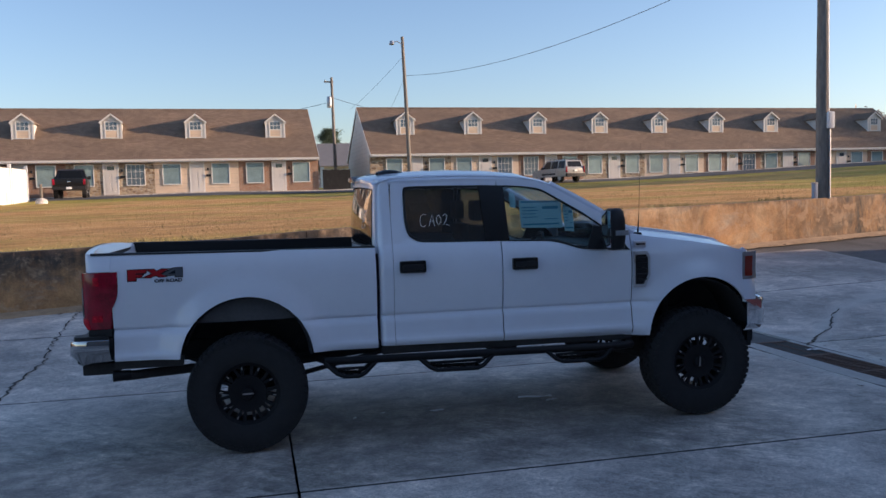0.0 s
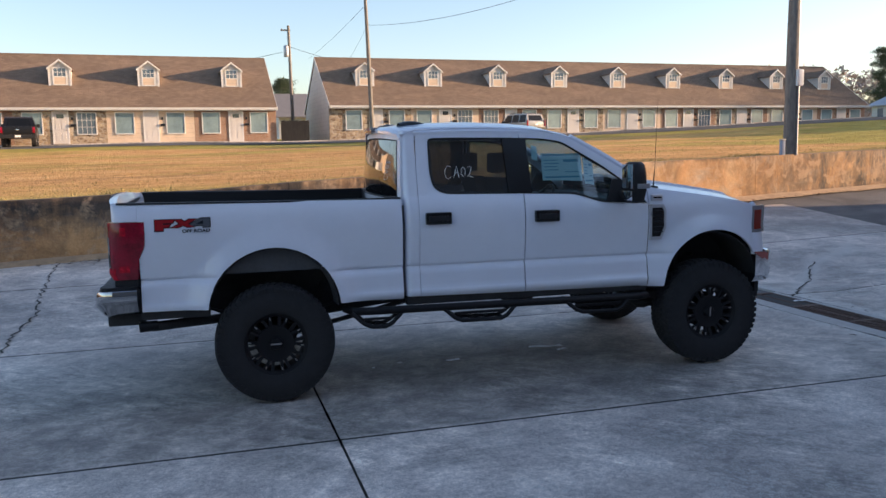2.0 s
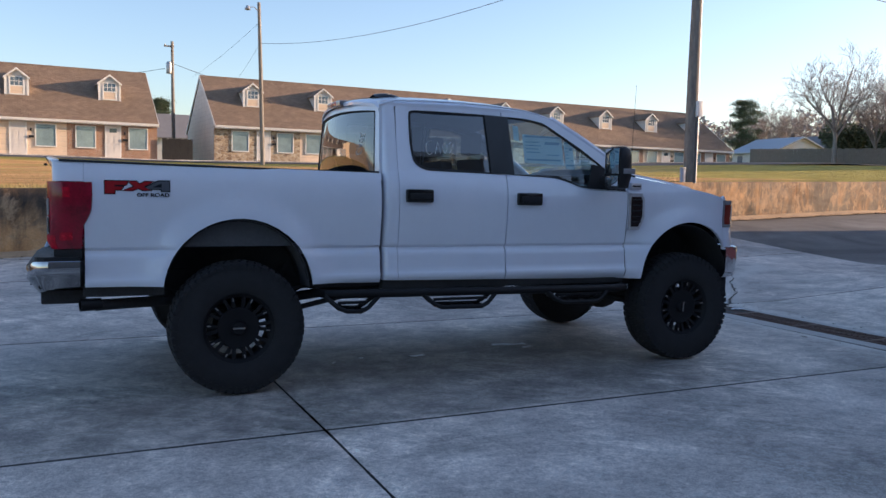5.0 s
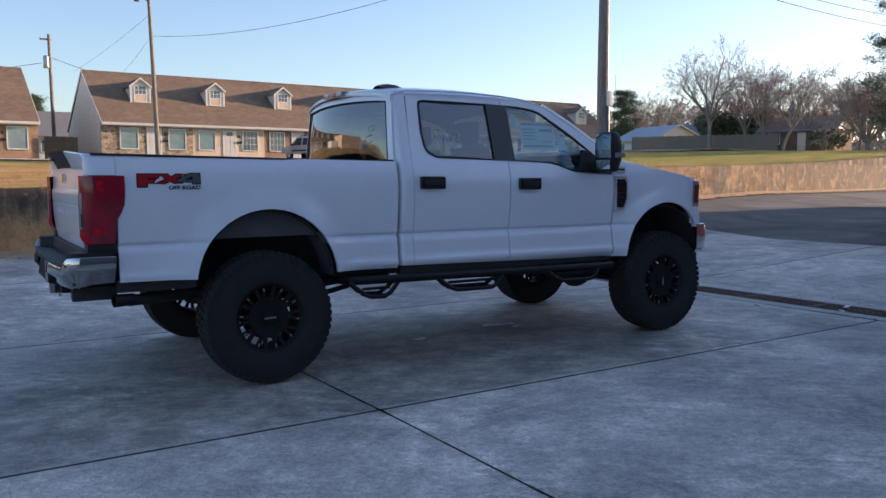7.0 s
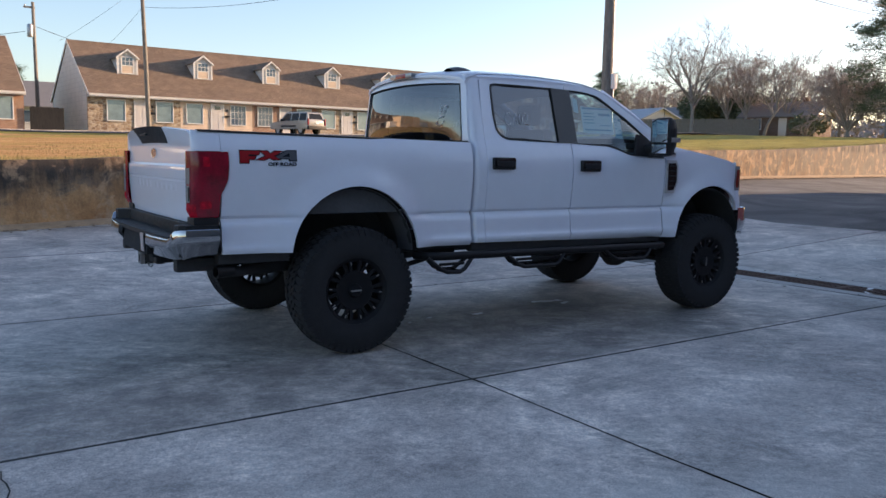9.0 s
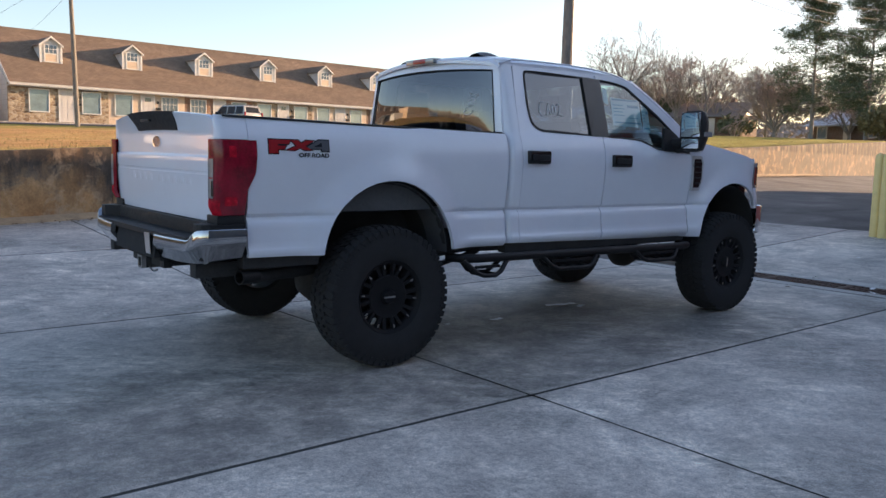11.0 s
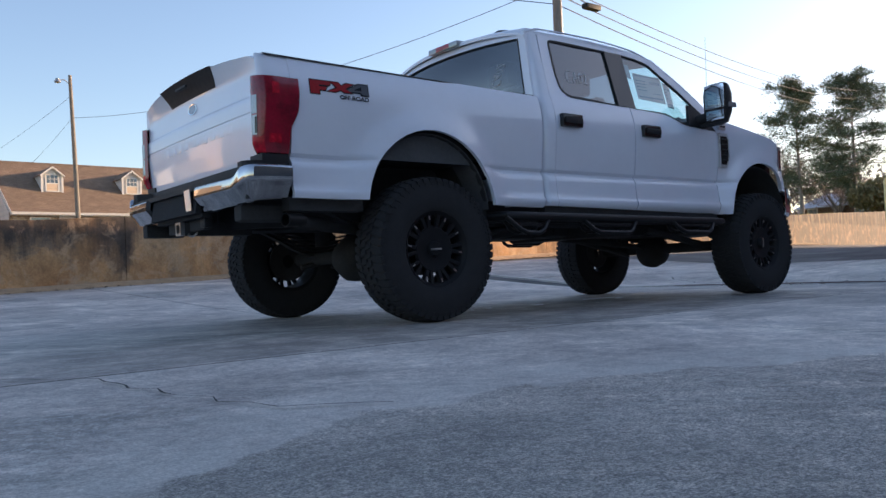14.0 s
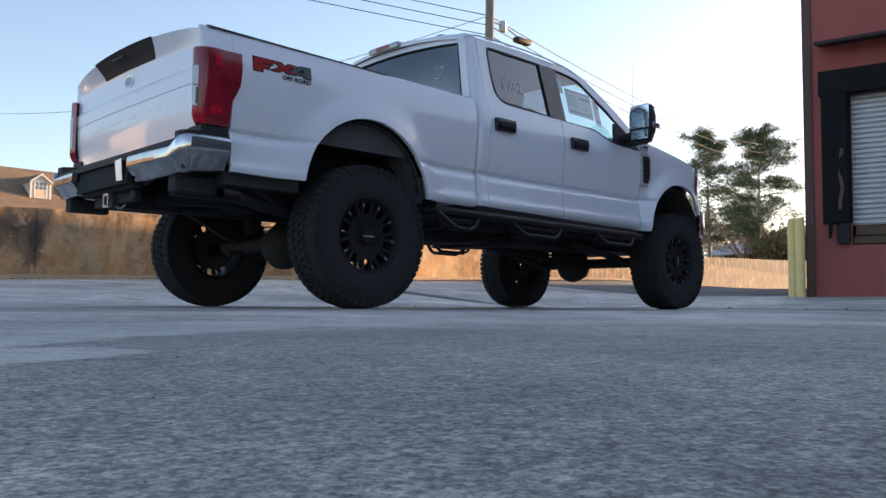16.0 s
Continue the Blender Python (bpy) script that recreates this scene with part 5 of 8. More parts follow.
for s, owner in ((0, near_bed), (1, far_bed)):
    for i, (nm, mat, poly) in enumerate(FIGURES):
        m = slab([(DX + x, DZ + z) for x, z in swell(poly, 0.0065)], 0.0035 + 0.0012 * i, 0.0015)
        dec = part("decal", m.mirror(W) if s else m, DECALBLK, owner, "red and grey sticker with a dark outline", smooth=0)
        m = slab([(DX + x, DZ + z) for x, z in poly], 0.0050 + 0.0012 * i, 0.003)
        part(nm, m.mirror(W) if s else m, mat, dec, smooth=0)
    m = slab([(DX + x, DZ + z) for x, z in ((0.312, -0.040), (0.372, -0.012), (0.372, -0.040))], 0.0088, 0.0030)
    part("decal_slot", m.mirror(W) if s else m, DECALBLK, dec, smooth=0)


def lettering(text, size, m4, mat, parent, name, label=""):
    cu = bpy.data.curves.new(name, "FONT")
    cu.body, cu.size, cu.extrude, cu.offset = text, size, 0.0006, 0.0011
    tmp = bpy.data.objects.new(name, cu)
    scene.collection.objects.link(tmp)
    bpy.context.view_layer.update()
    me = bpy.data.meshes.new_from_object(tmp.evaluated_get(bpy.context.evaluated_depsgraph_get()))
    bpy.data.objects.remove(tmp)
    me.transform(m4)
    me.materials.clear()
    me.materials.append(mat)
    ob = new(name, me)
    ob.parent = parent
    if label:
        tagged(ob, label)
    return ob


lettering("OFF ROAD", 0.036, pose(DX + 0.205, flank(-0.75, 1.47) - 0.007, DZ - 0.106, 90, 0, 0) @ Matrix.Diagonal((1.25, 1, 1, 1)), DECALBLK, near_bed, "decal_words")


def scrawl(strokes, place, parent, name, r):
    """Hand marker strokes: lists of (u, v) points drawn as thin raised lines."""
    m = Mesh()
    for st in strokes:
        m.tube([place(u, v) for u, v in st], r, 5)
    part(name, m, CHALK, parent, "white hand-written marker", smooth=0)


GLYPHS = [[(0.75, 0.95), (0.35, 1.0), (0.08, 0.75), (0.0, 0.4), (0.1, 0.05), (0.4, -0.08), (0.7, 0.1)],
          [(1.0, -0.02), (1.2, 0.5), (1.42, 0.95), (1.52, 0.5), (1.62, 0.0)], [(1.12, 0.38), (1.58, 0.42)],
          [(2.15, 0.9), (1.92, 0.7), (1.9, 0.3), (2.1, 0.08), (2.35, 0.25), (2.4, 0.65), (2.15, 0.9)],
          [(2.65, 0.8), (2.9, 1.0), (3.1, 0.8), (2.95, 0.4), (2.62, 0.05), (3.0, 0.08), (3.3, -0.02)]]
scrawl(GLYPHS, lambda u, v: (1.478 + 0.079 * u, cab_y(1.845 + 0.105 * v) + 0.007, 1.845 + 0.105 * v), rear_panes[0], "marker_writing", 0.0024)


def on_rear_glass(y, z):
    k = (z - 1.675) / 0.52
    ya = 0.165 + 0.08 * k
    return (rear_glass((y - ya) / (W - 2 * ya), k)[0] - 0.004, y, z)


scrawl(GLYPHS, lambda u, v: on_rear_glass(0.49 - 0.085 * v - 0.016 * u, 1.83 + 0.054 * u), rw, "marker_writing", 0.0024)
part("inspection_slip", Mesh().box((back_x(0.42, 1.96) + 0.008, 0.40, 1.93), (back_x(0.42, 1.96) + 0.011, 0.435, 2.0)), PAPER, rw)

# sticker sheets inside the near front glass
sheet_y = lambda z: cab_y(z) + 0.03
for nm, x0, x1, z0, z1, bars in (("window_sticker", 2.40, 2.79, 1.80, 2.045, True), ("window_sticker", 2.81, 2.90, 1.76, 2.00, True), ("hang_tag", 2.31, 2.365, 1.99, 2.12, False)):
    m = Mesh().add([(x, sheet_y(z), z) for x, z in ((x0, z0), (x1, z0 - 0.012), (x1, z1 - 0.012), (x0, z1))] + [(x, sheet_y(z) + 0.002, z) for x, z in ((x0, z0), (x1, z0 - 0.012), (x1, z1 - 0.012), (x0, z1))],
                   [(0, 1, 2, 3), (7, 6, 5, 4), (0, 4, 5, 1), (1, 5, 6, 2), (2, 6, 7, 3), (3, 7, 4, 0)])
    st = part(nm, m, PAPER, truck, "pale blue paper price sticker with printed bars", smooth=0)
    if bars:
        wdt = x1 - x0
        for a, b, c, d in ((0.04, 0.96, 0.90, 0.97), (0.06, 0.40, 0.72, 0.75), (0.06, 0.44, 0.60, 0.63), (0.06, 0.38, 0.48, 0.51), (0.06, 0.42, 0.36, 0.39), (0.55, 0.93, 0.66, 0.76), (0.58, 0.90, 0.28, 0.31), (0.06, 0.93, 0.08, 0.14)):
            za, zb = z0 + (z1 - z0) * c, z0 + (z1 - z0) * d
            b4 = [(x0 + wdt * a, za), (x0 + wdt * b, za), (x0 + wdt * b, zb), (x0 + wdt * a, zb)]
            part("printed_bar", Mesh().add([(x, sheet_y(z) - 0.002, z) for x, z in b4], [(0, 1, 2, 3)]), PAPERBLUE, st, smooth=0)

# cab interior
part("cab_floor", Mesh().box((1.14, 0.10, 0.86), (3.5, W - 0.10, 0.95)), UNDER, truck)
part("dashboard", Mesh().box((3.05, 0.14, 1.25), (3.50, W - 0.14, 1.62), 0.06), BLACKPL, truck)
wheel_ring = Mesh()
wheel_ring.tube([(2.93 + 0.08 * math.cos(a), 1.42 + 0.19 * math.sin(a), 1.52 + 0.17 * math.cos(a)) for a in steps(0, 2 * math.pi, 20)], 0.016, 6, False)
part("steering_wheel", wheel_ring, BLACKPL, truck)
for x0, h in ((2.35, 0.0), (1.45, 0.02)):
    for y0 in (0.28, 1.14):
        seat = part("seat", Mesh().box((x0 - 0.02, y0, 1.02), (x0 + 0.50, y0 + 0.56, 1.22), 0.06), SEATCLOTH, truck, "grey cloth seat")
        b = Mesh().loft([[(x0 - 0.02 - 0.16 * t - dx, y0 + 0.03 + i, 1.16 + 0.66 * t) for dx, i in ((0, 0), (0, 0.5), (0.11, 0.5), (0.11, 0))] for t in (0, 0.3, 0.7, 0.95, 1.0)])
        part("seat_back", b, SEATCLOTH, seat, smooth=50)
        part("headrest", Mesh().box((x0 - 0.31, y0 + 0.15, 1.86), (x0 - 0.20, y0 + 0.41, 2.06), 0.05), SEATCLOTH, seat)

# running boards: a tube with three dropped hoops each side
for s in (0, 1):
    m = Mesh().tube([(0.56, 0.10, 0.735), (0.62, -0.03, 0.733), (0.75, -0.05, 0.731), (3.28, -0.05, 0.706), (3.38, -0.02, 0.706), (3.42, 0.12, 0.706)], 0.034, 10)
    board = part("running_board", m.mirror(W) if s else m, SATIN, truck, "black tubular drop step")
    for xa, xb in ((0.60, 1.04), (1.40, 2.08), (2.54, 3.20)):
        z0 = 0.72
        pts = [(xa, -0.05, z0), (xa + 0.10, -0.09, 0.63), (xa + 0.16, -0.10, 0.605), (xb - 0.16, -0.10, 0.600), (xb - 0.10, -0.09, 0.625), (xb, -0.05, z0 - 0.01)]
        inn = [(x, y + 0.12 if 0 < i < 5 else y + 0.05, z + 0.012) for i, (x, y, z) in enumerate(pts)]
        m = Mesh().tube(pts, 0.019, 8).tube(inn, 0.017, 8)
        hoop = part("step_hoop", m.mirror(W) if s else m, SATIN, board)
        n = 3 if xb - xa > 0.5 else 2
        for i in range(n + 1):
            xc = xa + 0.15 + (xb - xa - 0.30) * i / n
            m = Mesh().box((xc - 0.018, -0.10, 0.600), (xc + 0.018, 0.03, 0.616), 0.004)
            part("step_rung", m.mirror(W) if s else m, SATIN, hoop)
        m = Mesh().box((xa + 0.10, -0.085, 0.655), (xb - 0.10, -0.06, 0.678), 0.006)
        part("step_brace", m.mirror(W) if s else m, SATIN, hoop)
    m = Mesh().box((1.10, 0.05, 0.74), (3.42, 0.14, 0.83), 0.02)
    part("sill_underside", m.mirror(W) if s else m, UNDER, truck)

# chassis, axles, driveline, exhaust
for s in (0, 1):
    m = Mesh().box((-1.2, 0.50, 0.72), (4.5, 0.60, 0.90), 0.015)
    part("chassis_rail", m.mirror(W) if s else m, UNDER, truck)
    m = Mesh().tube([(0.0, 0.52, 0.60), (0.0, 0.52, 0.78)], 0.06, 10)
    part("bump_stop", m.mirror(W) if s else m, UNDER, truck)
    spring = Mesh()
    for i in range(5):
        pts = [(-0.75 + 0.09 * i + (1.5 - 0.18 * i) * t, 0.42, 0.82 - 0.035 * i - 0.16 * math.sin(math.pi * t)) for t in steps(0, 1, 10)]
        spring.loft([[(x, y - 0.035, z), (x, y + 0.035, z), (x, y + 0.035, z + 0.012), (x, y - 0.035, z + 0.012)] for x, y, z in pts])
    part("leaf_spring", spring.mirror(W) if s else spring, UNDER, truck)
    for m in (Mesh().tube([(0.12, 0.46, 0.42), (0.42, 0.50, 0.92)], 0.024, 10), Mesh().tube([(3.95, 0.42, 0.46), (3.95, 0.46, 1.15)], 0.03, 10)):
        part("shock_absorber", m.mirror(W) if s else m, UNDER, truck)
    coil = Mesh().tube([(4.10 + 0.075 * math.cos(a), 0.52 + 0.075 * math.sin(a), 0.58 + 0.011 * a) for a in steps(0, 40, 100)], 0.012, 5)
    part("coil_spring", coil.mirror(W) if s else coil, UNDER, truck)
    m = Mesh().tube([(-0.15, 0.42, 0.43), (1.25, 0.56, 0.70)], 0.022, 8)
    part("traction_bar", m.mirror(W) if s else m, UNDER, truck)
    m = wheel_well(ARCH_F, 0.505, 0.035, 0.55)
    part("front_wheel_house", m.mirror(W) if s else m, UNDER, truck)
for x, off in ((0.0, W / 2), (4.06, W / 2 + 0.25)):
    part("axle", Mesh().tube([(x, 0.12, 0.50), (x, W - 0.12, 0.50)], 0.055, 12), UNDER, truck)
    part("differential", Mesh().lathe([(0.0, -0.19), (0.10, -0.17), (0.175, -0.08), (0.185, 0.0), (0.16, 0.09), (0.08, 0.16), (0.0, 0.18)], 18, (x, off, 0.48), "x"), UNDER, truck)
part("drive_shaft", Mesh().tube([(0.15, W / 2, 0.52), (1.8, W / 2, 0.70), (2.2, W / 2 + 0.05, 0.72)], 0.045, 10), UNDER, truck)
part("transmission", Mesh().box((2.0, W / 2 - 0.22, 0.62), (3.4, W / 2 + 0.22, 0.92), 0.08), UNDER, truck)
part("front_drive_shaft", Mesh().tube([(2.4, W / 2 + 0.25, 0.64), (3.95, W / 2 + 0.25, 0.52)], 0.03, 8), UNDER, truck)
part("fuel_tank", Mesh().box((0.75, 1.12, 0.62), (2.1, 1.60, 0.90), 0.05), UNDER, truck)
part("crossmember", Mesh().box((2.2, 0.5, 0.60), (2.45, W - 0.5, 0.70), 0.02), UNDER, truck)
part("engine_sump", Mesh().box((3.5, W / 2 - 0.35, 0.62), (4.45, W / 2 + 0.35, 1.25), 0.06), UNDER, truck)
part("track_bar", Mesh().tube([(4.22, 0.45, 0.78), (4.2, W - 0.4, 0.54)], 0.025, 8), UNDER, truck)
both("radius_arm", Mesh().tube([(4.05, 0.45, 0.46), (2.95, 0.53, 0.66)], 0.035, 8), UNDER, truck)
part("spare_tyre", Mesh().lathe([(0.16, -0.09), (0.36, -0.10), (0.39, -0.05), (0.39, 0.05), (0.36, 0.10), (0.16, 0.09), (0.16, -0.09)], 28, (-0.72, W / 2, 0.80), "z"), RUBBER, truck)
ex = Mesh().tube([(2.0, 0.55, 0.72), (0.6, 0.62, 0.74), (0.25, 0.62, 0.70), (-0.25, 0.50, 0.665), (-0.6, 0.34, 0.672), (-0.85, 0.20, 0.685), (-1.02, 0.10, 0.692)], 0.040, 12)
both("bed_underside", Mesh().box((-1.10, 0.06, 0.755), (-0.56, 0.16, 0.84), 0.01), UNDER, truck)
both("bumper_bracket", Mesh().box((-1.37, 0.16, 0.70), (-1.08, 0.26, 0.80), 0.015), UNDER, truck)
pipe = part("exhaust_pipe", ex, UNDER, truck, "dark side exit exhaust pipe")
part("exhaust_tip", Mesh().lathe([(0.042, 0.14), (0.045, 0.0), (0.038, 0.0), (0.036, 0.13)], 18, (0, 0, 0), "x"), SATIN, pipe, "black exhaust tip").matrix_basis = pose(-1.12, 0.075, 0.70, 0, 0, 14)

# wheels
def tyre_mesh():
    m = Mesh()
    prof = [(0.262, -0.145), (0.29, -0.165), (0.36, -0.172), (0.43, -0.168), (0.470, -0.158), (0.487, -0.138), (0.490, 0.0), (0.487, 0.138), (0.470, 0.158), (0.43, 0.168), (0.36, 0.172), (0.29, 0.165), (0.262, 0.145)]
    return m.lathe(prof, 56)


def tread_mesh():
    m = Mesh()
    n = 54
    for k in range(n):
        a = 2 * math.pi * k / n
        for y0, y1, sh in ((-0.172, -0.075, 0.0), (-0.062, 0.0, 0.5), (0.0, 0.062, 0.0), (0.075, 0.172, 0.5)):
            w = 0.046 if abs(y0 + y1) > 0.15 else 0.040
            b = a + sh * 2 * math.pi / n
            vs = []
            for r in (0.476, 0.5005):
                for da, y in ((-w, y0), (w, y0), (w, y1), (-w, y1)):
                    q = b + da * (1 if r < 0.49 else 0.85) + (0.05 if abs(y) < 0.1 else 0.0) * (y / 0.1)
                    rr = r - (0.017 if abs(y) > 0.15 else 0.0)
                    vs.append((rr * math.cos(q), y, rr * math.sin(q)))
            m.add(vs, [(3, 2, 1, 0), (4, 5, 6, 7), (0, 1, 5, 4), (1, 2, 6, 5), (2, 3, 7, 6), (3, 0, 4, 7)])
        for sgn in (-1, 1):      # side biters
            vs = []
            for r, y in ((0.435, 0.164), (0.472, 0.150), (0.472, 0.166), (0.437, 0.173)):
                for da in (-0.022, 0.022):
                    vs.append((r * math.cos(a + da), sgn * y, r * math.sin(a + da)))
            m.add(vs, [(0, 1, 3, 2), (2, 3, 5, 4), (4, 5, 7, 6), (6, 7, 1, 0), (0, 2, 4, 6), (1, 7, 5, 3)])
    return m


def rim_mesh():
    m = Mesh()
    m.lathe([(0.262, -0.150), (0.268, -0.138), (0.250, -0.128), (0.240, -0.105), (0.236, 0.0), (0.246, 0.12), (0.266, 0.142), (0.262, 0.146), (0.238, 0.126), (0.228, 0.0), (0.230, -0.10), (0.242, -0.132), (0.262, -0.150)], 44)
    return m


def spoke_mesh():
    m = Mesh()
    for d in (-0.075, 0.075):
        rings = []
        for r, y, w, t in ((0.060, -0.075, 0.020, 0.05), (0.12, -0.085, 0.014, 0.035), (0.19, -0.105, 0.012, 0.03), (0.238, -0.112, 0.014, 0.04)):
            q = d * (r / 0.12) ** 0.9
            u, v = (math.cos(q), math.sin(q)), (-math.sin(q), math.cos(q))
            rings.append([(u[0] * r + v[0] * a, yy, u[1] * r + v[1] * a) for a, yy in ((-w, y), (w, y), (w, y + t), (-w, y + t))])
        m.loft(rings)
    return m


TYRE, TREAD, RIM, SPOKE = tyre_mesh(), tread_mesh(), rim_mesh(), spoke_mesh()
for m in (TYRE, TREAD, RIM):
    m.v = [(x, y * 0.9, z) for x, y, z in m.v]
wheel_data = None
for x in (-0.042, 4.062):
    for s in (0, 1):
        flip = pose(x, W + 0.065 if s else 0.090, 0.499, 0, 0, 180 if s else 0) @ pose(0, 0, 0, 0, 23 * x + 11 * s, 0)
        if wheel_data is None:
            wh = part("wheel", RIM, WHEELBLK, truck, "gloss black split-spoke wheel")
            kids = [("tyre", part("tyre", TYRE, RUBBER, wh, "black mud-terrain tyre", smooth=30, fix=False)),
                    ("tread", tagged(part("tread", TREAD, RUBBER, wh, smooth=30, fix=False), kind="stuff")),
                    ("hub_cap", part("hub_cap", Mesh().lathe([(0.0, -0.118), (0.045, -0.115), (0.055, -0.10), (0.06, -0.07), (0.085, -0.065), (0.085, -0.02), (0.0, -0.02)], 20), WHEELBLK, wh)),
                    ("cap_bar", part("cap_bar", Mesh().box((-0.045, -0.122, -0.006), (0.045, -0.114, 0.006), 0.002), STEEL, wh)),
                    ("brake_disc", part("brake_disc", Mesh().lathe([(0.06, 0.03), (0.175, 0.03), (0.175, 0.06), (0.06, 0.06)], 30), UNDER, wh))]
            sp = part("spoke", SPOKE, WHEELBLK, wh, smooth=30)
            for k in range(10):
                o = sp if k == 0 else new("spoke", sp.data)
                o.parent = wh
                o.matrix_basis = pose(0, 0, 0, 0, 36 * k, 0)
                kids.append(("spoke", o))
            face = part("wheel_face", Mesh().lathe([(0.05, -0.085), (0.10, -0.088), (0.150, -0.098), (0.158, -0.09), (0.152, -0.06), (0.05, -0.05)], 30), WHEELBLK, wh)
            kids.append(("wheel_face", face))
            acc = part("milled_edge", Mesh().box((0.205, -0.114, -0.004), (0.232, -0.108, 0.004), 0.001), STEEL, wh, "bright milled spoke edge", smooth=0)
            for k in range(10):
                o = acc if k == 0 else new("milled_edge", acc.data)
                o.parent = wh
                o.matrix_basis = pose(0, 0, 0, 0, 36 * k + 7.5, 0)
                kids.append(("milled_edge", o))
            bolt = part("lug_nut", Mesh().lathe([(0.0, -0.085), (0.008, -0.083), (0.010, -0.06)], 6), STEEL, wh, smooth=0)
            for k in range(8):
                o = bolt if k == 0 else new("lug_nut", bolt.data)
                o.parent = wh
                o.matrix_basis = pose(0.068 * math.cos(k * math.pi / 4), 0, 0.068 * math.sin(k * math.pi / 4))
                kids.append(("lug_nut", o))
            wheel_data = (wh.data, [(n, o.data, o.matrix_basis.copy(), o.get("label", "")) for n, o in kids])
        else:
            wh = new("wheel", wheel_data[0])
            wh.parent = truck
            tagged(wh, "gloss black split-spoke wheel")
            for n, data, ml, lab in wheel_data[1]:
                o = new(n, data)
                o.parent = wh
                o.matrix_basis = ml
                tagged(o, lab, kind="stuff" if n == "tread" else "")
        wh.matrix_basis = flip

# ---------------------------------------------------------------- ground
WALL_A, WALL_TURN = Vector((12.0, 11.4, 0)), 10.27       # a point of the retaining wall's face and its direction
WU = Vector((math.cos(radians(WALL_TURN)), math.sin(radians(WALL_TURN)), 0))
WN = Vector((-WU.y, WU.x, 0))


def wall_gap(x, y):
    """How far a place lies south of the wall's face."""
    return -(Vector((x, y, 0)) - WALL_A).dot(WN)


def wall_foot(x):
    return 0.27 + 0.028 * (max(-14, min(22, x)) + 3)


def pave(x, y):
    v = wall_gap(x, y)
    k = max(0.0, min(1.0, 1 - v / 6.2))
    k = k * k * (3 - 2 * k) * 0.35 + k * 0.65
    z = wall_foot(x) * k + 0.05 * max(0, min(x, 20) - 8) * (1 - k)
    return z - 0.02 * max(0.0, min(1.0, (-1.2 - y) / 1.5))


def field(x, y):
    xx = max(-60, min(60, x))
    yy = max(5.0, min(75, y))
    z = 1.5 + 0.028 * (yy - 9) + 0.015 * xx
    z += 0.02 * max(0, xx - 25)
    z += 0.22 * max(0.0, min(1.0, (yy - 30) / 11)) * max(0.0, min(1.0, (3 - xx) / 8))
    z -= 0.11 * max(0.0, min(1.0, (5 - xx) / 6)) * max(0.0, min(1.0, (30 - yy) / 15))
    z += 0.05 * noise.noise((x * 0.12, y * 0.12, 0)) + 0.02 * noise.noise((x * 0.7, y * 0.7, 3))
    return z


axis_x = sorted(set([-400, -200, -100, -60] + steps(-40, 40, 40) + [60, 100, 200, 400]))
axis_v = sorted(set([-0.4, 0.0, 0.4, 0.8, 1.2, 2, 3, 4, 5, 6, 7, 8, 9, 10, 11, 12, 14, 16, 20, 30, 60, 120, 300]))


def low_place(u, v):
    p = WALL_A + WU * u - WN * v
    return (p.x, p.y, pave(p.x, p.y) - 0.035)


ground = tagged(Mesh().sheet(low_place, axis_x, axis_v).object("ground", ASPHALT, 60), "grey weathered asphalt yard sloping up to a retaining wall", kind="structure")
fv = [0.28, 0.6, 1, 2, 3.5, 5, 7, 9, 12, 15, 18, 22, 26, 30, 34, 38, 42, 46, 50, 55, 60, 70, 90, 130, 200, 400]


def high_place(u, v):
    p = WALL_A + WU * u + WN * v
    return (p.x, p.y, field(p.x, p.y) - (0.03 if v < 0.3 else 0))


lawn = tagged(Mesh().sheet(high_place, axis_x, fv).object("lawn", LAWN, 60), "tan winter lawn with green patches above the wall", kind="structure")

# retaining wall in cast panels
wall = tagged(new("retaining_wall"), "stained concrete retaining wall with dark streaks", kind="structure")
u = (SEEP_X - 12.0) / WU.x - 6.1 * 8
random.seed(4)
while u < 46:
    L = 6.1
    p0, p1 = WALL_A + WU * (u + 0.006), WALL_A + WU * (u + L - 0.006)
    m = Mesh()
    n = 8
    zs = [0.0, 0.2, 0.5, 0.8, 1.0, 1.04]
    rows = []
    for side in (0, 1):
        for i in range(n + 1):
            p = p0.lerp(p1, i / n)
            zb, zt = pave(p.x, p.y) - 0.25, field(p.x, p.y) + 0.03
            for k, f in enumerate((0, 0.25, 0.5, 0.75, 0.97, 1.0)):
                off = (0.012 if f == 1.0 else 0.0) + 0.006 * noise.noise((p.x * 0.8, f * 3, 1))
                q = p + WN * (off if side == 0 else 0.30 - off)
                rows.append((q.x, q.y, zb + (zt - zb) * f))
    k6 = 6
    half = (n + 1) * k6
    faces = []
    for i in range(n):
        for k in range(5):
            a = i * k6 + k
            faces.append((a, a + k6, a + k6 + 1, a + 1))
            faces.append((half + a, half + a + 1, half + a + k6 + 1, half + a + k6))
        faces.append((i * k6 + 5, (i + 1) * k6 + 5, half + (i + 1) * k6 + 5, half + i * k6 + 5))
    for i in (0, n):
        for k in range(5):
            a = i * k6 + k
            faces.append((a, a + 1, half + a + 1, half + a))
    base = p0.lerp(p1, 0.5)
    zbase = pave(base.x, base.y)
    m.add([(x, y, z - zbase) for x, y, z in rows], faces)
    ob = part("wall_panel", m, WALLCON, wall, smooth=50)
    ob.location = (0, 0, zbase)
    u += L
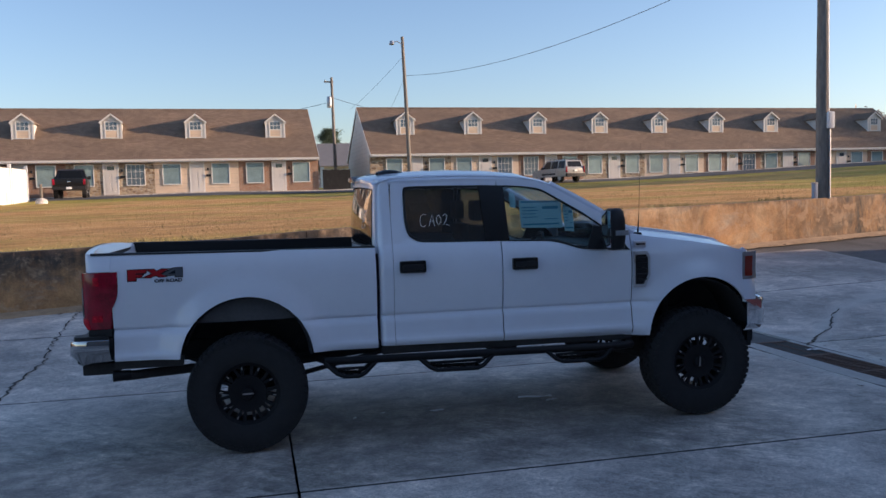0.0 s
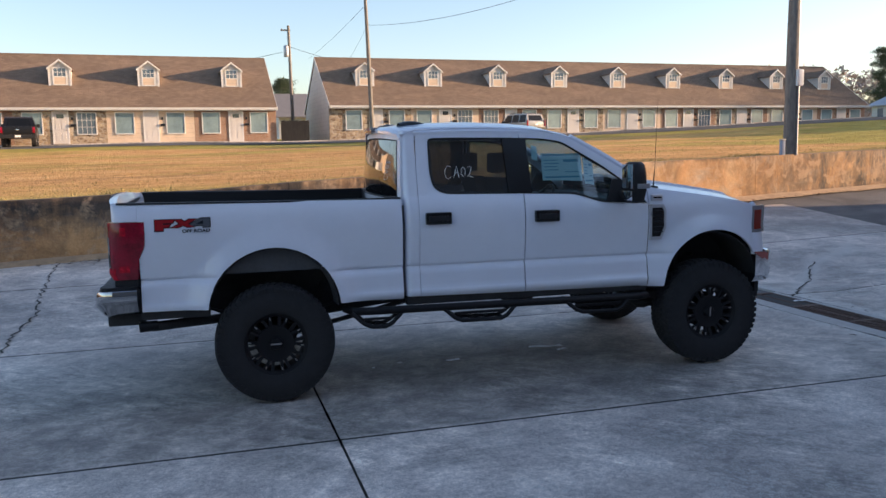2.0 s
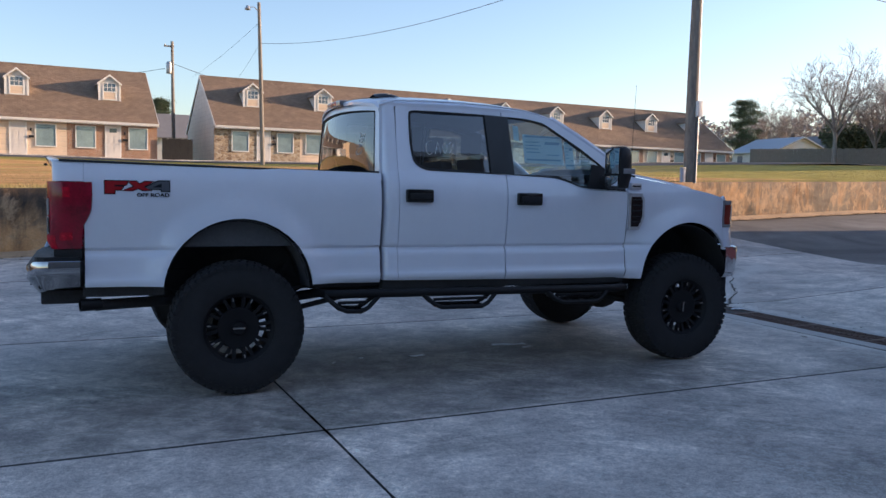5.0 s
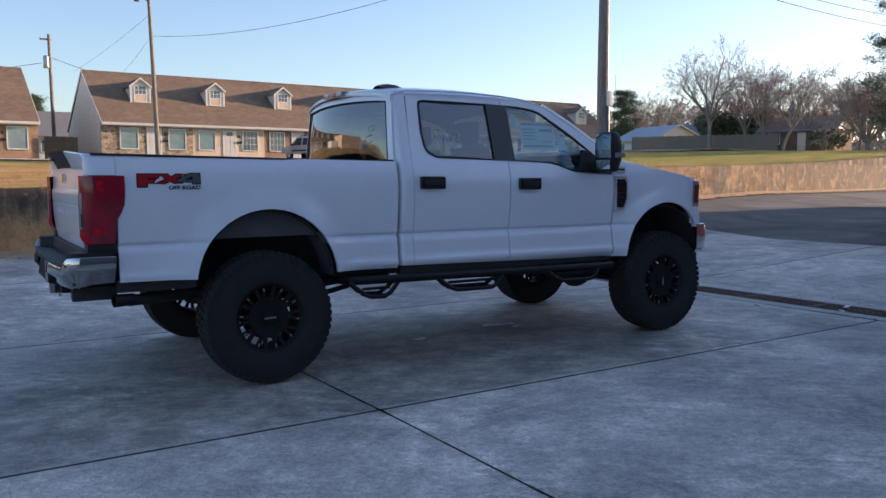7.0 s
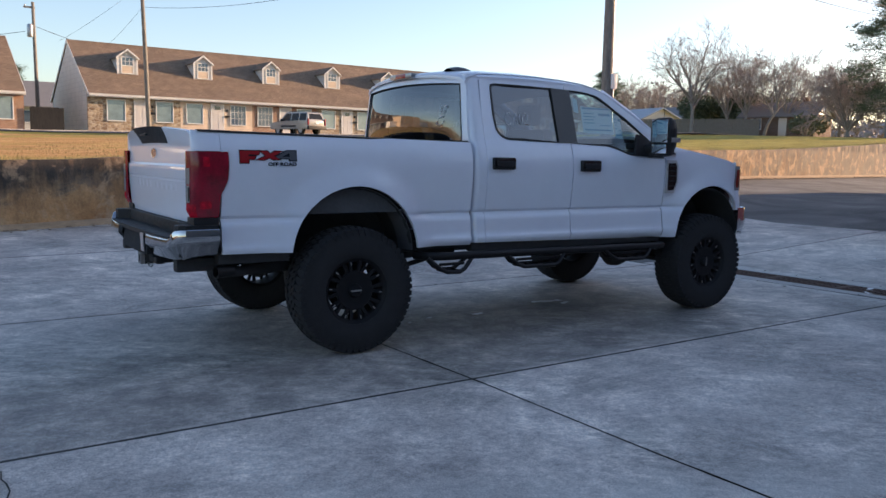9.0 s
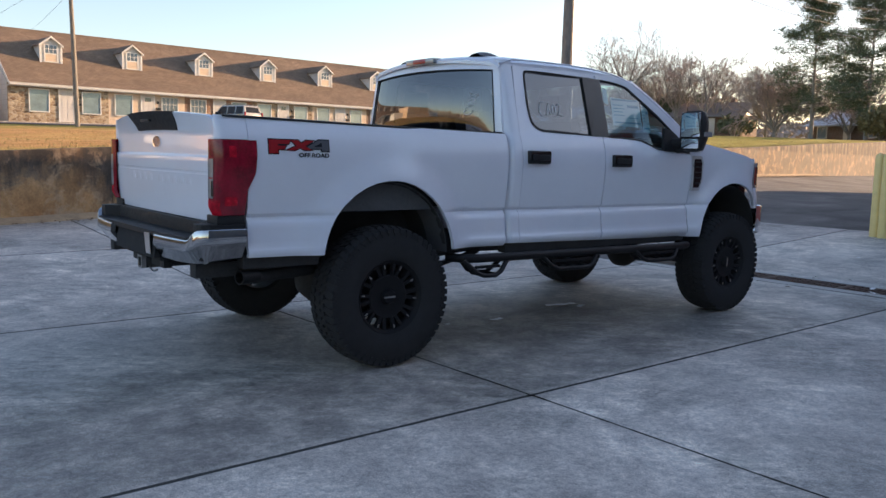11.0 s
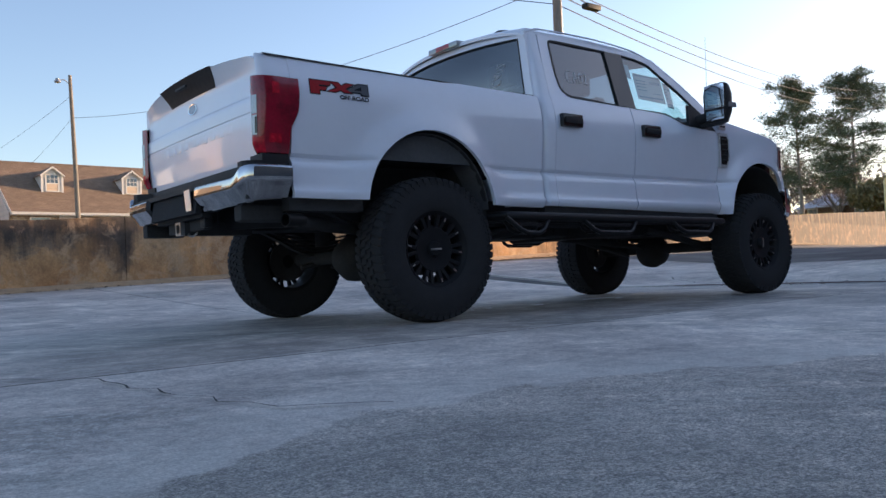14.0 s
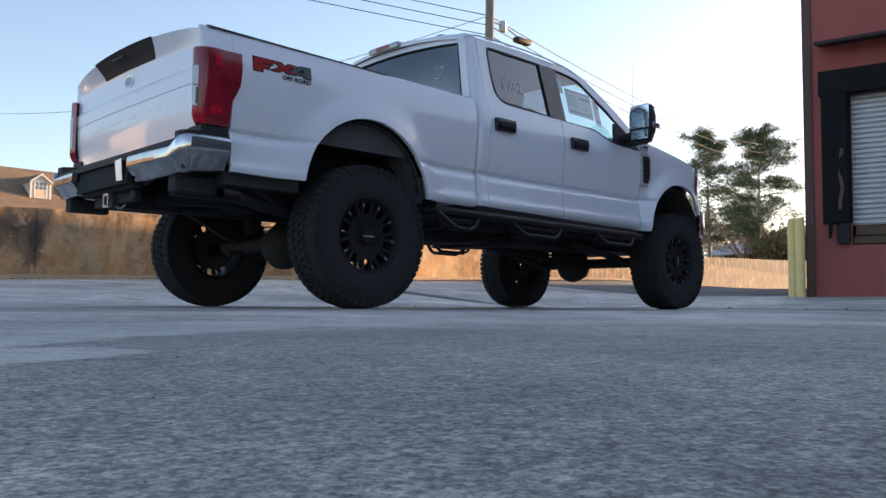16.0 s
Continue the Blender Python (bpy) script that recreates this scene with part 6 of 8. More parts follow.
part("joint_filler", Mesh().loft([[(p.x, p.y, pave(p.x, p.y) - 0.2), ((p + WN * 0.2).x, (p + WN * 0.2).y, pave(p.x, p.y) - 0.2), ((p + WN * 0.2).x, (p + WN * 0.2).y, field(p.x, p.y) - 0.05), (p.x, p.y, field(p.x, p.y) - 0.05)]
                                  for p in [WALL_A + WU * uu + WN * 0.05 for uu in steps(-62, 46, 40)]]), DIRT, wall)


# concrete slabs with open joints
SLAB_O, SLAB_T = Vector((0.335, -1.09, 0)), 2.0
SU = Vector((math.cos(radians(SLAB_T)), math.sin(radians(SLAB_T)), 0))
SV = Vector((-SU.y, SU.x, 0))


def slab_xy(a, b):
    p = SLAB_O + SU * a + SV * b
    return p.x, p.y


def slab_mesh(a0, a1, b0, b1):
    ga, gb = 0.006, 0.0125
    a0, a1, b0, b1 = a0 + ga, a1 - ga, b0 + gb, b1 - gb
    near = a0 > -13 and b0 > -5 and b1 < 8
    step = 0.13 if near else 0.7
    na, nb = max(2, int((a1 - a0) / step)), max(2, int((b1 - b0) / step))
    m = Mesh()

    def top(a, b):
        edge = min(a - a0, a1 - a, b - b0, b1 - b)
        rag = 0.0045 * noise.noise((a * 5.1, b * 5.1, 2)) + 0.004 * noise.noise((a * 17, b * 17, 8)) if near else 0.0
        da = rag * ((a - a0 < 0.003) - (a1 - a < 0.003)) + abs(rag) * 0.4 * ((a - a0 < 0.003) - (a1 - a < 0.003))
        db = rag * ((b - b0 < 0.003) - (b1 - b < 0.003)) + abs(rag) * 0.4 * ((b - b0 < 0.003) - (b1 - b < 0.003))
        x, y = slab_xy(a + da, b + db)
        return (x, y, pave(x, y) - (0.003 if edge < 0.003 else 0))
    As = sorted(set([a0, a0 + 0.012] + steps(a0 + 0.012, a1 - 0.012, na) + [a1 - 0.012, a1]))
    Bs = sorted(set([b0, b0 + 0.012] + steps(b0 + 0.012, b1 - 0.012, nb) + [b1 - 0.012, b1]))
    m.sheet(top, As, Bs)
    rim = [(a, b0) for a in As] + [(a1, b) for b in Bs[1:]] + [(a, b1) for a in reversed(As[:-1])] + [(a0, b) for b in reversed(Bs[1:-1])]
    up = [top(a, b) for a, b in rim]
    dn = [(x, y, z - 0.05) for x, y, z in up]
    k = len(up)
    m.add(up + dn, [(i, k + i, k + (i + 1) % k, (i + 1) % k) for i in range(k)])
    return m


pavement = tagged(new("pavement"), "worn grey concrete slabs with dark joints and stains", kind="structure")
cols = [(-36.6 + 6.1 * i, -30.5 + 6.1 * i) for i in range(7)] + [(6.92, 12.7)]
slabs = [(a0, a1, 3.65 * j, 3.65 * (j + 1)) for a0, a1 in cols for j in range(-5, 3)]
slab_list = []
for a0, a1, b0, b1 in slabs:
    slab_list.append((a0, a1 if abs(a1 - 6.1) > 0.01 else 6.08, b0, b1))

# dark crumbly filling in the joints
random.seed(31)
for horizontal in (True, False):
    lines = [3.65 * j for j in range(-5, 4)] if horizontal else sorted({a for c0 in cols for a in c0 if a not in (6.92, 12.7)})
    for c in lines:
        rows = []
        lo, hi = (-36.6, 12.7) if horizontal else (-18.25, 10.95)
        n = int((hi - lo) / 0.12)
        for i in range(n + 1):
            q = lo + (hi - lo) * i / n
            w0, w1 = 0.022 + random.uniform(0, 0.004), 0.022 + random.uniform(0, 0.004)
            pr = [slab_xy(q, c - w0), slab_xy(q, c + w1)] if horizontal else [slab_xy(c - w0, q), slab_xy(c + w1, q)]
            rows.append([(x, y, pave(x, y) - 0.0022) for x, y in pr])
        part("joint_filling", Mesh().loft(rows, False, False), DIRT, pavement, smooth=0)

# trench drain across the yard
drain = tagged(new("trench_drain"), "long trench drain with rusted bar grating", kind="structure")
for a0, a1 in ((6.105, 6.31), (6.79, 6.895)):
    m = Mesh()
    rows = []
    wear = random.Random(int(a0 * 100))
    wide = 0.0
    for b in steps(-14, 3.85, 210):
        wide = max(-0.02, min(0.05, wide + wear.uniform(-0.02, 0.02)))
        x0, y0 = slab_xy(a0 - wide * (a0 < 6.5), b)
        x1, y1 = slab_xy(a1 + wide * (a0 > 6.5), b)
        rows.append([(x0, y0, pave(x0, y0) - 0.05), (x1, y1, pave(x1, y1) - 0.05), (x1, y1, pave(x1, y1) + 0.004), (x0, y0, pave(x0, y0) + 0.004)])
    part("drain_kerb", m.loft(rows), MORTAR, drain, smooth=0)
m = Mesh()
rows = []
for b in steps(-14, 3.85, 18):
    x0, y0 = slab_xy(6.31, b)
    x1, y1 = slab_xy(6.79, b)
    rows.append([(x0, y0, pave(x0, y0) - 0.012), (x1, y1, pave(x1, y1) - 0.012)])
for r in rows:
    for i in (0, 1):
        r[i] = (r[i][0], r[i][1], r[i][2] - 0.22)
part("drain_channel", m.loft(rows, False, False), DIRT, drain)
bar_data = Mesh().box((0, -0.011, -0.030), (0.46, 0.011, 0.0), 0.002)
bar_ob = bar_data.object("grate_bar", GRATE, 0)
bar_data = bar_ob.data
bpy.data.objects.remove(bar_ob)
for i in range(150):
    b = 2.95 - i * 0.072
    x, y = slab_xy(6.32, b)
    o = new("grate_bar", bar_data)
    o.parent = drain
    o.matrix_basis = pose(x, y, pave(x, y) + 0.001, 0, 0, SLAB_T)
for i in range(19):
    b = 3.83 - i * 0.952
    x, y = slab_xy(6.312, b)
    part("grate_frame_bar", Mesh().box((0, -0.03, -0.03), (0.476, 0.03, 0.004), 0.004), GRATE, drain).matrix_basis = pose(x, y, pave(x, y) + 0.002, 0, 0, SLAB_T)
x, y = slab_xy(6.315, 3.37)
cover = Mesh().shell(lambda a, b: (a, b, -0.006 + 0.012 * noise.noise((a * 5, b * 5, 3))), steps(0, 0.47, 9), steps(-0.42, 0.46, 11), (0, 0, -0.03))
part("silted_cover", cover, DIRT, drain, "drain end choked with dark silt").matrix_basis = pose(x, y, pave(x, y) + 0.002, 0, 0, SLAB_T)
for a in (6.33, 6.55, 6.77):
    rows = []
    for b in steps(-14, 3.84, 18):
        x, y = slab_xy(a, b)
        rows.append((x, y, pave(x, y) - 0.006))
    part("grate_rail", Mesh().tube(rows, 0.013, 4), GRATE, drain)
m = Mesh()
for i in range(150, 236):
    b = 2.95 - i * 0.072
    x, y = slab_xy(6.32, b)
    z = pave(x, y)
    m.box((x, y - 0.011, z - 0.030), (x + 0.46, y + 0.011, z + 0.001))
tagged(part("far_grating", m, GRATE, drain, smooth=0, fix=False), kind="stuff")
for a in (6.085, 6.91):
    rows = []
    for b in steps(-14, 3.86, 150):
        x0, y0 = slab_xy(a - 0.03 - random.uniform(0, 0.012), b)
        x1, y1 = slab_xy(a + 0.03 + random.uniform(0, 0.012), b)
        rows.append([(x0, y0, pave(x0, y0) - 0.003), (x1, y1, pave(x1, y1) - 0.003)])
    part("seam_filling", Mesh().loft(rows, False, False), DIRT, drain, smooth=0)
# crumbled, paler concrete along the drain
random.seed(14)
for i in range(70):
    side = random.choice((-1, 1))
    a = (6.07 if side < 0 else 6.93) + side * abs(random.gauss(0, 0.10))
    x, y = slab_xy(a, random.uniform(-4, 3.6))
    s = random.uniform(0.008, 0.03)
    o = part("concrete_chip", Mesh().add([(random.gauss(0, s), random.gauss(0, s), random.uniform(0, s)) for _ in range(6)], [(0, 1, 2), (0, 2, 3), (0, 3, 4), (0, 4, 1), (5, 2, 1), (5, 3, 2), (5, 4, 3), (5, 1, 4)]), CONCRETE, drain, smooth=0)
    o.matrix_basis = pose(x, y, pave(x, y) + 0.002)

# cracks: thin sunken lines with crumbled edges
random.seed(11)


def crack(pts, w, label):
    m = Mesh()
    dense = []
    for (x0, y0), (x1, y1) in zip(pts, pts[1:]):
        n = max(2, int(math.hypot(x1 - x0, y1 - y0) / 0.09))
        for i in range(n):
            t = i / n
            dense.append((x0 + (x1 - x0) * t + random.uniform(-0.035, 0.035), y0 + (y1 - y0) * t + random.uniform(-0.02, 0.02)))
    dense.append(pts[-1])
    rings = []
    for i, (x, y) in enumerate(dense):
        a, b = dense[max(0, i - 1)], dense[min(len(dense) - 1, i + 1)]
        d = Vector((b[0] - a[0], b[1] - a[1])).normalized()
        ww = w * random.uniform(0.35, 1.3)
        z = pave(x, y)
        rings.append([(x - d.y * ww, y + d.x * ww, z + 0.008), (x + d.y * ww, y - d.x * ww, z + 0.008)])
    m.loft(rings, False, False)
    return tagged(part("pavement_crack", m, DIRT, pavement, smooth=0), label)


crack([(-3.28, 8.3), (-3.18, 7.0), (-3.03, 5.6), (-2.83, 4.4), (-2.88, 3.3), (-2.8, 2.6)], 0.013, "dark jagged crack in the concrete")
crack([(9.25, 4.92), (8.75, 4.42), (8.2, 3.70), (7.6, 3.18), (7.05, 2.62)], 0.016, "dark jagged crack running to the drain")
crack([(-2.9, -1.0), (-2.65, -1.35), (-2.58, -1.9), (-2.45, -2.4), (-2.2, -2.6)], 0.004, "thin crack in the concrete")

# litter under the truck and on the drain
random.seed(5)
for x, y, sx, sy, t in ((1.71, 0.80, 0.14, 0.05, 10), (2.78, 1.02, 0.34, 0.08, -8), (2.90, 0.86, 0.11, 0.05, 25), (1.18, 0.85, 0.04, 0.02, 0), (0.90, 0.74, 0.03, 0.02, 40), (6.92, -0.2, 0.16, 0.07, 20), (6.6, -0.35, 0.10, 0.05, 60), (6.9, 2.3, 0.16, 0.06, -12), (9.5, 1.2, 0.06, 0.03, 10)):
    m = Mesh().shell(lambda a, b: (a * sx / 2 * (1 + 0.25 * noise.noise((b * 1.7, x, 4))), b * sy / 2 * (0.75 + 0.9 * noise.noise((a * 1.6 + x, y, 2))) + sy * 0.5 * noise.noise((a * 1.3, x, 7)), 0.014 + 0.012 * noise.noise((a * 2 + x, b * 2, 1))), steps(-1, 1, 8), steps(-1, 1, 3), (0, 0, 0.003))
    o = tagged(m.object("paper_scrap", SCRAP, 60), "crumpled white paper scrap on the concrete", "litter", "litter on the pavement")
    o.matrix_world = pose(x, y, pave(x, y) + 0.002, 0, 0, t)

# pale sand washed along the foot of the wall
random.seed(17)
rows = []
for uu in steps(-30, 24, 270):
    wide = 0.34 + 0.16 * noise.noise((uu * 0.5, 3, 0)) + 0.08 * noise.noise((uu * 2.3, 5, 0))
    row = []
    for f, lift in ((-0.02, 0.07), (0.3, 0.045), (0.7, 0.022), (1.0, -0.01)):
        p = WALL_A + WU * uu - WN * (wide * f)
        row.append((p.x, p.y, pave(p.x, p.y) + lift))
    rows.append(row)
tagged(Mesh().loft(rows, False, False).object("sand_drift", SAND, 60), "pale tan sand washed along the wall foot", kind="structure")

# leaf litter along the foot of the wall
m = Mesh()
for i in range(2600):
    uu = random.uniform(-16, 24)
    vv = abs(random.gauss(0, 0.22)) + 0.03
    p = WALL_A + WU * uu - WN * vv
    s, a = random.uniform(0.015, 0.045), random.uniform(0, 6.28)
    z = pave(p.x, p.y) + 0.004
    dx, dy = math.cos(a) * s, math.sin(a) * s
    m.add([(p.x - dx, p.y - dy, z), (p.x + dy * 0.6, p.y - dx * 0.6, z + random.uniform(0, 0.02)), (p.x + dx, p.y + dy, z + 0.003), (p.x - dy * 0.6, p.y + dx * 0.6, z + random.uniform(0, 0.015))], [(0, 1, 2, 3)])
tagged(m.object("leaf_litter", DEADLEAF, 0, fix=False), "brown dead leaves along the wall foot", "leaves", kind="stuff")

# dry grass fringe on the wall's edge and tufts over the lawn
m = Mesh()
random.seed(8)
for i in range(26000):
    if i < 13000:
        uu, vv = random.uniform(-26, 30), 0.28 + abs(random.gauss(0, 0.25))
        h = random.uniform(0.02, 0.09) * (1.5 if noise.noise((uu * 0.6, 0, 0)) > 0.1 else 0.8)
    else:
        uu, vv = random.uniform(-26, 30), 0.4 + 14 * random.random() ** 1.7
        h = random.uniform(0.02, 0.07)
    p = WALL_A + WU * uu + WN * vv
    a, w = random.uniform(0, 6.28), random.uniform(0.004, 0.010)
    z = field(p.x, p.y) - 0.01
    lx, ly = random.gauss(0, 0.4) * h, random.gauss(0, 0.4) * h
    m.add([(p.x - math.cos(a) * w, p.y - math.sin(a) * w, z), (p.x + math.cos(a) * w, p.y + math.sin(a) * w, z), (p.x + lx, p.y + ly, z + h)], [(0, 1, 2)])
tagged(m.object("dry_grass", STRAW, 0, fix=False), "dry straw-coloured grass blades on the lawn edge", "grass", kind="stuff")

# loose grit and standing grains where the slab has scaled
random.seed(58)
m = Mesh()
for i in range(42000):
    near = i % 3
    R, an = (1.1, 2.2, 3.6)[near] * random.random() ** (0.6, 0.55, 0.5)[near], random.uniform(0, 2 * math.pi)
    x, y = -3.35 + R * math.cos(an), -4.15 + R * math.sin(an)
    edge = -y - 2.68 + 0.64 * min(0.0, x + 2.45)
    if edge < 0.08 + random.random() * 0.25 or x > -0.9 or ((x + 3.38) / 0.3) ** 2 + ((y + 3.365) / 0.17) ** 2 < 1:
        continue
    r = random.uniform(0.0008, 0.0020) * (0.8, 1.4, 2.0)[near]
    z, a0 = pave(x, y) - 0.0006, random.uniform(0, 6.28)
    ring = [(x + r * random.uniform(0.7, 1.3) * math.cos(a0 + 1.5708 * k), y + r * random.uniform(0.7, 1.3) * math.sin(a0 + 1.5708 * k), z) for k in range(4)]
    m.add(ring + [(x + random.gauss(0, r * 0.3), y + random.gauss(0, r * 0.3), z + r * random.uniform(0.4, 0.7))], [(0, 1, 4), (1, 2, 4), (2, 3, 4), (3, 0, 4)])
tagged(m.object("concrete_grit", GRIT, 0, fix=False), "grey grit standing out of the scaled concrete", "grit", kind="stuff")

# ---------------------------------------------------------------- red dock building
BC, BT = Vector((12.42, 2.0, 0)), 10.27
bld = thing("loading_dock_building", (BC.x, BC.y, 0), "faded red block warehouse with black dock doors", "building", turn=BT)
# local x runs away behind the front face, local y north; the face is x = 0 and runs to -y
H = 6.95
DOORS = [(-0.78, -3.3), (-6.6, -9.1), (-12.4, -14.9)]
m = Mesh()
y_prev = 0.0
for y1, y0 in DOORS:
    m.box((0, y1, -0.4), (0.25, y_prev, H))
    m.box((0, y0, -0.4), (0.25, y1, 1.2)).box((0, y0, 4.1), (0.25, y1, H))
    y_prev = y0
m.box((0, -60, -0.4), (0.25, y_prev, H))
m.box((0.25, -0.25, -0.4), (24, 0.0, H)).box((0.25, -60, -0.4), (24, -59.75, H)).box((23.75, -59.75, -0.4), (24, -0.25, H))
part("wall", m, REDWALL, bld, "faded red painted wall", smooth=0, fix=False)
part("roof", Mesh().box((0.0, -60, H), (24, 0, H + 0.18)), GALV, bld)
part("corner_flashing", Mesh().box((-0.035, -0.13, 0.05), (-0.003, 0.03, H), 0.006).box((-0.035, 0.003, 0.05), (0.1, 0.03, H), 0.006), plain("dull brown metal", (0.115, 0.07, 0.065), 0.7, 0.0, 0.2, 3, spec=0.2), bld, "dull grey-brown corner flashing")
for y1, y0 in DOORS:
    dd = part("dock_door", Mesh().box((0.12, y0 + 0.003, 1.58), (0.16, y1 - 0.003, 4.09)), SHUTTER, bld, "grey ribbed roller door")
    n = 26
    sl = Mesh().prism([(0, 0), (-0.022, 0.02), (-0.022, 0.07), (0, 0.094)], "y", y0 + 0.01, y1 - 0.01)
    first = None
    for i in range(n):
        if first is None:
            first = part("door_slat", sl, SHUTTER, dd, smooth=0)
            o = first
        else:
            o = new("door_slat", first.data)
            o.parent = dd
        o.location = (0.12, 0, 1.59 + i * 0.0955)
    for ya, yb in ((y1 - 0.02, y1 + 0.50), (y0 - 0.50, y0 + 0.02)):
        pad = Mesh().loft([[(-0.0, ya, z), (-0.24 - 0.02 * math.sin(z * 3), ya + 0.04, z), (-0.25 - 0.015 * math.sin(z * 5), yb - 0.05, z), (0.0, yb, z)] for z in steps(1.62, 4.5, 12)])
        part("dock_seal_side", pad, SEAL, bld, "worn black dock seal pad", smooth=50)
    part("dock_seal_head", Mesh().box((-0.26, y0 - 0.5, 4.05), (0.0, y1 + 0.5, 4.52), 0.04), SEAL, bld, "worn black dock seal pad")
    part("canopy", Mesh().prism([(0, 5.18), (-0.55, 5.02), (-0.55, 4.96), (0, 5.06)], "y", y0 - 0.7, y1 + 0.5), BLACKPL, bld, "black metal rain hood", smooth=0)
    part("dock_leveller", Mesh().box((0.02, y0 + 0.3, 1.22), (0.6, y1 - 0.02, 1.36), 0.01).box((0.03, y0 + 0.35, 1.38), (0.5, y1 - 0.06, 1.56)), RUST, bld, "rusty dock leveller in its pit")
    for yb in (y1 + 0.02, y0 - 0.24):
        part("dock_bumper", Mesh().box((-0.16, yb, 1.22), (0.0, yb + 0.22, 1.62), 0.02), RUBBER, bld, "black rubber dock bumper")
    scrap = Mesh().sheet(lambda a, b: (-0.255 - 0.01 * a, y1 + 0.1 + 0.14 * a + 0.03 * math.sin(b * 9), 1.75 + b), steps(0, 0.45, 2), [0.1, 0.3, 0.5, 0.75, 1.1, 1.25])
    part("seal_tear", scrap, RUST, bld, "torn orange seal backing", smooth=0)
    strip = Mesh().loft([[(-0.255, y1 + 0.30 + 0.02 * math.sin(z * 7), z), (-0.262, y1 + 0.36, z), (-0.24, y1 + 0.36, z)] for z in steps(1.32, 1.7, 5)])
    part("hanging_strip", strip, SEAL, bld)
random.seed(2)
for i, (x, y) in enumerate(((12.02, 2.13), (11.93, 1.95))):
    b = tagged(new("bollard"), "yellow painted steel pipe bollard beside the dock wall", "bollard", "bollards")
    z = pave(x, y)
    b.location = (x, y, z - 0.03)
    part("post", Mesh().lathe([(0.085, 0.0), (0.085, 1.48), (0.07, 1.53), (0.03, 1.552), (0.0, 1.556)], 20, axis="z"), YELLOW, b)
    part("base_collar", Mesh().lathe([(0.13, 0.0), (0.125, 0.04), (0.085, 0.05)], 20, axis="z"), CONCRETE, b)

# unseen wall assumed to the south; it blocks sky and darkens reflections
wall_south = tagged(new("wall_south"), "plain dark grey block wall, unseen, south of the yard", kind="structure")
part("wall_face", Mesh().box((-6.0, -12.0, -0.4), (8.5, -11.7, 8.2)), GREYBLOCK, wall_south, smooth=0)
part("wall_cap", Mesh().box((-6.04, -12.04, 8.2), (8.54, -11.66, 8.35), 0.02), GALV, wall_south)

# ---------------------------------------------------------------- motel blocks


def window_unit(parent, xc, z0, w, h, y=0.0, dark=False, cols=1):
    fr = Mesh()
    t, d = 0.07, 0.06
    fr.box((xc - w / 2 - t, y - d, z0 - t), (xc - w / 2, y + 0.02, z0 + h + t)).box((xc + w / 2, y - d, z0 - t), (xc + w / 2 + t, y + 0.02, z0 + h + t))
    fr.box((xc - w / 2, y - d, z0 + h), (xc + w / 2, y + 0.02, z0 + h + t)).box((xc - w / 2, y - d - 0.03, z0 - t), (xc + w / 2, y + 0.02, z0))
    win = part("window", fr, TRIMWHITE, parent, "white framed window", smooth=0)
    part("pane", Mesh().box((xc - w / 2, y - 0.028, z0), (xc + w / 2, y - 0.008, z0 + h)), DORMERPANE if dark else PANE, win, smooth=0)
    if cols > 1:
        for i in range(1, cols):
            x = xc - w / 2 + w * i / cols
            part("muntin", Mesh().box((x - 0.012, y - 0.04, z0), (x + 0.012, y - 0.029, z0 + h)), TRIMWHITE, win, smooth=0)
        for f in (0.33, 0.66):
            part("muntin", Mesh().box((xc - w / 2, y - 0.041, z0 + h * f - 0.012), (xc + w / 2, y - 0.030, z0 + h * f + 0.012)), TRIMWHITE, win, smooth=0)
    return win


MOTEL_SIZE = 0.865


def nearer(x, y, z):
    """Pulls a place of the first plan towards the yard, by the motel's scale."""
    return (-1.6 + MOTEL_SIZE * (x + 1.6), -5.8 + MOTEL_SIZE * (y + 5.8), 1.7 + MOTEL_SIZE * (z - 1.7))


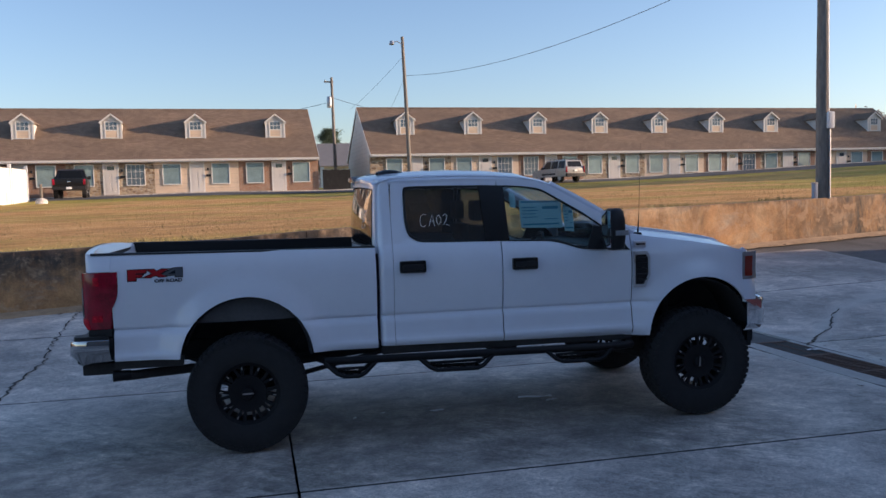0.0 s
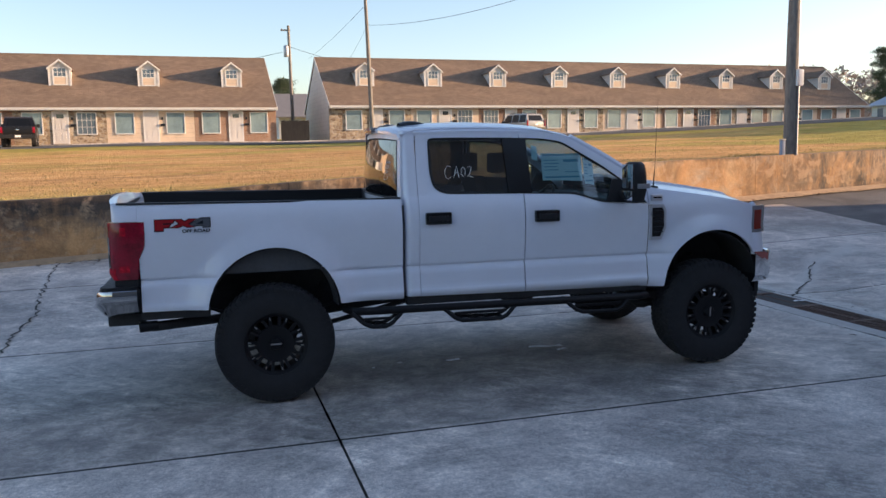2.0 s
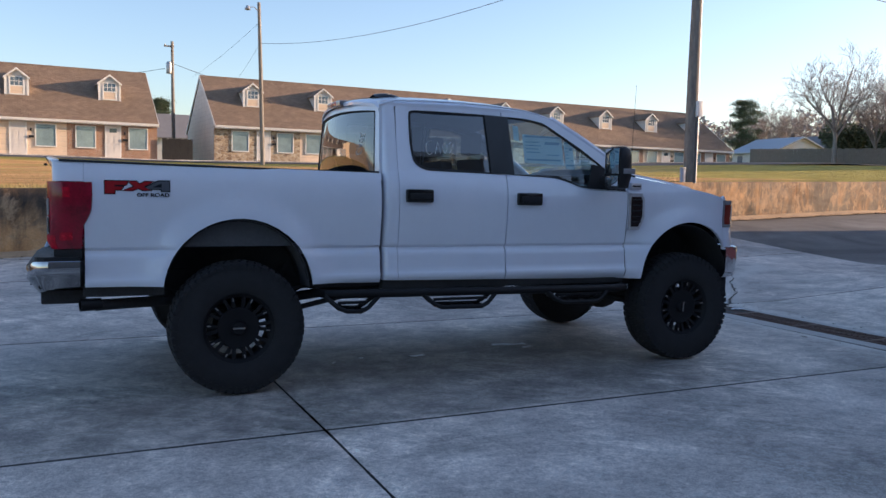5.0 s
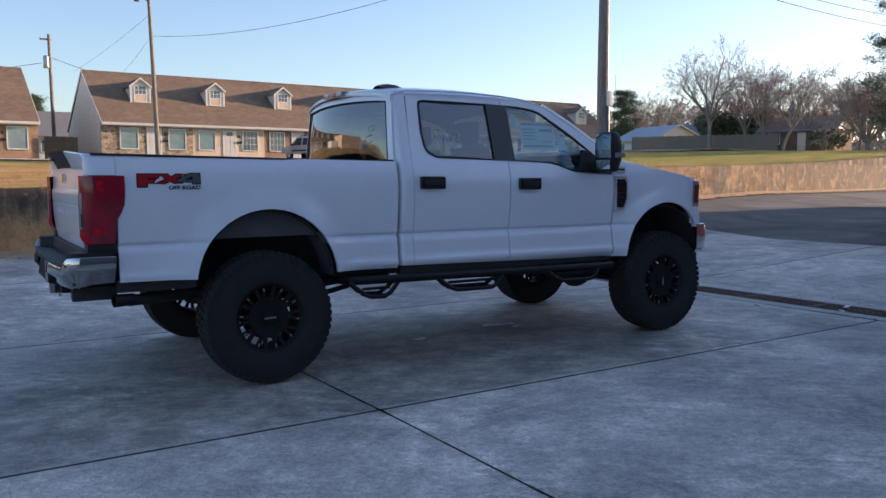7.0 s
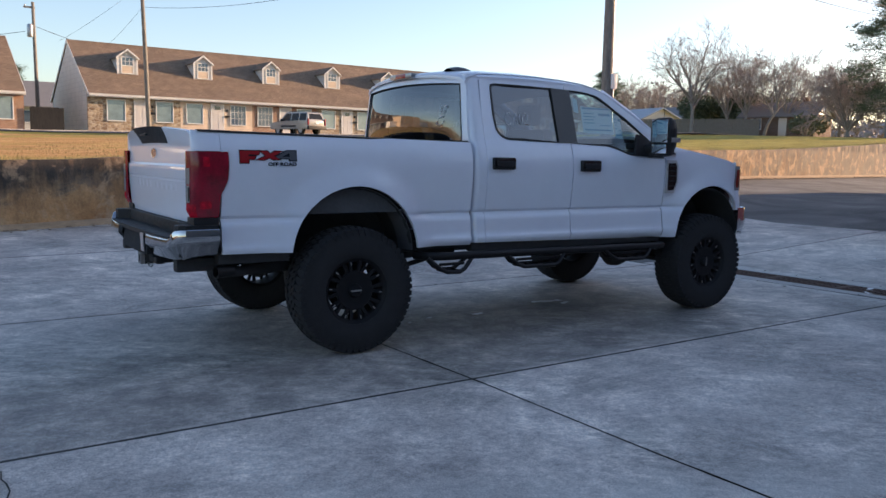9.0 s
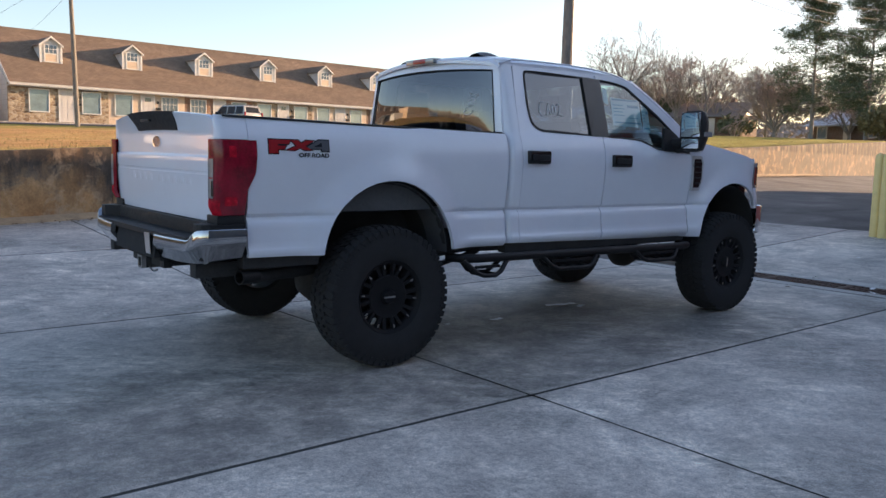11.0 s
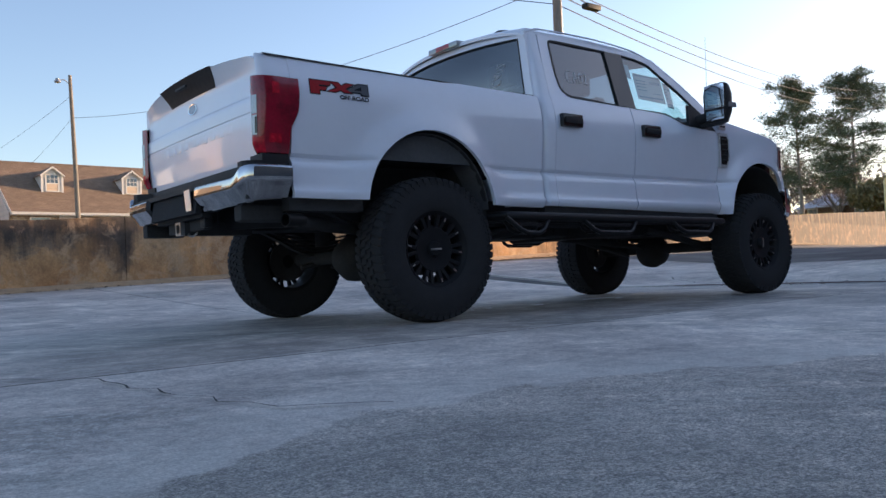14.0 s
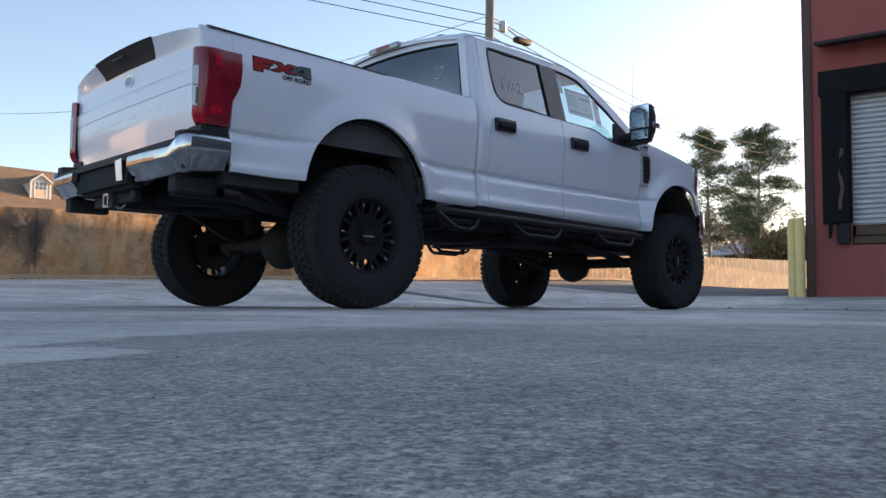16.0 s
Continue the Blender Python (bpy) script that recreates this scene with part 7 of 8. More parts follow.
def motel(at, turn, length, doors, dormers, clads, grids, label, east_open=True):
    """A long one-storey block: local x along the front, y to the back; z = 0 at its floor."""
    b = thing("motel_building", at, label, "motel", "motel blocks", turn)
    b.scale = (MOTEL_SIZE,) * 3
    EV, RD, DP = 2.62, 7.05, 11.6          # eave height, ridge height, depth
    edges = [0.0] + [(p + q) / 2 for p, q in zip(doors, doors[1:])] + [length]
    for i, dx in enumerate(doors):
        a, c = edges[i], edges[i + 1]
        mid = min(c, dx + 0.75)
        for p, q, mt in ((a, mid, clads[i][0]), (mid, c, clads[i][1])):
            part("front_wall", Mesh().box((p, 0, -1.0), (q, 0.25, EV)), mt, b, smooth=0)
        dr = part("door", Mesh().box((dx - 0.46, -0.04, 0.02), (dx + 0.46, 0.01, 2.30)), DOORWHITE, b, "off-white six-panel door", smooth=0)
        for px in (-0.2, 0.2):
            for z0, z1 in ((0.2, 0.9), (1.05, 1.7), (1.85, 2.15)):
                part("door_panel", Mesh().box((dx + px - 0.14, -0.052, z0), (dx + px + 0.14, -0.04, z1), 0.005), DOORWHITE, dr, smooth=0)
        if i % 2:
            part("door_light", Mesh().box((dx - 0.25, -0.056, 1.85), (dx + 0.25, -0.05, 2.15)), PANEDARK, dr, smooth=0)
        part("door_casing", Mesh().box((dx - 0.56, -0.05, 0), (dx - 0.46, 0.01, 2.36)).box((dx + 0.46, -0.05, 0), (dx + 0.56, 0.01, 2.36)).box((dx - 0.46, -0.05, 2.30), (dx + 0.46, 0.01, 2.36)), TRIMWHITE, dr, smooth=0)
        part("door_knob", Mesh().lathe([(0.0, -0.10), (0.03, -0.09), (0.03, -0.06), (0.012, -0.04)], 8, (dx + 0.38, 0, 1.0)), STEEL, dr)
        part("mail_box", Mesh().box((dx + 0.66, -0.14, 1.25), (dx + 1.0, 0.0, 1.42), 0.02), BLACKPL, b, "black wall mailbox")
        part("porch_light", Mesh().box((dx + 0.74, -0.10, 1.72), (dx + 0.86, 0.0, 1.92), 0.02), BLACKPL, b)
        for k, wx in enumerate((dx - 1.85, dx + 1.75)):
            if a + 0.2 < wx - 0.7 and wx + 0.7 < c + 0.2:
                window_unit(b, wx, 0.72, 1.24, 1.50, dark=(i, k) in grids, cols=4 if (i, k) in grids else 1)
    part("back_wall", Mesh().box((0, DP - 0.25, -1.0), (length, DP, EV)), BRICK, b, smooth=0)
    for x0 in (0.0, length - 0.25):
        part("gable_wall", Mesh().prism([(0.25, -1.0), (DP - 0.25, -1.0), (DP - 0.25, EV), (DP / 2, RD - 0.3), (0.25, EV)], "x", x0, x0 + 0.25), WHITESIDE if x0 == 0.0 and east_open else BRICK, b, "lap sided gable wall", smooth=0)
    sl = (RD - EV) / (DP / 2 + 0.5)
    rf = Mesh()
    th = 0.16
    ov = 0.03
    a, c = (-0.55, EV - 0.02), (DP / 2, RD)
    d2 = (DP + 0.55, EV - 0.02)
    rf.prism([a, c, d2, (d2[0] - 0.02, d2[1] - th), (c[0], c[1] - th - 0.02), (a[0] + 0.02, a[1] - th)], "x", -ov, length + ov)
    part("roof", rf, SHINGLE, b, "brown shingle gable roof", smooth=0)
    part("ridge_cap", Mesh().prism([(DP / 2 - 0.16, RD - 0.09), (DP / 2, RD + 0.025), (DP / 2 + 0.16, RD - 0.09), (DP / 2, RD - 0.05)], "x", -ov, length + ov), SHINGLE, b, smooth=0)
    part("eave_gutter", Mesh().prism([(-0.67, EV - 0.02), (-0.553, EV - 0.02), (-0.553, EV - 0.19), (-0.64, EV - 0.19)], "x", -ov, length + ov), TRIMWHITE, b, "white eave gutter", smooth=0)
    part("soffit", Mesh().box((-ov, -0.55, EV - 0.24), (length + ov, -0.003, EV - 0.20)), TRIMWHITE, b, smooth=0)
    for x0 in (-ov - 0.03, length + ov + 0.003):
        part("barge_board", Mesh().prism([(a[0], a[1] + 0.005), (c[0], c[1] + 0.005), (d2[0], d2[1] + 0.005), (d2[0], d2[1] - 0.22), (c[0], c[1] - 0.24), (a[0], a[1] - 0.22)], "x", x0, x0 + 0.027), TRIMWHITE, b, "white barge board", smooth=0)
    for dx in dormers:
        # roof line: z = EV - .02 + slope * (y + .55)
        sl = (RD - EV + 0.02) / (DP / 2 + 0.55)
        zr = lambda y: EV - 0.02 + sl * (y + 0.55)
        yf = 1.95
        z0 = zr(yf)
        w, hh, pk = 0.72, 1.28, 0.55
        yb, yp = yf + hh / sl, yf + (hh + pk) / sl
        body = Mesh().add([(dx - w, yf, z0 - 0.1), (dx + w, yf, z0 - 0.1), (dx + w, yf, z0 + hh), (dx, yf, z0 + hh + pk), (dx - w, yf, z0 + hh),
                           (dx - w, yb, z0 + hh), (dx + w, yb, z0 + hh), (dx, yp, z0 + hh + pk)],
                          [(0, 1, 2, 3, 4), (0, 4, 5), (1, 6, 2)])
        dm = part("dormer", body, WHITESIDE, b, "white gabled roof dormer with a sash window", smooth=0)
        o = 0.14
        tp = Mesh()
        for s in (-1, 1):
            e = (dx + s * (w + o), z0 + hh - o * pk / w)
            v = [(e[0], yf - 0.15, e[1]), (dx, yf - 0.15, z0 + hh + pk + 0.02), (dx, yp + 0.05, z0 + hh + pk + 0.02), (e[0], yb + 0.05, e[1])]
            v += [(x, y, z + 0.07) for x, y, z in v]
            tp.add(v, [(0, 1, 2, 3), (7, 6, 5, 4), (0, 4, 5, 1), (1, 5, 6, 2), (2, 6, 7, 3), (3, 7, 4, 0)])
        part("dormer_roof", tp, SHINGLE, dm, smooth=0)
        tr = Mesh()
        for s in (-1, 1):
            e = (dx + s * (w + o), z0 + hh - o * pk / w)
            tr.prism([(e[0], e[1] - 0.06), (dx, z0 + hh + pk - 0.05), (dx, z0 + hh + pk + 0.09), (e[0], e[1] + 0.08)], "y", yf - 0.19, yf - 0.153)
            tr.box((dx + s * w - 0.07, yf - 0.03, z0 - 0.1), (dx + s * w + 0.07, yf - 0.004, z0 + hh))
        part("dormer_trim", tr, TRIMWHITE, dm, smooth=0)
        part("dormer_pane", Mesh().box((dx - 0.45, yf - 0.03, z0 + 0.66), (dx + 0.45, yf - 0.008, z0 + 1.27)), DORMERPANE, dm, smooth=0)
        sash = Mesh()
        for i in range(4):
            x, hw = dx - 0.45 + 0.90 * i / 3, 0.05 if i in (0, 3) else 0.016
            sash.box((x - hw, yf - 0.045, z0 + 0.03), (x + hw, yf - 0.031, z0 + 1.30)) if i in (0, 3) else sash.box((x - hw, yf - 0.045, z0 + 0.66), (x + hw, yf - 0.031, z0 + 1.27))
        for z, hz in ((0.02, 0.07), (0.60, 0.07), (0.95, 0.032), (1.25, 0.06)):
            sash.box((dx - 0.50, yf - 0.046, z0 + z), (dx + 0.50, yf - 0.032, z0 + z + hz))
        part("dormer_sash", sash, TRIMWHITE, dm, smooth=0)
        part("dormer_shutter", Mesh().box((dx - 0.44, yf - 0.028, z0 + 0.09), (dx + 0.44, yf - 0.006, z0 + 0.60)), CREAM, dm, smooth=0)
    return b


MT = 4.0
motel(nearer(7.75, 59.3, 3.15), MT, 54.6, [3.85 + 5.97 * i for i in range(9)], [3.45 + 5.97 * i for i in range(9)],
      [(RUBBLE, RUBBLE), (CREAM, CREAM), (BRICK, BRICK), (RUBBLE, RUBBLE), (CREAM, CREAM), (BRICK, BRICK), (RUBBLE, BRICK), (CREAM, CREAM), (BRICK, BRICK)], {(1, 1), (2, 0), (5, 1)},
      "long cream and stone motel block with a brown dormered roof")
motel(nearer(-33.3, 56.0, 3.0), 5.0, 37.0, [2.9 + 6.2 * i for i in range(6)], [2.9 + 6.2 * i for i in range(6)],
      [(CREAM, CREAM), (RUBBLE, BRICK), (BRICK, BRICK), (RUBBLE, RUBBLE), (CREAM, CREAM), (BRICK, BRICK)], {(3, 1), (1, 0)},
      "brick and stone motel block with a brown dormered roof", False)

# unseen building, added to put a warm sunlit reflection in the tailgate
shed = thing("reflected_building", (-27.5, 33.5, 2.3), "plain cream sided building with a flat parapet, unseen, added for its reflection", "building")
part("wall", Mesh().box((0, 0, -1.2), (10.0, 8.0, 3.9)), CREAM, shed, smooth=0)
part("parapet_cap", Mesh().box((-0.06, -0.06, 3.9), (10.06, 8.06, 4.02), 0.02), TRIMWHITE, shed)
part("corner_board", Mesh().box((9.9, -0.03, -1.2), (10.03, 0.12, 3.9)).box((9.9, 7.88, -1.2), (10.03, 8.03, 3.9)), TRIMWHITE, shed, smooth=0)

# motel drive
def drive(x, v):
    y = 42.9 + 0.07 * x + 6.8 * v
    return (x, y, field(x, y) + 0.02 + 0.05 * (v > 0.02) * (v < 0.98))


tagged(Mesh().sheet(drive, steps(-60, 70, 65), [0, 0.03, 0.25, 0.5, 0.75, 0.97, 1.0]).object("road", ROADTAR, 60), "dark asphalt motel drive", kind="structure")
walkway = Mesh().shell(lambda x, v: (x, 49.5 + 0.07 * x + 1.0 * v, field(x, 50 + 0.07 * x) + 0.12), steps(-34, 54, 40), [0, 0.5, 1], (0, 0, -0.2))
tagged(walkway.object("walkway", CONCRETE, 60), "pale concrete walkway along the motel front", kind="structure")

# ---------------------------------------------------------------- parked vehicles by the motel


def car_wheels(car, xs, w, r, tyre_w=0.24):
    for x in xs:
        for s in (-1, 1):
            wl = part("wheel", Mesh().lathe([(r * 0.62, 0.0), (r * 0.60, 0.02), (r * 0.25, 0.03), (0.0, 0.02)], 18), GALV, car)
            wl.matrix_basis = pose(x, s * w / 2, r, 0, 0, 0 if s < 0 else 180)
            part("tyre", Mesh().lathe([(r * 0.62, 0.0), (r * 0.9, -0.012), (r, 0.03), (r, tyre_w - 0.03), (r * 0.9, tyre_w), (r * 0.6, tyre_w)], 24), RUBBER, wl)


def car_body(prof, w, tuck=0.04):
    """A body from its side profile, rounded in towards both flanks."""
    n = len(prof)
    cx, cz = sum(p[0] for p in prof) / n, sum(p[1] for p in prof) / n
    rings = []
    for y, k in ((-w / 2, 1 - tuck), (-w / 2 + 0.06, 1 - tuck * 0.25), (-w / 2 + 0.18, 1.0), (w / 2 - 0.18, 1.0), (w / 2 - 0.06, 1 - tuck * 0.25), (w / 2, 1 - tuck)):
        rings.append([(cx + (x - cx) * k, y, cz + (z - cz) * (k if z > cz else 1)) for x, z in prof])
    return Mesh().loft(rings)


def cabin(prof, w0, w1):
    """Glasshouse: base width w0 narrowing to w1 at the roof."""
    zs = [z for _, z in prof]
    lo, hi = min(zs), max(zs)
    wid = lambda z: (w0 + (w1 - w0) * (z - lo) / (hi - lo)) / 2
    return Mesh().loft([[(x, -wid(z), z) for x, z in prof], [(x, wid(z), z) for x, z in prof]])


# dark pickup seen from behind
x, y = -12.1, 45.9
pk = thing("pickup_truck", (x, y, field(x, y) + 0.05), "black pickup truck parked nose-in at the motel", "truck", turn=100)
pk.scale = (0.92,) * 3
part("body", car_body([(-2.9, 0.55), (-2.95, 0.75), (-2.92, 1.22), (-0.9, 1.24), (1.0, 1.20), (2.5, 1.10), (2.85, 0.95), (2.9, 0.55)], 1.98), CARBLACK, pk)
part("cab", cabin([(-0.95, 1.22), (-0.75, 1.80), (-0.3, 1.90), (0.7, 1.88), (1.6, 1.20)], 1.88, 1.5), CARBLACK, pk)
part("rear_window", Mesh().add([(-0.925, -0.70, 1.32), (-0.925, 0.70, 1.32), (-0.79, 0.60, 1.76), (-0.79, -0.60, 1.76)], [(0, 1, 2, 3)]), CARGLASS, pk, smooth=0)
for s in (-1, 1):
    part("side_window", Mesh().add([(-0.7, s * 0.935, 1.30), (1.3, s * 0.935, 1.30), (0.7, s * 0.80, 1.80), (-0.55, s * 0.80, 1.80)], [(0, 1, 2, 3)]), CARGLASS, pk, smooth=0)
    part("tail_lamp", Mesh().box((-2.99, s * 0.88 - 0.07, 0.82), (-2.88, s * 0.88 + 0.07, 1.18), 0.015), REDLENS, pk, "red tail lamp")
    part("side_mirror", Mesh().box((0.95, s * 1.03 - 0.10, 1.25), (1.12, s * 1.03 + 0.10, 1.48), 0.03), BLACKPL, pk)
part("tailgate", Mesh().box((-2.98, -0.78, 0.72), (-2.93, 0.78, 1.20), 0.02), CARBLACK, pk)
part("gate_emblem", Mesh().box((-2.995, -0.10, 0.98), (-2.975, 0.10, 1.04), 0.01), CHROME, pk)
part("bumper", Mesh().box((-3.1, -0.95, 0.50), (-2.9, 0.95, 0.72), 0.03), BLACKPL, pk)
part("number_plate", Mesh().box((-3.115, -0.16, 0.55), (-3.10, 0.16, 0.69), 0.004), VINYL, pk)
car_wheels(pk, (-1.75, 1.85), 1.92, 0.40, 0.28)

# pale estate wagon parked askew
x, y = 18.5, 45.4
sv = thing("sport_utility_vehicle", (x, y, field(x, y) + 0.06), "silver sport utility vehicle with dark windows and bumpers", "car", turn=107)
sv.scale = (0.78,) * 3
part("body", car_body([(-2.45, 0.45), (-2.52, 0.70), (-2.48, 1.12), (1.15, 1.12), (2.2, 1.02), (2.45, 0.85), (2.5, 0.45)], 1.95), CARSILVER, sv)
part("cab", cabin([(-2.46, 1.10), (-2.22, 1.78), (-1.9, 1.86), (0.2, 1.86), (0.5, 1.80), (1.25, 1.10)], 1.86, 1.5), CARSILVER, sv)
part("rear_window", Mesh().add([(-2.43, -0.74, 1.18), (-2.43, 0.74, 1.18), (-2.26, 0.64, 1.70), (-2.26, -0.64, 1.70)], [(0, 1, 2, 3)]), CARGLASS, sv, smooth=0)
for s in (-1, 1):
    for xa, xb in ((-2.2, -1.35), (-1.25, -0.35), (-0.25, 0.72)):
        part("side_window", Mesh().add([(xa, s * 0.935, 1.15), (xb + (0.2 if xb > 0 else 0), s * 0.935, 1.15), (xb - (0.28 if xb > 0 else 0.03), s * 0.795, 1.74), (xa + 0.05, s * 0.795, 1.74)], [(0, 1, 2, 3)]), CARGLASS, sv, smooth=0)
    part("tail_lamp", Mesh().box((-2.55, s * 0.90 - 0.05, 0.78), (-2.42, s * 0.90 + 0.06, 1.3), 0.015), REDLENS, sv, "red tail lamp")
    part("roof_rack", Mesh().tube([(-2.0, s * 0.66, 1.88), (-1.9, s * 0.66, 1.93), (0.1, s * 0.66, 1.93), (0.2, s * 0.66, 1.88)], 0.02, 6), BLACKPL, sv)
    part("side_mirror", Mesh().box((0.75, s * 1.02 - 0.09, 1.12), (0.9, s * 1.02 + 0.09, 1.30), 0.03), BLACKPL, sv)
part("rear_bumper", Mesh().box((-2.62, -0.96, 0.42), (-2.4, 0.96, 0.70), 0.03), BLACKPL, sv)
for side in (-1, 1):
    part("side_cladding", Mesh().box((-1.0, side * 0.955 - 0.03, 0.62), (0.95, side * 0.955 + 0.03, 0.76), 0.02), BLACKPL, sv)
part("number_plate", Mesh().box((-2.56, -0.16, 0.85), (-2.53, 0.16, 0.99), 0.004), VINYL, sv)
car_wheels(sv, (-1.5, 1.45), 1.86, 0.38, 0.26)

# ---------------------------------------------------------------- poles and wires


def sag(a, b, drop, n=24):
    a, b = Vector(a), Vector(b)
    return [a.lerp(b, t) - Vector((0, 0, drop * 4 * t * (1 - t))) for t in steps(0, 1, n)]


px, py = 14.06, 11.95
pz = field(px, py)
pole = thing("utility_pole", (px, py, pz), "weathered timber utility pole behind the retaining wall", "pole", "timber poles")
part("shaft", Mesh().tube([(0, 0, -0.3), (0.0, 0, 3.0), (0.05, 0, 8.9)], [0.17, 0.155, 0.12], 14), POLEWOOD, pole)
part("meter_box", Mesh().box((0.0, -0.25, 1.80), (0.17, -0.12, 2.22), 0.02), VINYL, pole, "white metal meter box")
part("conduit", Mesh().tube([(0.09, -0.16, 0.0), (0.09, -0.16, 1.8)], 0.028, 8).tube([(0.08, -0.13, 2.2), (0.08, -0.10, 6.5)], 0.02, 8), GALV, pole)
part("street_lamp_arm", Mesh().tube([(0.05, 0, 6.75), (0.6, -0.05, 6.72), (1.2, -0.1, 6.50)], 0.025, 6), GALV, pole)
part("lamp_head", Mesh().box((1.1, -0.22, 6.34), (1.75, 0.02, 6.50), 0.05), BLACKPL, pole, "dark lamp head")
part("transformer", Mesh().lathe([(0.0, 0.0), (0.11, 0.01), (0.12, 0.05), (0.12, 0.30), (0.05, 0.34), (0.0, 0.34)], 14, (0.62, 0, 6.55), "z"), GALV, pole)
ped = tagged(new("cable_pedestal"), "grey blue plastic cable pedestal beside the pole", "utility box")
ped.location = (px - 0.30, py - 0.1, field(px - 0.30, py) - 0.02)
part("case", Mesh().box((-0.055, -0.055, 0), (0.055, 0.055, 0.42), 0.02), plain("grey blue plastic", (0.30, 0.36, 0.46), 0.5), ped)
part("cap", Mesh().box((-0.062, -0.062, 0.41), (0.062, 0.062, 0.45), 0.015), GALV, ped)

lx, ly = 7.4, 38.9
lz = field(lx, ly)
lp = thing("street_lamp", (lx, ly, lz), "slim timber pole with a small street lamp", "street lamp", "timber poles")
lp.scale = (0.935,) * 3
part("pole", Mesh().tube([(0.12, 0, -0.3), (0, 0, 4.5), (-0.14, 0, 9.25)], [0.135, 0.12, 0.09], 12), POLEWOOD, lp)
part("lamp_arm", Mesh().tube([(-0.13, -0.02, 8.75), (-0.45, -0.1, 8.95), (-0.72, -0.15, 8.90)], 0.025, 6), GALV, lp)
part("lamp_head", Mesh().lathe([(0.0, 0.10), (0.09, 0.09), (0.13, 0.0), (0.17, -0.10), (0.12, -0.14), (0.0, -0.17)], 14, (-0.80, -0.16, 8.88), "z"), GALV, lp, "grey lamp bowl")

qx, qy = 4.64, 59.0
qz = field(qx, qy)
up = thing("utility_pole", (qx, qy, qz), "timber utility pole with a transformer between the motel blocks", "pole", "timber poles")
up.scale = (0.92,) * 3
part("shaft", Mesh().tube([(0, 0, -0.3), (-0.1, 0, 9.6)], [0.16, 0.11], 12), POLEWOOD, up)
part("crossarm", Mesh().box((-0.75, -0.06, 9.15), (0.05, 0.06, 9.27)), POLEWOOD, up)
part("transformer", Mesh().lathe([(0.0, 0.0), (0.19, 0.0), (0.21, 0.04), (0.21, 0.85), (0.15, 0.95), (0.0, 0.96)], 16, (-0.36, -0.1, 7.0), "z"), GALV, up, "grey pole transformer")
part("insulator", Mesh().lathe([(0.0, 0.14), (0.04, 0.13), (0.05, 0.05), (0.03, 0.0)], 10, (-0.65, 0, 9.27), "z"), GALV, up)

WIRE = plain("dark cable", (0.03, 0.03, 0.035), 0.6)
for a, b, d, r in (((lx - 0.05, ly, lz + 6.5), (px, py, pz + 6.9), 0.9, 0.008),
                   ((px + 0.05, py, pz + 6.9), (75, 28.4, 15.6), 1.3, 0.013), ((px + 0.05, py, pz + 6.6), (75, 28.4, 14.8), 1.3, 0.013), ((px + 0.05, py, pz + 6.3), (75, 28.4, 13.9), 1.3, 0.013),
                   ((px, py, pz + 6.9), (-16, 27.0, 13.6), 0.6, 0.010), ((px, py, pz + 6.6), (-16, 26.5, 13.0), 0.6, 0.010), ((px, py, pz + 6.3), (-16, 26.0, 12.4), 0.6, 0.010),
                   ((lx, ly, lz + 7.7), (5.6, 55.0, 8.85), 0.15, 0.006), ((lx, ly, lz + 6.6), (8.6, 55.0, 8.8), 0.1, 0.006),
                   ((qx - 0.6, qy, qz + 6.8), (-24, 68, qz + 6.0), 1.2, 0.014), ((qx, qy, qz + 7.2), (34, 78, qz + 6.5), 1.5, 0.014)):
    tagged(Mesh().tube(sag(a, b, d), r * 1.25, 5).object("overhead_cable", WIRE, 60), "thin dark overhead cable strung between poles", "cable", "overhead cables")

# ---------------------------------------------------------------- fences and houses
vf = thing("vinyl_fence", (-13.75, 37.0, field(-13.75, 37.0)), "white vinyl privacy fence with capped posts", "fence")
vf.scale = (1.12,) * 3
for i in range(8):
    x = -2.4 * i
    part("fence_post", Mesh().box((x - 0.065, -0.065, -0.2), (x + 0.065, 0.065, 1.98)).add([(x - 0.08, -0.08, 1.98), (x + 0.08, -0.08, 1.98), (x + 0.08, 0.08, 1.98), (x - 0.08, 0.08, 1.98), (x, 0, 2.10)], [(0, 1, 4), (1, 2, 4), (2, 3, 4), (3, 0, 4)]), VINYL, vf, smooth=0)
    part("fence_panel", Mesh().box((x - 2.33, -0.02, 0.08), (x - 0.07, 0.02, 1.74)).box((x - 2.33, -0.04, 0.04), (x - 0.07, 0.04, 0.14)).box((x - 2.33, -0.04, 1.70), (x - 0.07, 0.04, 1.80)), VINYL, vf, smooth=0)
for i in (1, 2):
    part("fence_post", Mesh().box((-0.065 + 0.08 * i, 2.3 * i - 0.065, -0.2), (0.065 + 0.08 * i, 2.3 * i + 0.065, 1.98)), VINYL, vf, smooth=0)
    part("fence_panel", Mesh().box((-0.02 + 0.08 * i, 2.3 * i - 2.23, 0.06), (0.02 + 0.08 * i, 2.3 * i - 0.07, 1.78)), VINYL, vf, smooth=0)
st = thing("water_hydrant_post", (-11.9, 38.6, field(-11.9, 38.6)), "short tan post on a concrete foot beside the drive", "post")
part("post", Mesh().tube([(0, 0, 0), (0, 0, 1.0)], 0.07, 10), FENCEWOOD, st)
part("foot", Mesh().lathe([(0.30, -0.1), (0.30, 0.10), (0.24, 0.22), (0.10, 0.29), (0.0, 0.30)], 18, axis="z"), CONCRETE, st)
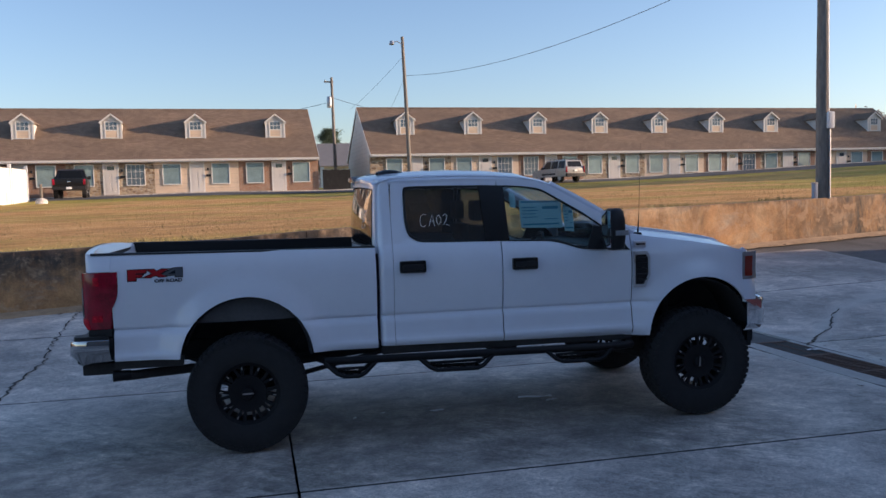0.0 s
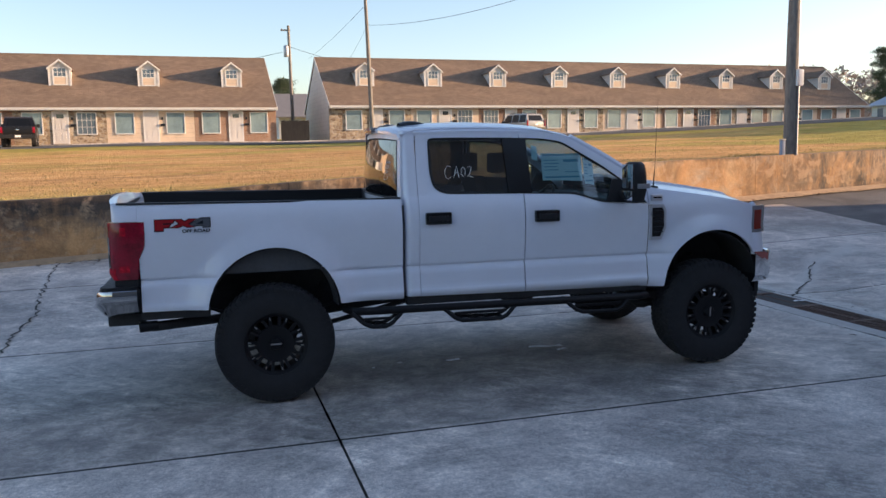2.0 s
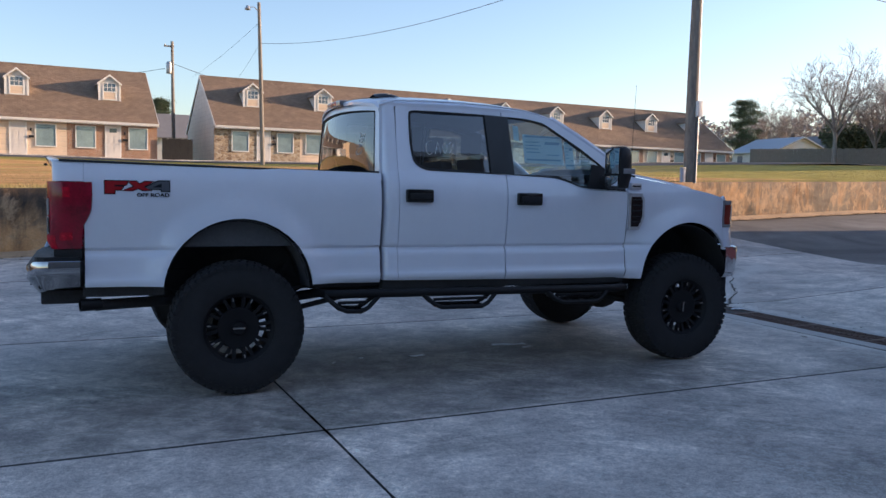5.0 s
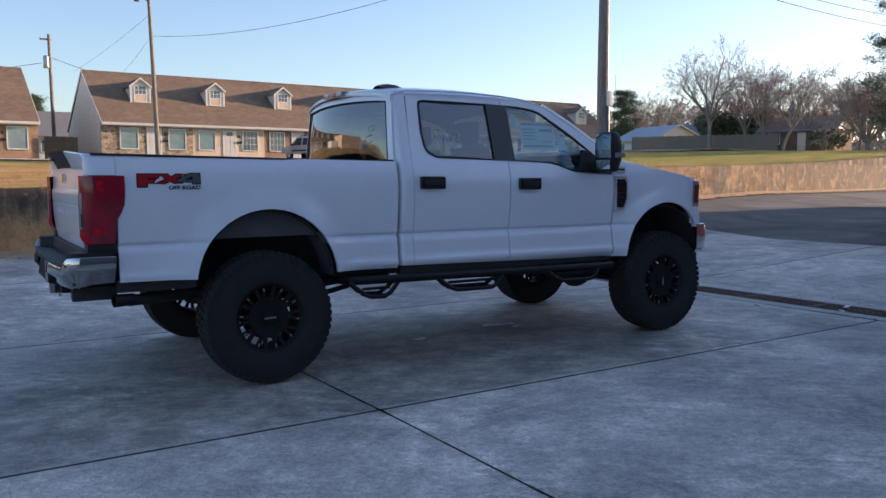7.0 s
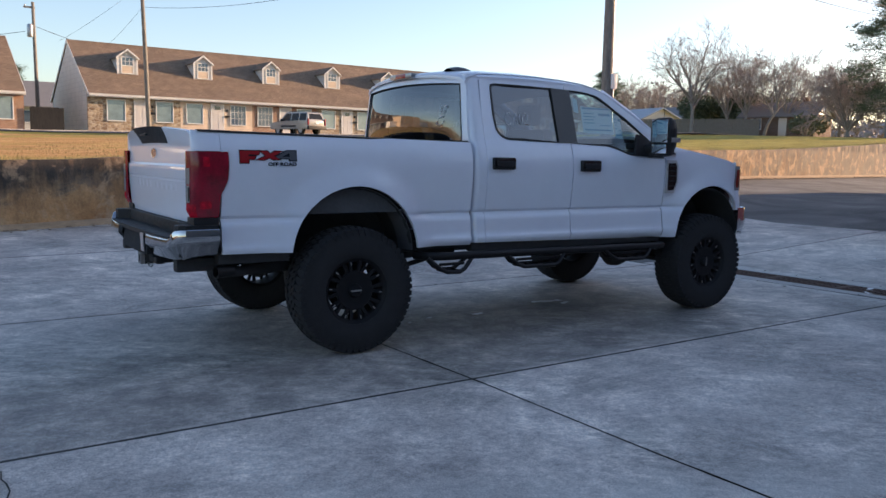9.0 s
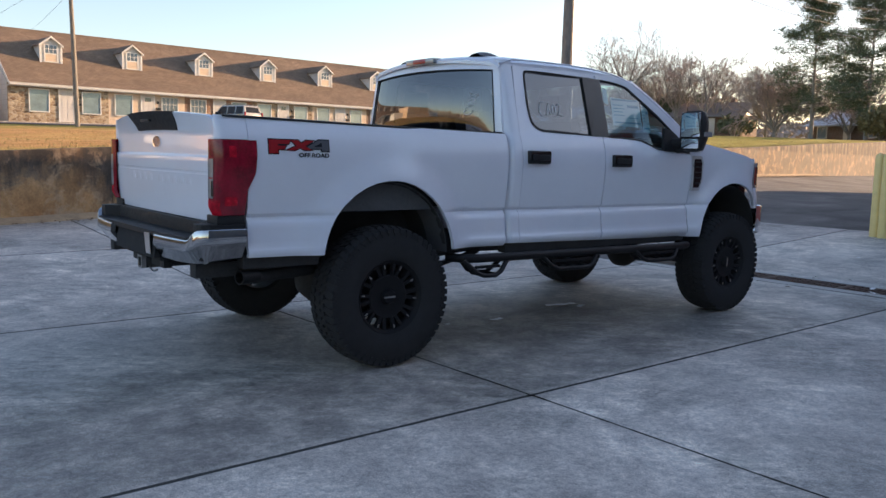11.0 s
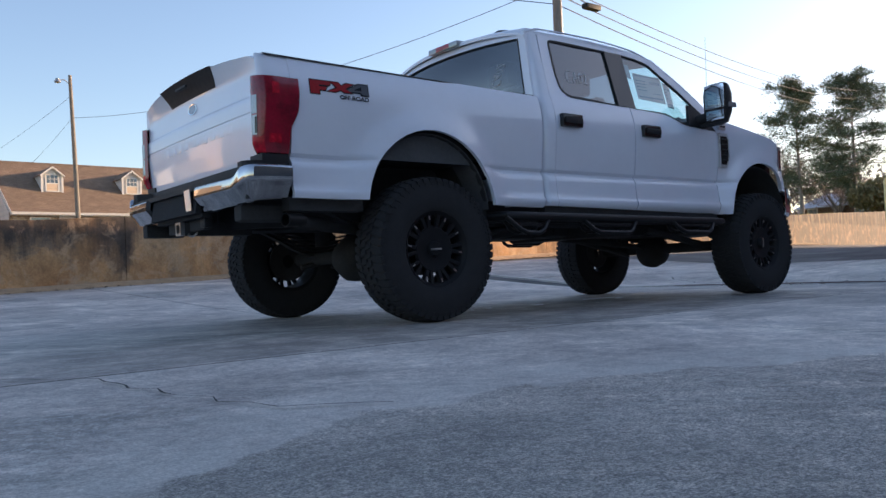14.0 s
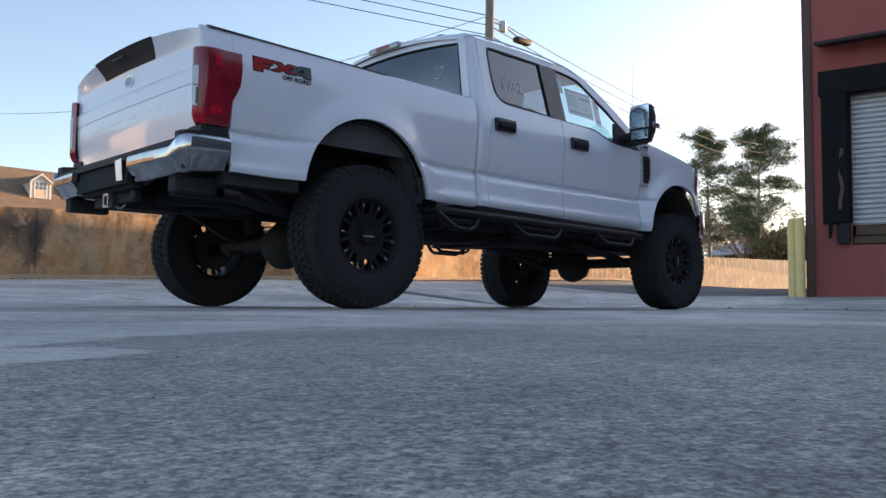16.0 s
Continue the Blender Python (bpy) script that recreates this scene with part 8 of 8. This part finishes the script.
dk = thing("board_fence", (3.15, 50.3, field(3, 50.3)), "dark stained board fence between the motel blocks", "fence")
dk.scale = (0.87,) * 3
DARKW = bark_mat("dark stained boards", (0.02, 0.018, 0.016), (0.045, 0.04, 0.035))
for i in range(13):
    part("board", Mesh().box((0.17 * i, 0, -0.1), (0.17 * i + 0.168, 0.03 + 0.012 * (i % 2), 1.75 + 0.02 * math.sin(i * 2.1))), DARKW, dk, smooth=0)
part("rail", Mesh().box((0, 0.03, 0.4), (2.2, 0.08, 0.5)).box((0, 0.03, 1.4), (2.2, 0.08, 1.5)), DARKW, dk, smooth=0)

bf = thing("board_fence", (72.0, 70.5, field(60, 70)), "weathered grey board fence beyond the lawn", "fence", turn=-90)
bd = None
random.seed(21)
for i in range(118):
    if bd is None:
        bd = part("board", Mesh().box((0, 0, -0.3), (0.165, 0.025, 1.82)), FENCEWOOD, bf, smooth=0)
        o = bd
    else:
        o = new("board", bd.data)
        o.parent = bf
    xl = 0.18 * i
    o.matrix_basis = pose(xl, 0, random.uniform(-0.04, 0.04) - 0.028 * xl, 0, random.uniform(-0.5, 0.5), 0)
part("rail", Mesh().tube([(0, 0.05, 0.4), (21.3, 0.05, -0.2)], 0.05, 4).tube([(0, 0.05, 1.4), (21.3, 0.05, 0.8)], 0.05, 4), FENCEWOOD, bf, smooth=0)


def house(at, turn, L, D, eave, ridge, wall_m, roof_m, label, gable=True):
    h = thing("house", at, label, "house", "houses beyond the lawn", turn)
    part("wall", Mesh().box((0, 0, -0.6), (L, D, eave)), wall_m, h, smooth=0)
    for x0 in (0.002, L - 0.202):
        part("gable", Mesh().prism([(0.0, eave), (D, eave), (D / 2, ridge - 0.15)], "x", x0, x0 + 0.2), TRIMWHITE, h, smooth=0)
    part("roof", Mesh().prism([(-0.5, eave - 0.15), (D / 2, ridge), (D + 0.5, eave - 0.15), (D + 0.5, eave - 0.28), (D / 2, ridge - 0.15), (-0.5, eave - 0.28)], "x", -0.5, L + 0.5), roof_m, h, smooth=0)
    for i in range(max(1, int(L / 3.2))):
        xc = 1.6 + 3.0 * i
        if xc + 0.8 < L:
            if i == 1:
                part("door", Mesh().box((xc - 0.45, -0.03, 0.0), (xc + 0.45, 0.0, 2.05)), DOORWHITE, h, smooth=0)
            else:
                window_unit(h, xc, 0.9, 1.1, 1.1, dark=True)
    part("chimney", Mesh().box((L * 0.7, D * 0.55, ridge - 1.0), (L * 0.7 + 0.6, D * 0.55 + 0.6, ridge + 0.5)), HOUSEBRICK, h, smooth=0)
    return h


house((76.1, 77.9, field(60, 66) - 0.6), -96, 8, 8, 2.5, 4.3, WHITESIDE, ROOFPALE, "low white house with a grey roof")
house((87, 82, field(60, 75) + 0.0), -92, 10, 9, 2.5, 4.4, HOUSEBRICK, ROOFGREY, "low house with a tan roof behind the fence")
house((76, 54.4, field(60, 52) + 0.0), -80, 8, 4.5, 2.4, 3.9, HOUSEBRICK, ROOFGREY, "small brown house with a grey gabled roof")
house((78, 39, field(60, 36) - 0.6), -105, 16, 8, 2.3, 3.7, HOUSEBRICK, ROOFPALE, "low brown brick ranch house with a grey roof")
house((5.0, 84, field(5, 75)), 0, 14, 9, 2.6, 5.2, WHITESIDE, ROOFGREY, "pale house behind the motel blocks")

# ---------------------------------------------------------------- trees


def limb(meshes, rng, base, way, length, r, level, rise, tips):
    """A bent, tapering limb that carries side shoots along its outer part."""
    n = (6, 5, 4, 3, 2)[level]
    pts, d = [base.copy()], way.normalized()
    wob = (0.05, 0.14, 0.17, 0.16, 0.12)[level]
    for i in range(n):
        d = (d + Vector((rng.gauss(0, wob), rng.gauss(0, wob), rng.gauss(0, wob) + rise * 0.25))).normalized()
        pts.append(pts[-1] + d * length / n)
    rad = [max(r * (1 - 0.72 * i / n), 0.011) for i in range(n + 1)]
    meshes[0 if level < 2 else 1].tube(pts, rad, (8, 6, 4, 3, 3)[level], False)
    tips.append(pts[-1])
    if level == 4:
        return
    count = (0, 8, 6, 5, 0)[level]
    for k in range(count):
        t = 0.22 + 0.78 * (k + rng.random() * 0.8) / count
        j = min(n - 1, int(t * n))
        p = pts[j].lerp(pts[j + 1], min(1.0, t * n - j))
        axis = (pts[j + 1] - pts[j]).normalized()
        out = axis.cross(Vector((rng.gauss(0, 1), rng.gauss(0, 1), rng.gauss(0, 1)))).normalized()
        way2 = axis * rng.uniform(0.75, 1.0) + out * rng.uniform(0.55, 0.95)
        limb(meshes, rng, p, way2, length * rng.uniform(0.42, 0.62) * (1.1 - 0.35 * t), max(rad[j] * 0.55, 0.011), level + 1, rise, tips)


def bare_tree(at, h, seed, label="bare winter tree with fine spreading twigs", spread=0.75, rise=0.25, limbs=6, stem=0.28, buds=0, lean=(0.0, 0.0)):
    """A leafless tree of height h: a short stem, arching limbs and three orders of shoots."""
    rng = random.Random(seed)
    t = thing("bare_tree", at, label, "tree", "trees beyond the lawn")
    wood, twigs, tips = Mesh(), Mesh(), []
    trunk = [Vector((lean[0] * k * k, lean[1] * k * k, stem * k - 0.03)) for k in steps(0, 1, 6)]
    wood.tube(trunk, [0.019 - 0.005 * k for k in steps(0, 1, 6)], 9)
    for m in (wood, twigs):
        m.v = [(x * h, y * h, z * h) for x, y, z in m.v]
    turn = rng.uniform(0, 6.28)
    for k in range(limbs):
        an = turn + k * 2.4 + rng.uniform(-0.4, 0.4)
        sp = spread * rng.uniform(0.45, 1.1) if k else spread * 0.2
        base = trunk[-1 - (k % 3 > 1)] * h
        limb((wood, twigs), rng, base, Vector((math.cos(an) * sp, math.sin(an) * sp, 1.0)), h * rng.uniform(0.42, 0.58), h * 0.0105, 1, rise, tips)
    high = max(p.z for p in tips)
    k = h / high
    for m in (wood, twigs):
        m.v = [(x * k, y * k, z * k) for x, y, z in m.v]
    part("trunk", wood, BARK, t, smooth=60, fix=False)
    part("twig_crown", twigs, TWIG, t, smooth=0, fix=False)
    if buds:
        m = Mesh()
        for p in tips:
            for i in range(buds):
                c = p * k + Vector((rng.gauss(0, 0.16), rng.gauss(0, 0.16), rng.gauss(0, 0.16)))
                q = rng.uniform(0.02, 0.05)
                m.add([c + Vector((rng.gauss(0, q), rng.gauss(0, q), rng.gauss(0, q))) for _ in range(3)], [(0, 1, 2)])
        part("crown", m, BUDS, t, smooth=0, fix=False)
    return t


def pine(at, h, seed, crown_from=0.35, wide=0.22, label="tall open-crowned pine with dark needle clumps"):
    rng = random.Random(seed)
    t = thing("pine_tree", at, label, "tree", "trees beyond the lawn")
    a, nd = Mesh(), Mesh()
    lean = Vector((rng.gauss(0, 0.02), rng.gauss(0, 0.02), 1))
    tr = [lean * (h * k) - Vector((0, 0, 0.3)) for k in steps(0, 1, 10)]
    a.tube(tr, [h * 0.017 * (1 - 0.85 * k) for k in steps(0, 1, 10)], 8)
    z = crown_from
    while z < 0.985:
        k = (z - crown_from) / (1 - crown_from)
        reach = h * wide * (0.50 + 0.50 * math.sin(math.pi * (0.30 + 0.62 * k))) * (1 - 0.50 * k ** 4) * rng.uniform(0.55, 1.15)
        turn = rng.uniform(0, 6.28)
        for j in range(rng.choice((1, 2, 2))):
            an = turn + j * 2.2 + rng.uniform(-0.5, 0.5)
            p0 = lean * (h * z)
            rise = 0.02 + 0.42 * k
            r1 = reach * rng.uniform(0.7, 1.1)
            pts = [p0 + Vector((math.cos(an + 0.25 * s), math.sin(an + 0.25 * s), 0)) * r1 * s + Vector((0, 0, r1 * rise * s * s + r1 * 0.06 * math.sin(5 * s))) for s in steps(0, 1, 5)]
            a.tube(pts, [0.05 * (1 - 0.75 * s) * (1.25 - k) + 0.012 for s in steps(0, 1, 5)], 4, False)
            for s in (0.32, 0.48, 0.62, 0.76, 0.88, 1.0):
                root = pts[min(4, int(s * 5))].lerp(pts[min(5, int(s * 5) + 1)], s * 5 - int(s * 5))
                for _ in range(3):
                    c = root + Vector((rng.gauss(0, 0.40), rng.gauss(0, 0.40), rng.gauss(0.2, 0.24))) * (0.6 + r1 * 0.16)
                    a.tube([root, c], [0.014, 0.008], 3, False)
                    for _ in range(54):
                        v = Vector((rng.gauss(0, 1), rng.gauss(0, 1), rng.gauss(0.35, 0.5))).normalized()
                        q = c + Vector((v.x * 0.58, v.y * 0.58, v.z * 0.42)) * rng.random()
                        w = v.cross(Vector((rng.gauss(0, 1), rng.gauss(0, 1), 1))).normalized() * 0.028
                        e = q + v * rng.uniform(0.12, 0.26)
                        nd.add([q - w, q + w, e], [(0, 1, 2)])
        z += rng.uniform(0.024, 0.05) * (1.0 - 0.35 * k)
    part("trunk", a, BARK, t, smooth=60, fix=False)
    part("needle_crown", nd, NEEDLE, t, smooth=0, fix=False)
    return t


def bush(at, rx, rz, seed, mat, label, n=2600):
    rng = random.Random(seed)
    t = thing("shrub", at, label, "shrub", "shrubs beyond the lawn")
    st, lv = Mesh(), Mesh()
    lobes = [(Vector((rng.gauss(0, rx * 0.5), rng.gauss(0, rx * 0.4), rz * rng.uniform(0.35, 0.8))), rng.uniform(0.35, 0.6)) for _ in range(9)]
    for c, s in lobes:
        st.tube([(0, 0, -0.2), c * 0.6, c], [0.06, 0.04, 0.015], 4, False)
        for _ in range(n // 9):
            v = Vector((rng.gauss(0, 1), rng.gauss(0, 1), rng.gauss(0, 0.8))).normalized() * (rng.random() ** 0.4)
            p = c + Vector((v.x * rx * s, v.y * rx * s, v.z * rz * s * 0.7))
            if p.z < 0.05:
                continue
            q = rng.uniform(0.06, 0.17)
            lv.add([p + Vector((rng.gauss(0, q), rng.gauss(0, q), rng.gauss(0, q))) for _ in range(3)], [(0, 1, 2)])
    part("stems", st, BARK, t, smooth=0, fix=False)
    part("foliage", lv, mat, t, smooth=0, fix=False)
    return t


def at(x, y):
    return (x, y, field(x, y) - 0.1)


bare_tree(at(70.0, 56.5), 12.0, 3, "large bare pale-barked tree with arching limbs", 0.95, 0.18, 7, 0.30)
bare_tree(at(76, 56.5), 10.6, 7, "bare tree with a dense reddish twig crown", 0.6, 0.3, 7, 0.25, buds=2)
bare_tree(at(74, 52.5), 10.4, 9, "bare tree with a dense reddish twig crown", 0.6, 0.3, 7, 0.25, buds=2)
bare_tree(at(77, 49.5), 9.6, 63, "bare tree with a dense reddish twig crown", 0.7, 0.25, 6, 0.25, buds=2)
bare_tree(at(69.2, 46.6), 8.6, 12, "bare dark tree with a leaning trunk beside a house", 0.8, 0.2, 6, 0.34, lean=(0.05, -0.12))
bare_tree(at(68.2, 37.2), 8.0, 15, "bushy bare tree with upright brown twigs", 1.0, 0.16, 12, 0.10, buds=2)
bare_tree(at(74, 41.5), 7.6, 22, "bare tree with fine brown twigs", 0.7, 0.3, 7, 0.2, buds=1)
bare_tree(at(76, 34.0), 7.0, 35, "bushy bare tree with upright brown twigs", 0.9, 0.2, 9, 0.12, buds=1)
bare_tree(at(94, 92.5), 11.0, 25, spread=0.6, rise=0.35, limbs=7)
bare_tree(at(97, 88.0), 10.0, 27, spread=0.6, rise=0.35, limbs=7, buds=1)
bare_tree(at(100, 84.0), 9.5, 33, spread=0.6, rise=0.35, limbs=7, buds=1)
bare_tree(at(103, 96.0), 11.0, 36, spread=0.6, rise=0.35, limbs=7)
bare_tree(at(2.5, 96.0), 9.5, 37, spread=0.6)
pine(at(66.0, 32.4), 12.0, 41, 0.20, 0.36)
pine(at(63.2, 26.4), 11.2, 43, 0.18, 0.36)
pine(at(90.6, 91.1), 10.2, 47, 0.14, 0.30, "dense rounded dark evergreen tree")
pine(at(6.5, 100.0), 7.5, 49, 0.30, 0.2)
bush(at(78.4, 60.6), 3.0, 4.6, 51, SHRUB, "large dark evergreen shrub behind the fence", 12000)
bush(at(79.2, 58.0), 3.6, 5.4, 52, SHRUB, "large dark evergreen shrub behind the fence", 12000)
bush(at(80.6, 54.6), 3.6, 5.4, 56, SHRUB, "large dark evergreen shrub behind the fence", 12000)
bush(at(61.0, 24.2), 2.0, 2.8, 53, OLIVE, "olive leafy shrub by the wall", 7000)
bush(at(64, 22.4), 2.2, 2.4, 54, OLIVE, "olive leafy shrub by the wall", 7000)
bush(at(71, 43.2), 1.8, 2.2, 55, SHRUB, "dark evergreen shrub beside the house", 1800)

# far woods close the horizon
random.seed(77)
m = Mesh()
for i in range(110000):
    an = random.uniform(-0.35, 3.5)
    R = random.uniform(150, 185)
    hh = 11.5 + 4.0 * noise.noise((an * 9, 0, 0)) + 2.5 * noise.noise((an * 40, 2, 0))
    x, y = R * math.cos(an), 20 + R * math.sin(an)
    z = field(60 if x > 60 else x, 75) - 0.5 + hh * random.random() ** 0.8
    s = random.uniform(0.16, 0.5)
    m.add([(x + random.gauss(0, s), y + random.gauss(0, s), z + random.gauss(0, s)) for _ in range(3)], [(0, 1, 2)])
tagged(m.object("far_woods", WOODS, 0, fix=False), "distant brown winter woods along the horizon", "woods", kind="stuff")

# wooded rise behind the far trees
ridge = lambda an, R: (R * math.cos(an), 20 + R * math.sin(an), field(60 if math.cos(an) > 0.3 else R * math.cos(an), 75) - 3 + (R - 186) / 18 * (8.5 + 2.5 * noise.noise((an * 14, 4, 0)) + 1.2 * noise.noise((an * 60, 6, 0))))
tagged(Mesh().sheet(ridge, steps(-0.35, 3.5, 260), [186, 192, 198, 204]).object("far_rise", WOODS, 60), "low brown wooded rise on the horizon", kind="structure")

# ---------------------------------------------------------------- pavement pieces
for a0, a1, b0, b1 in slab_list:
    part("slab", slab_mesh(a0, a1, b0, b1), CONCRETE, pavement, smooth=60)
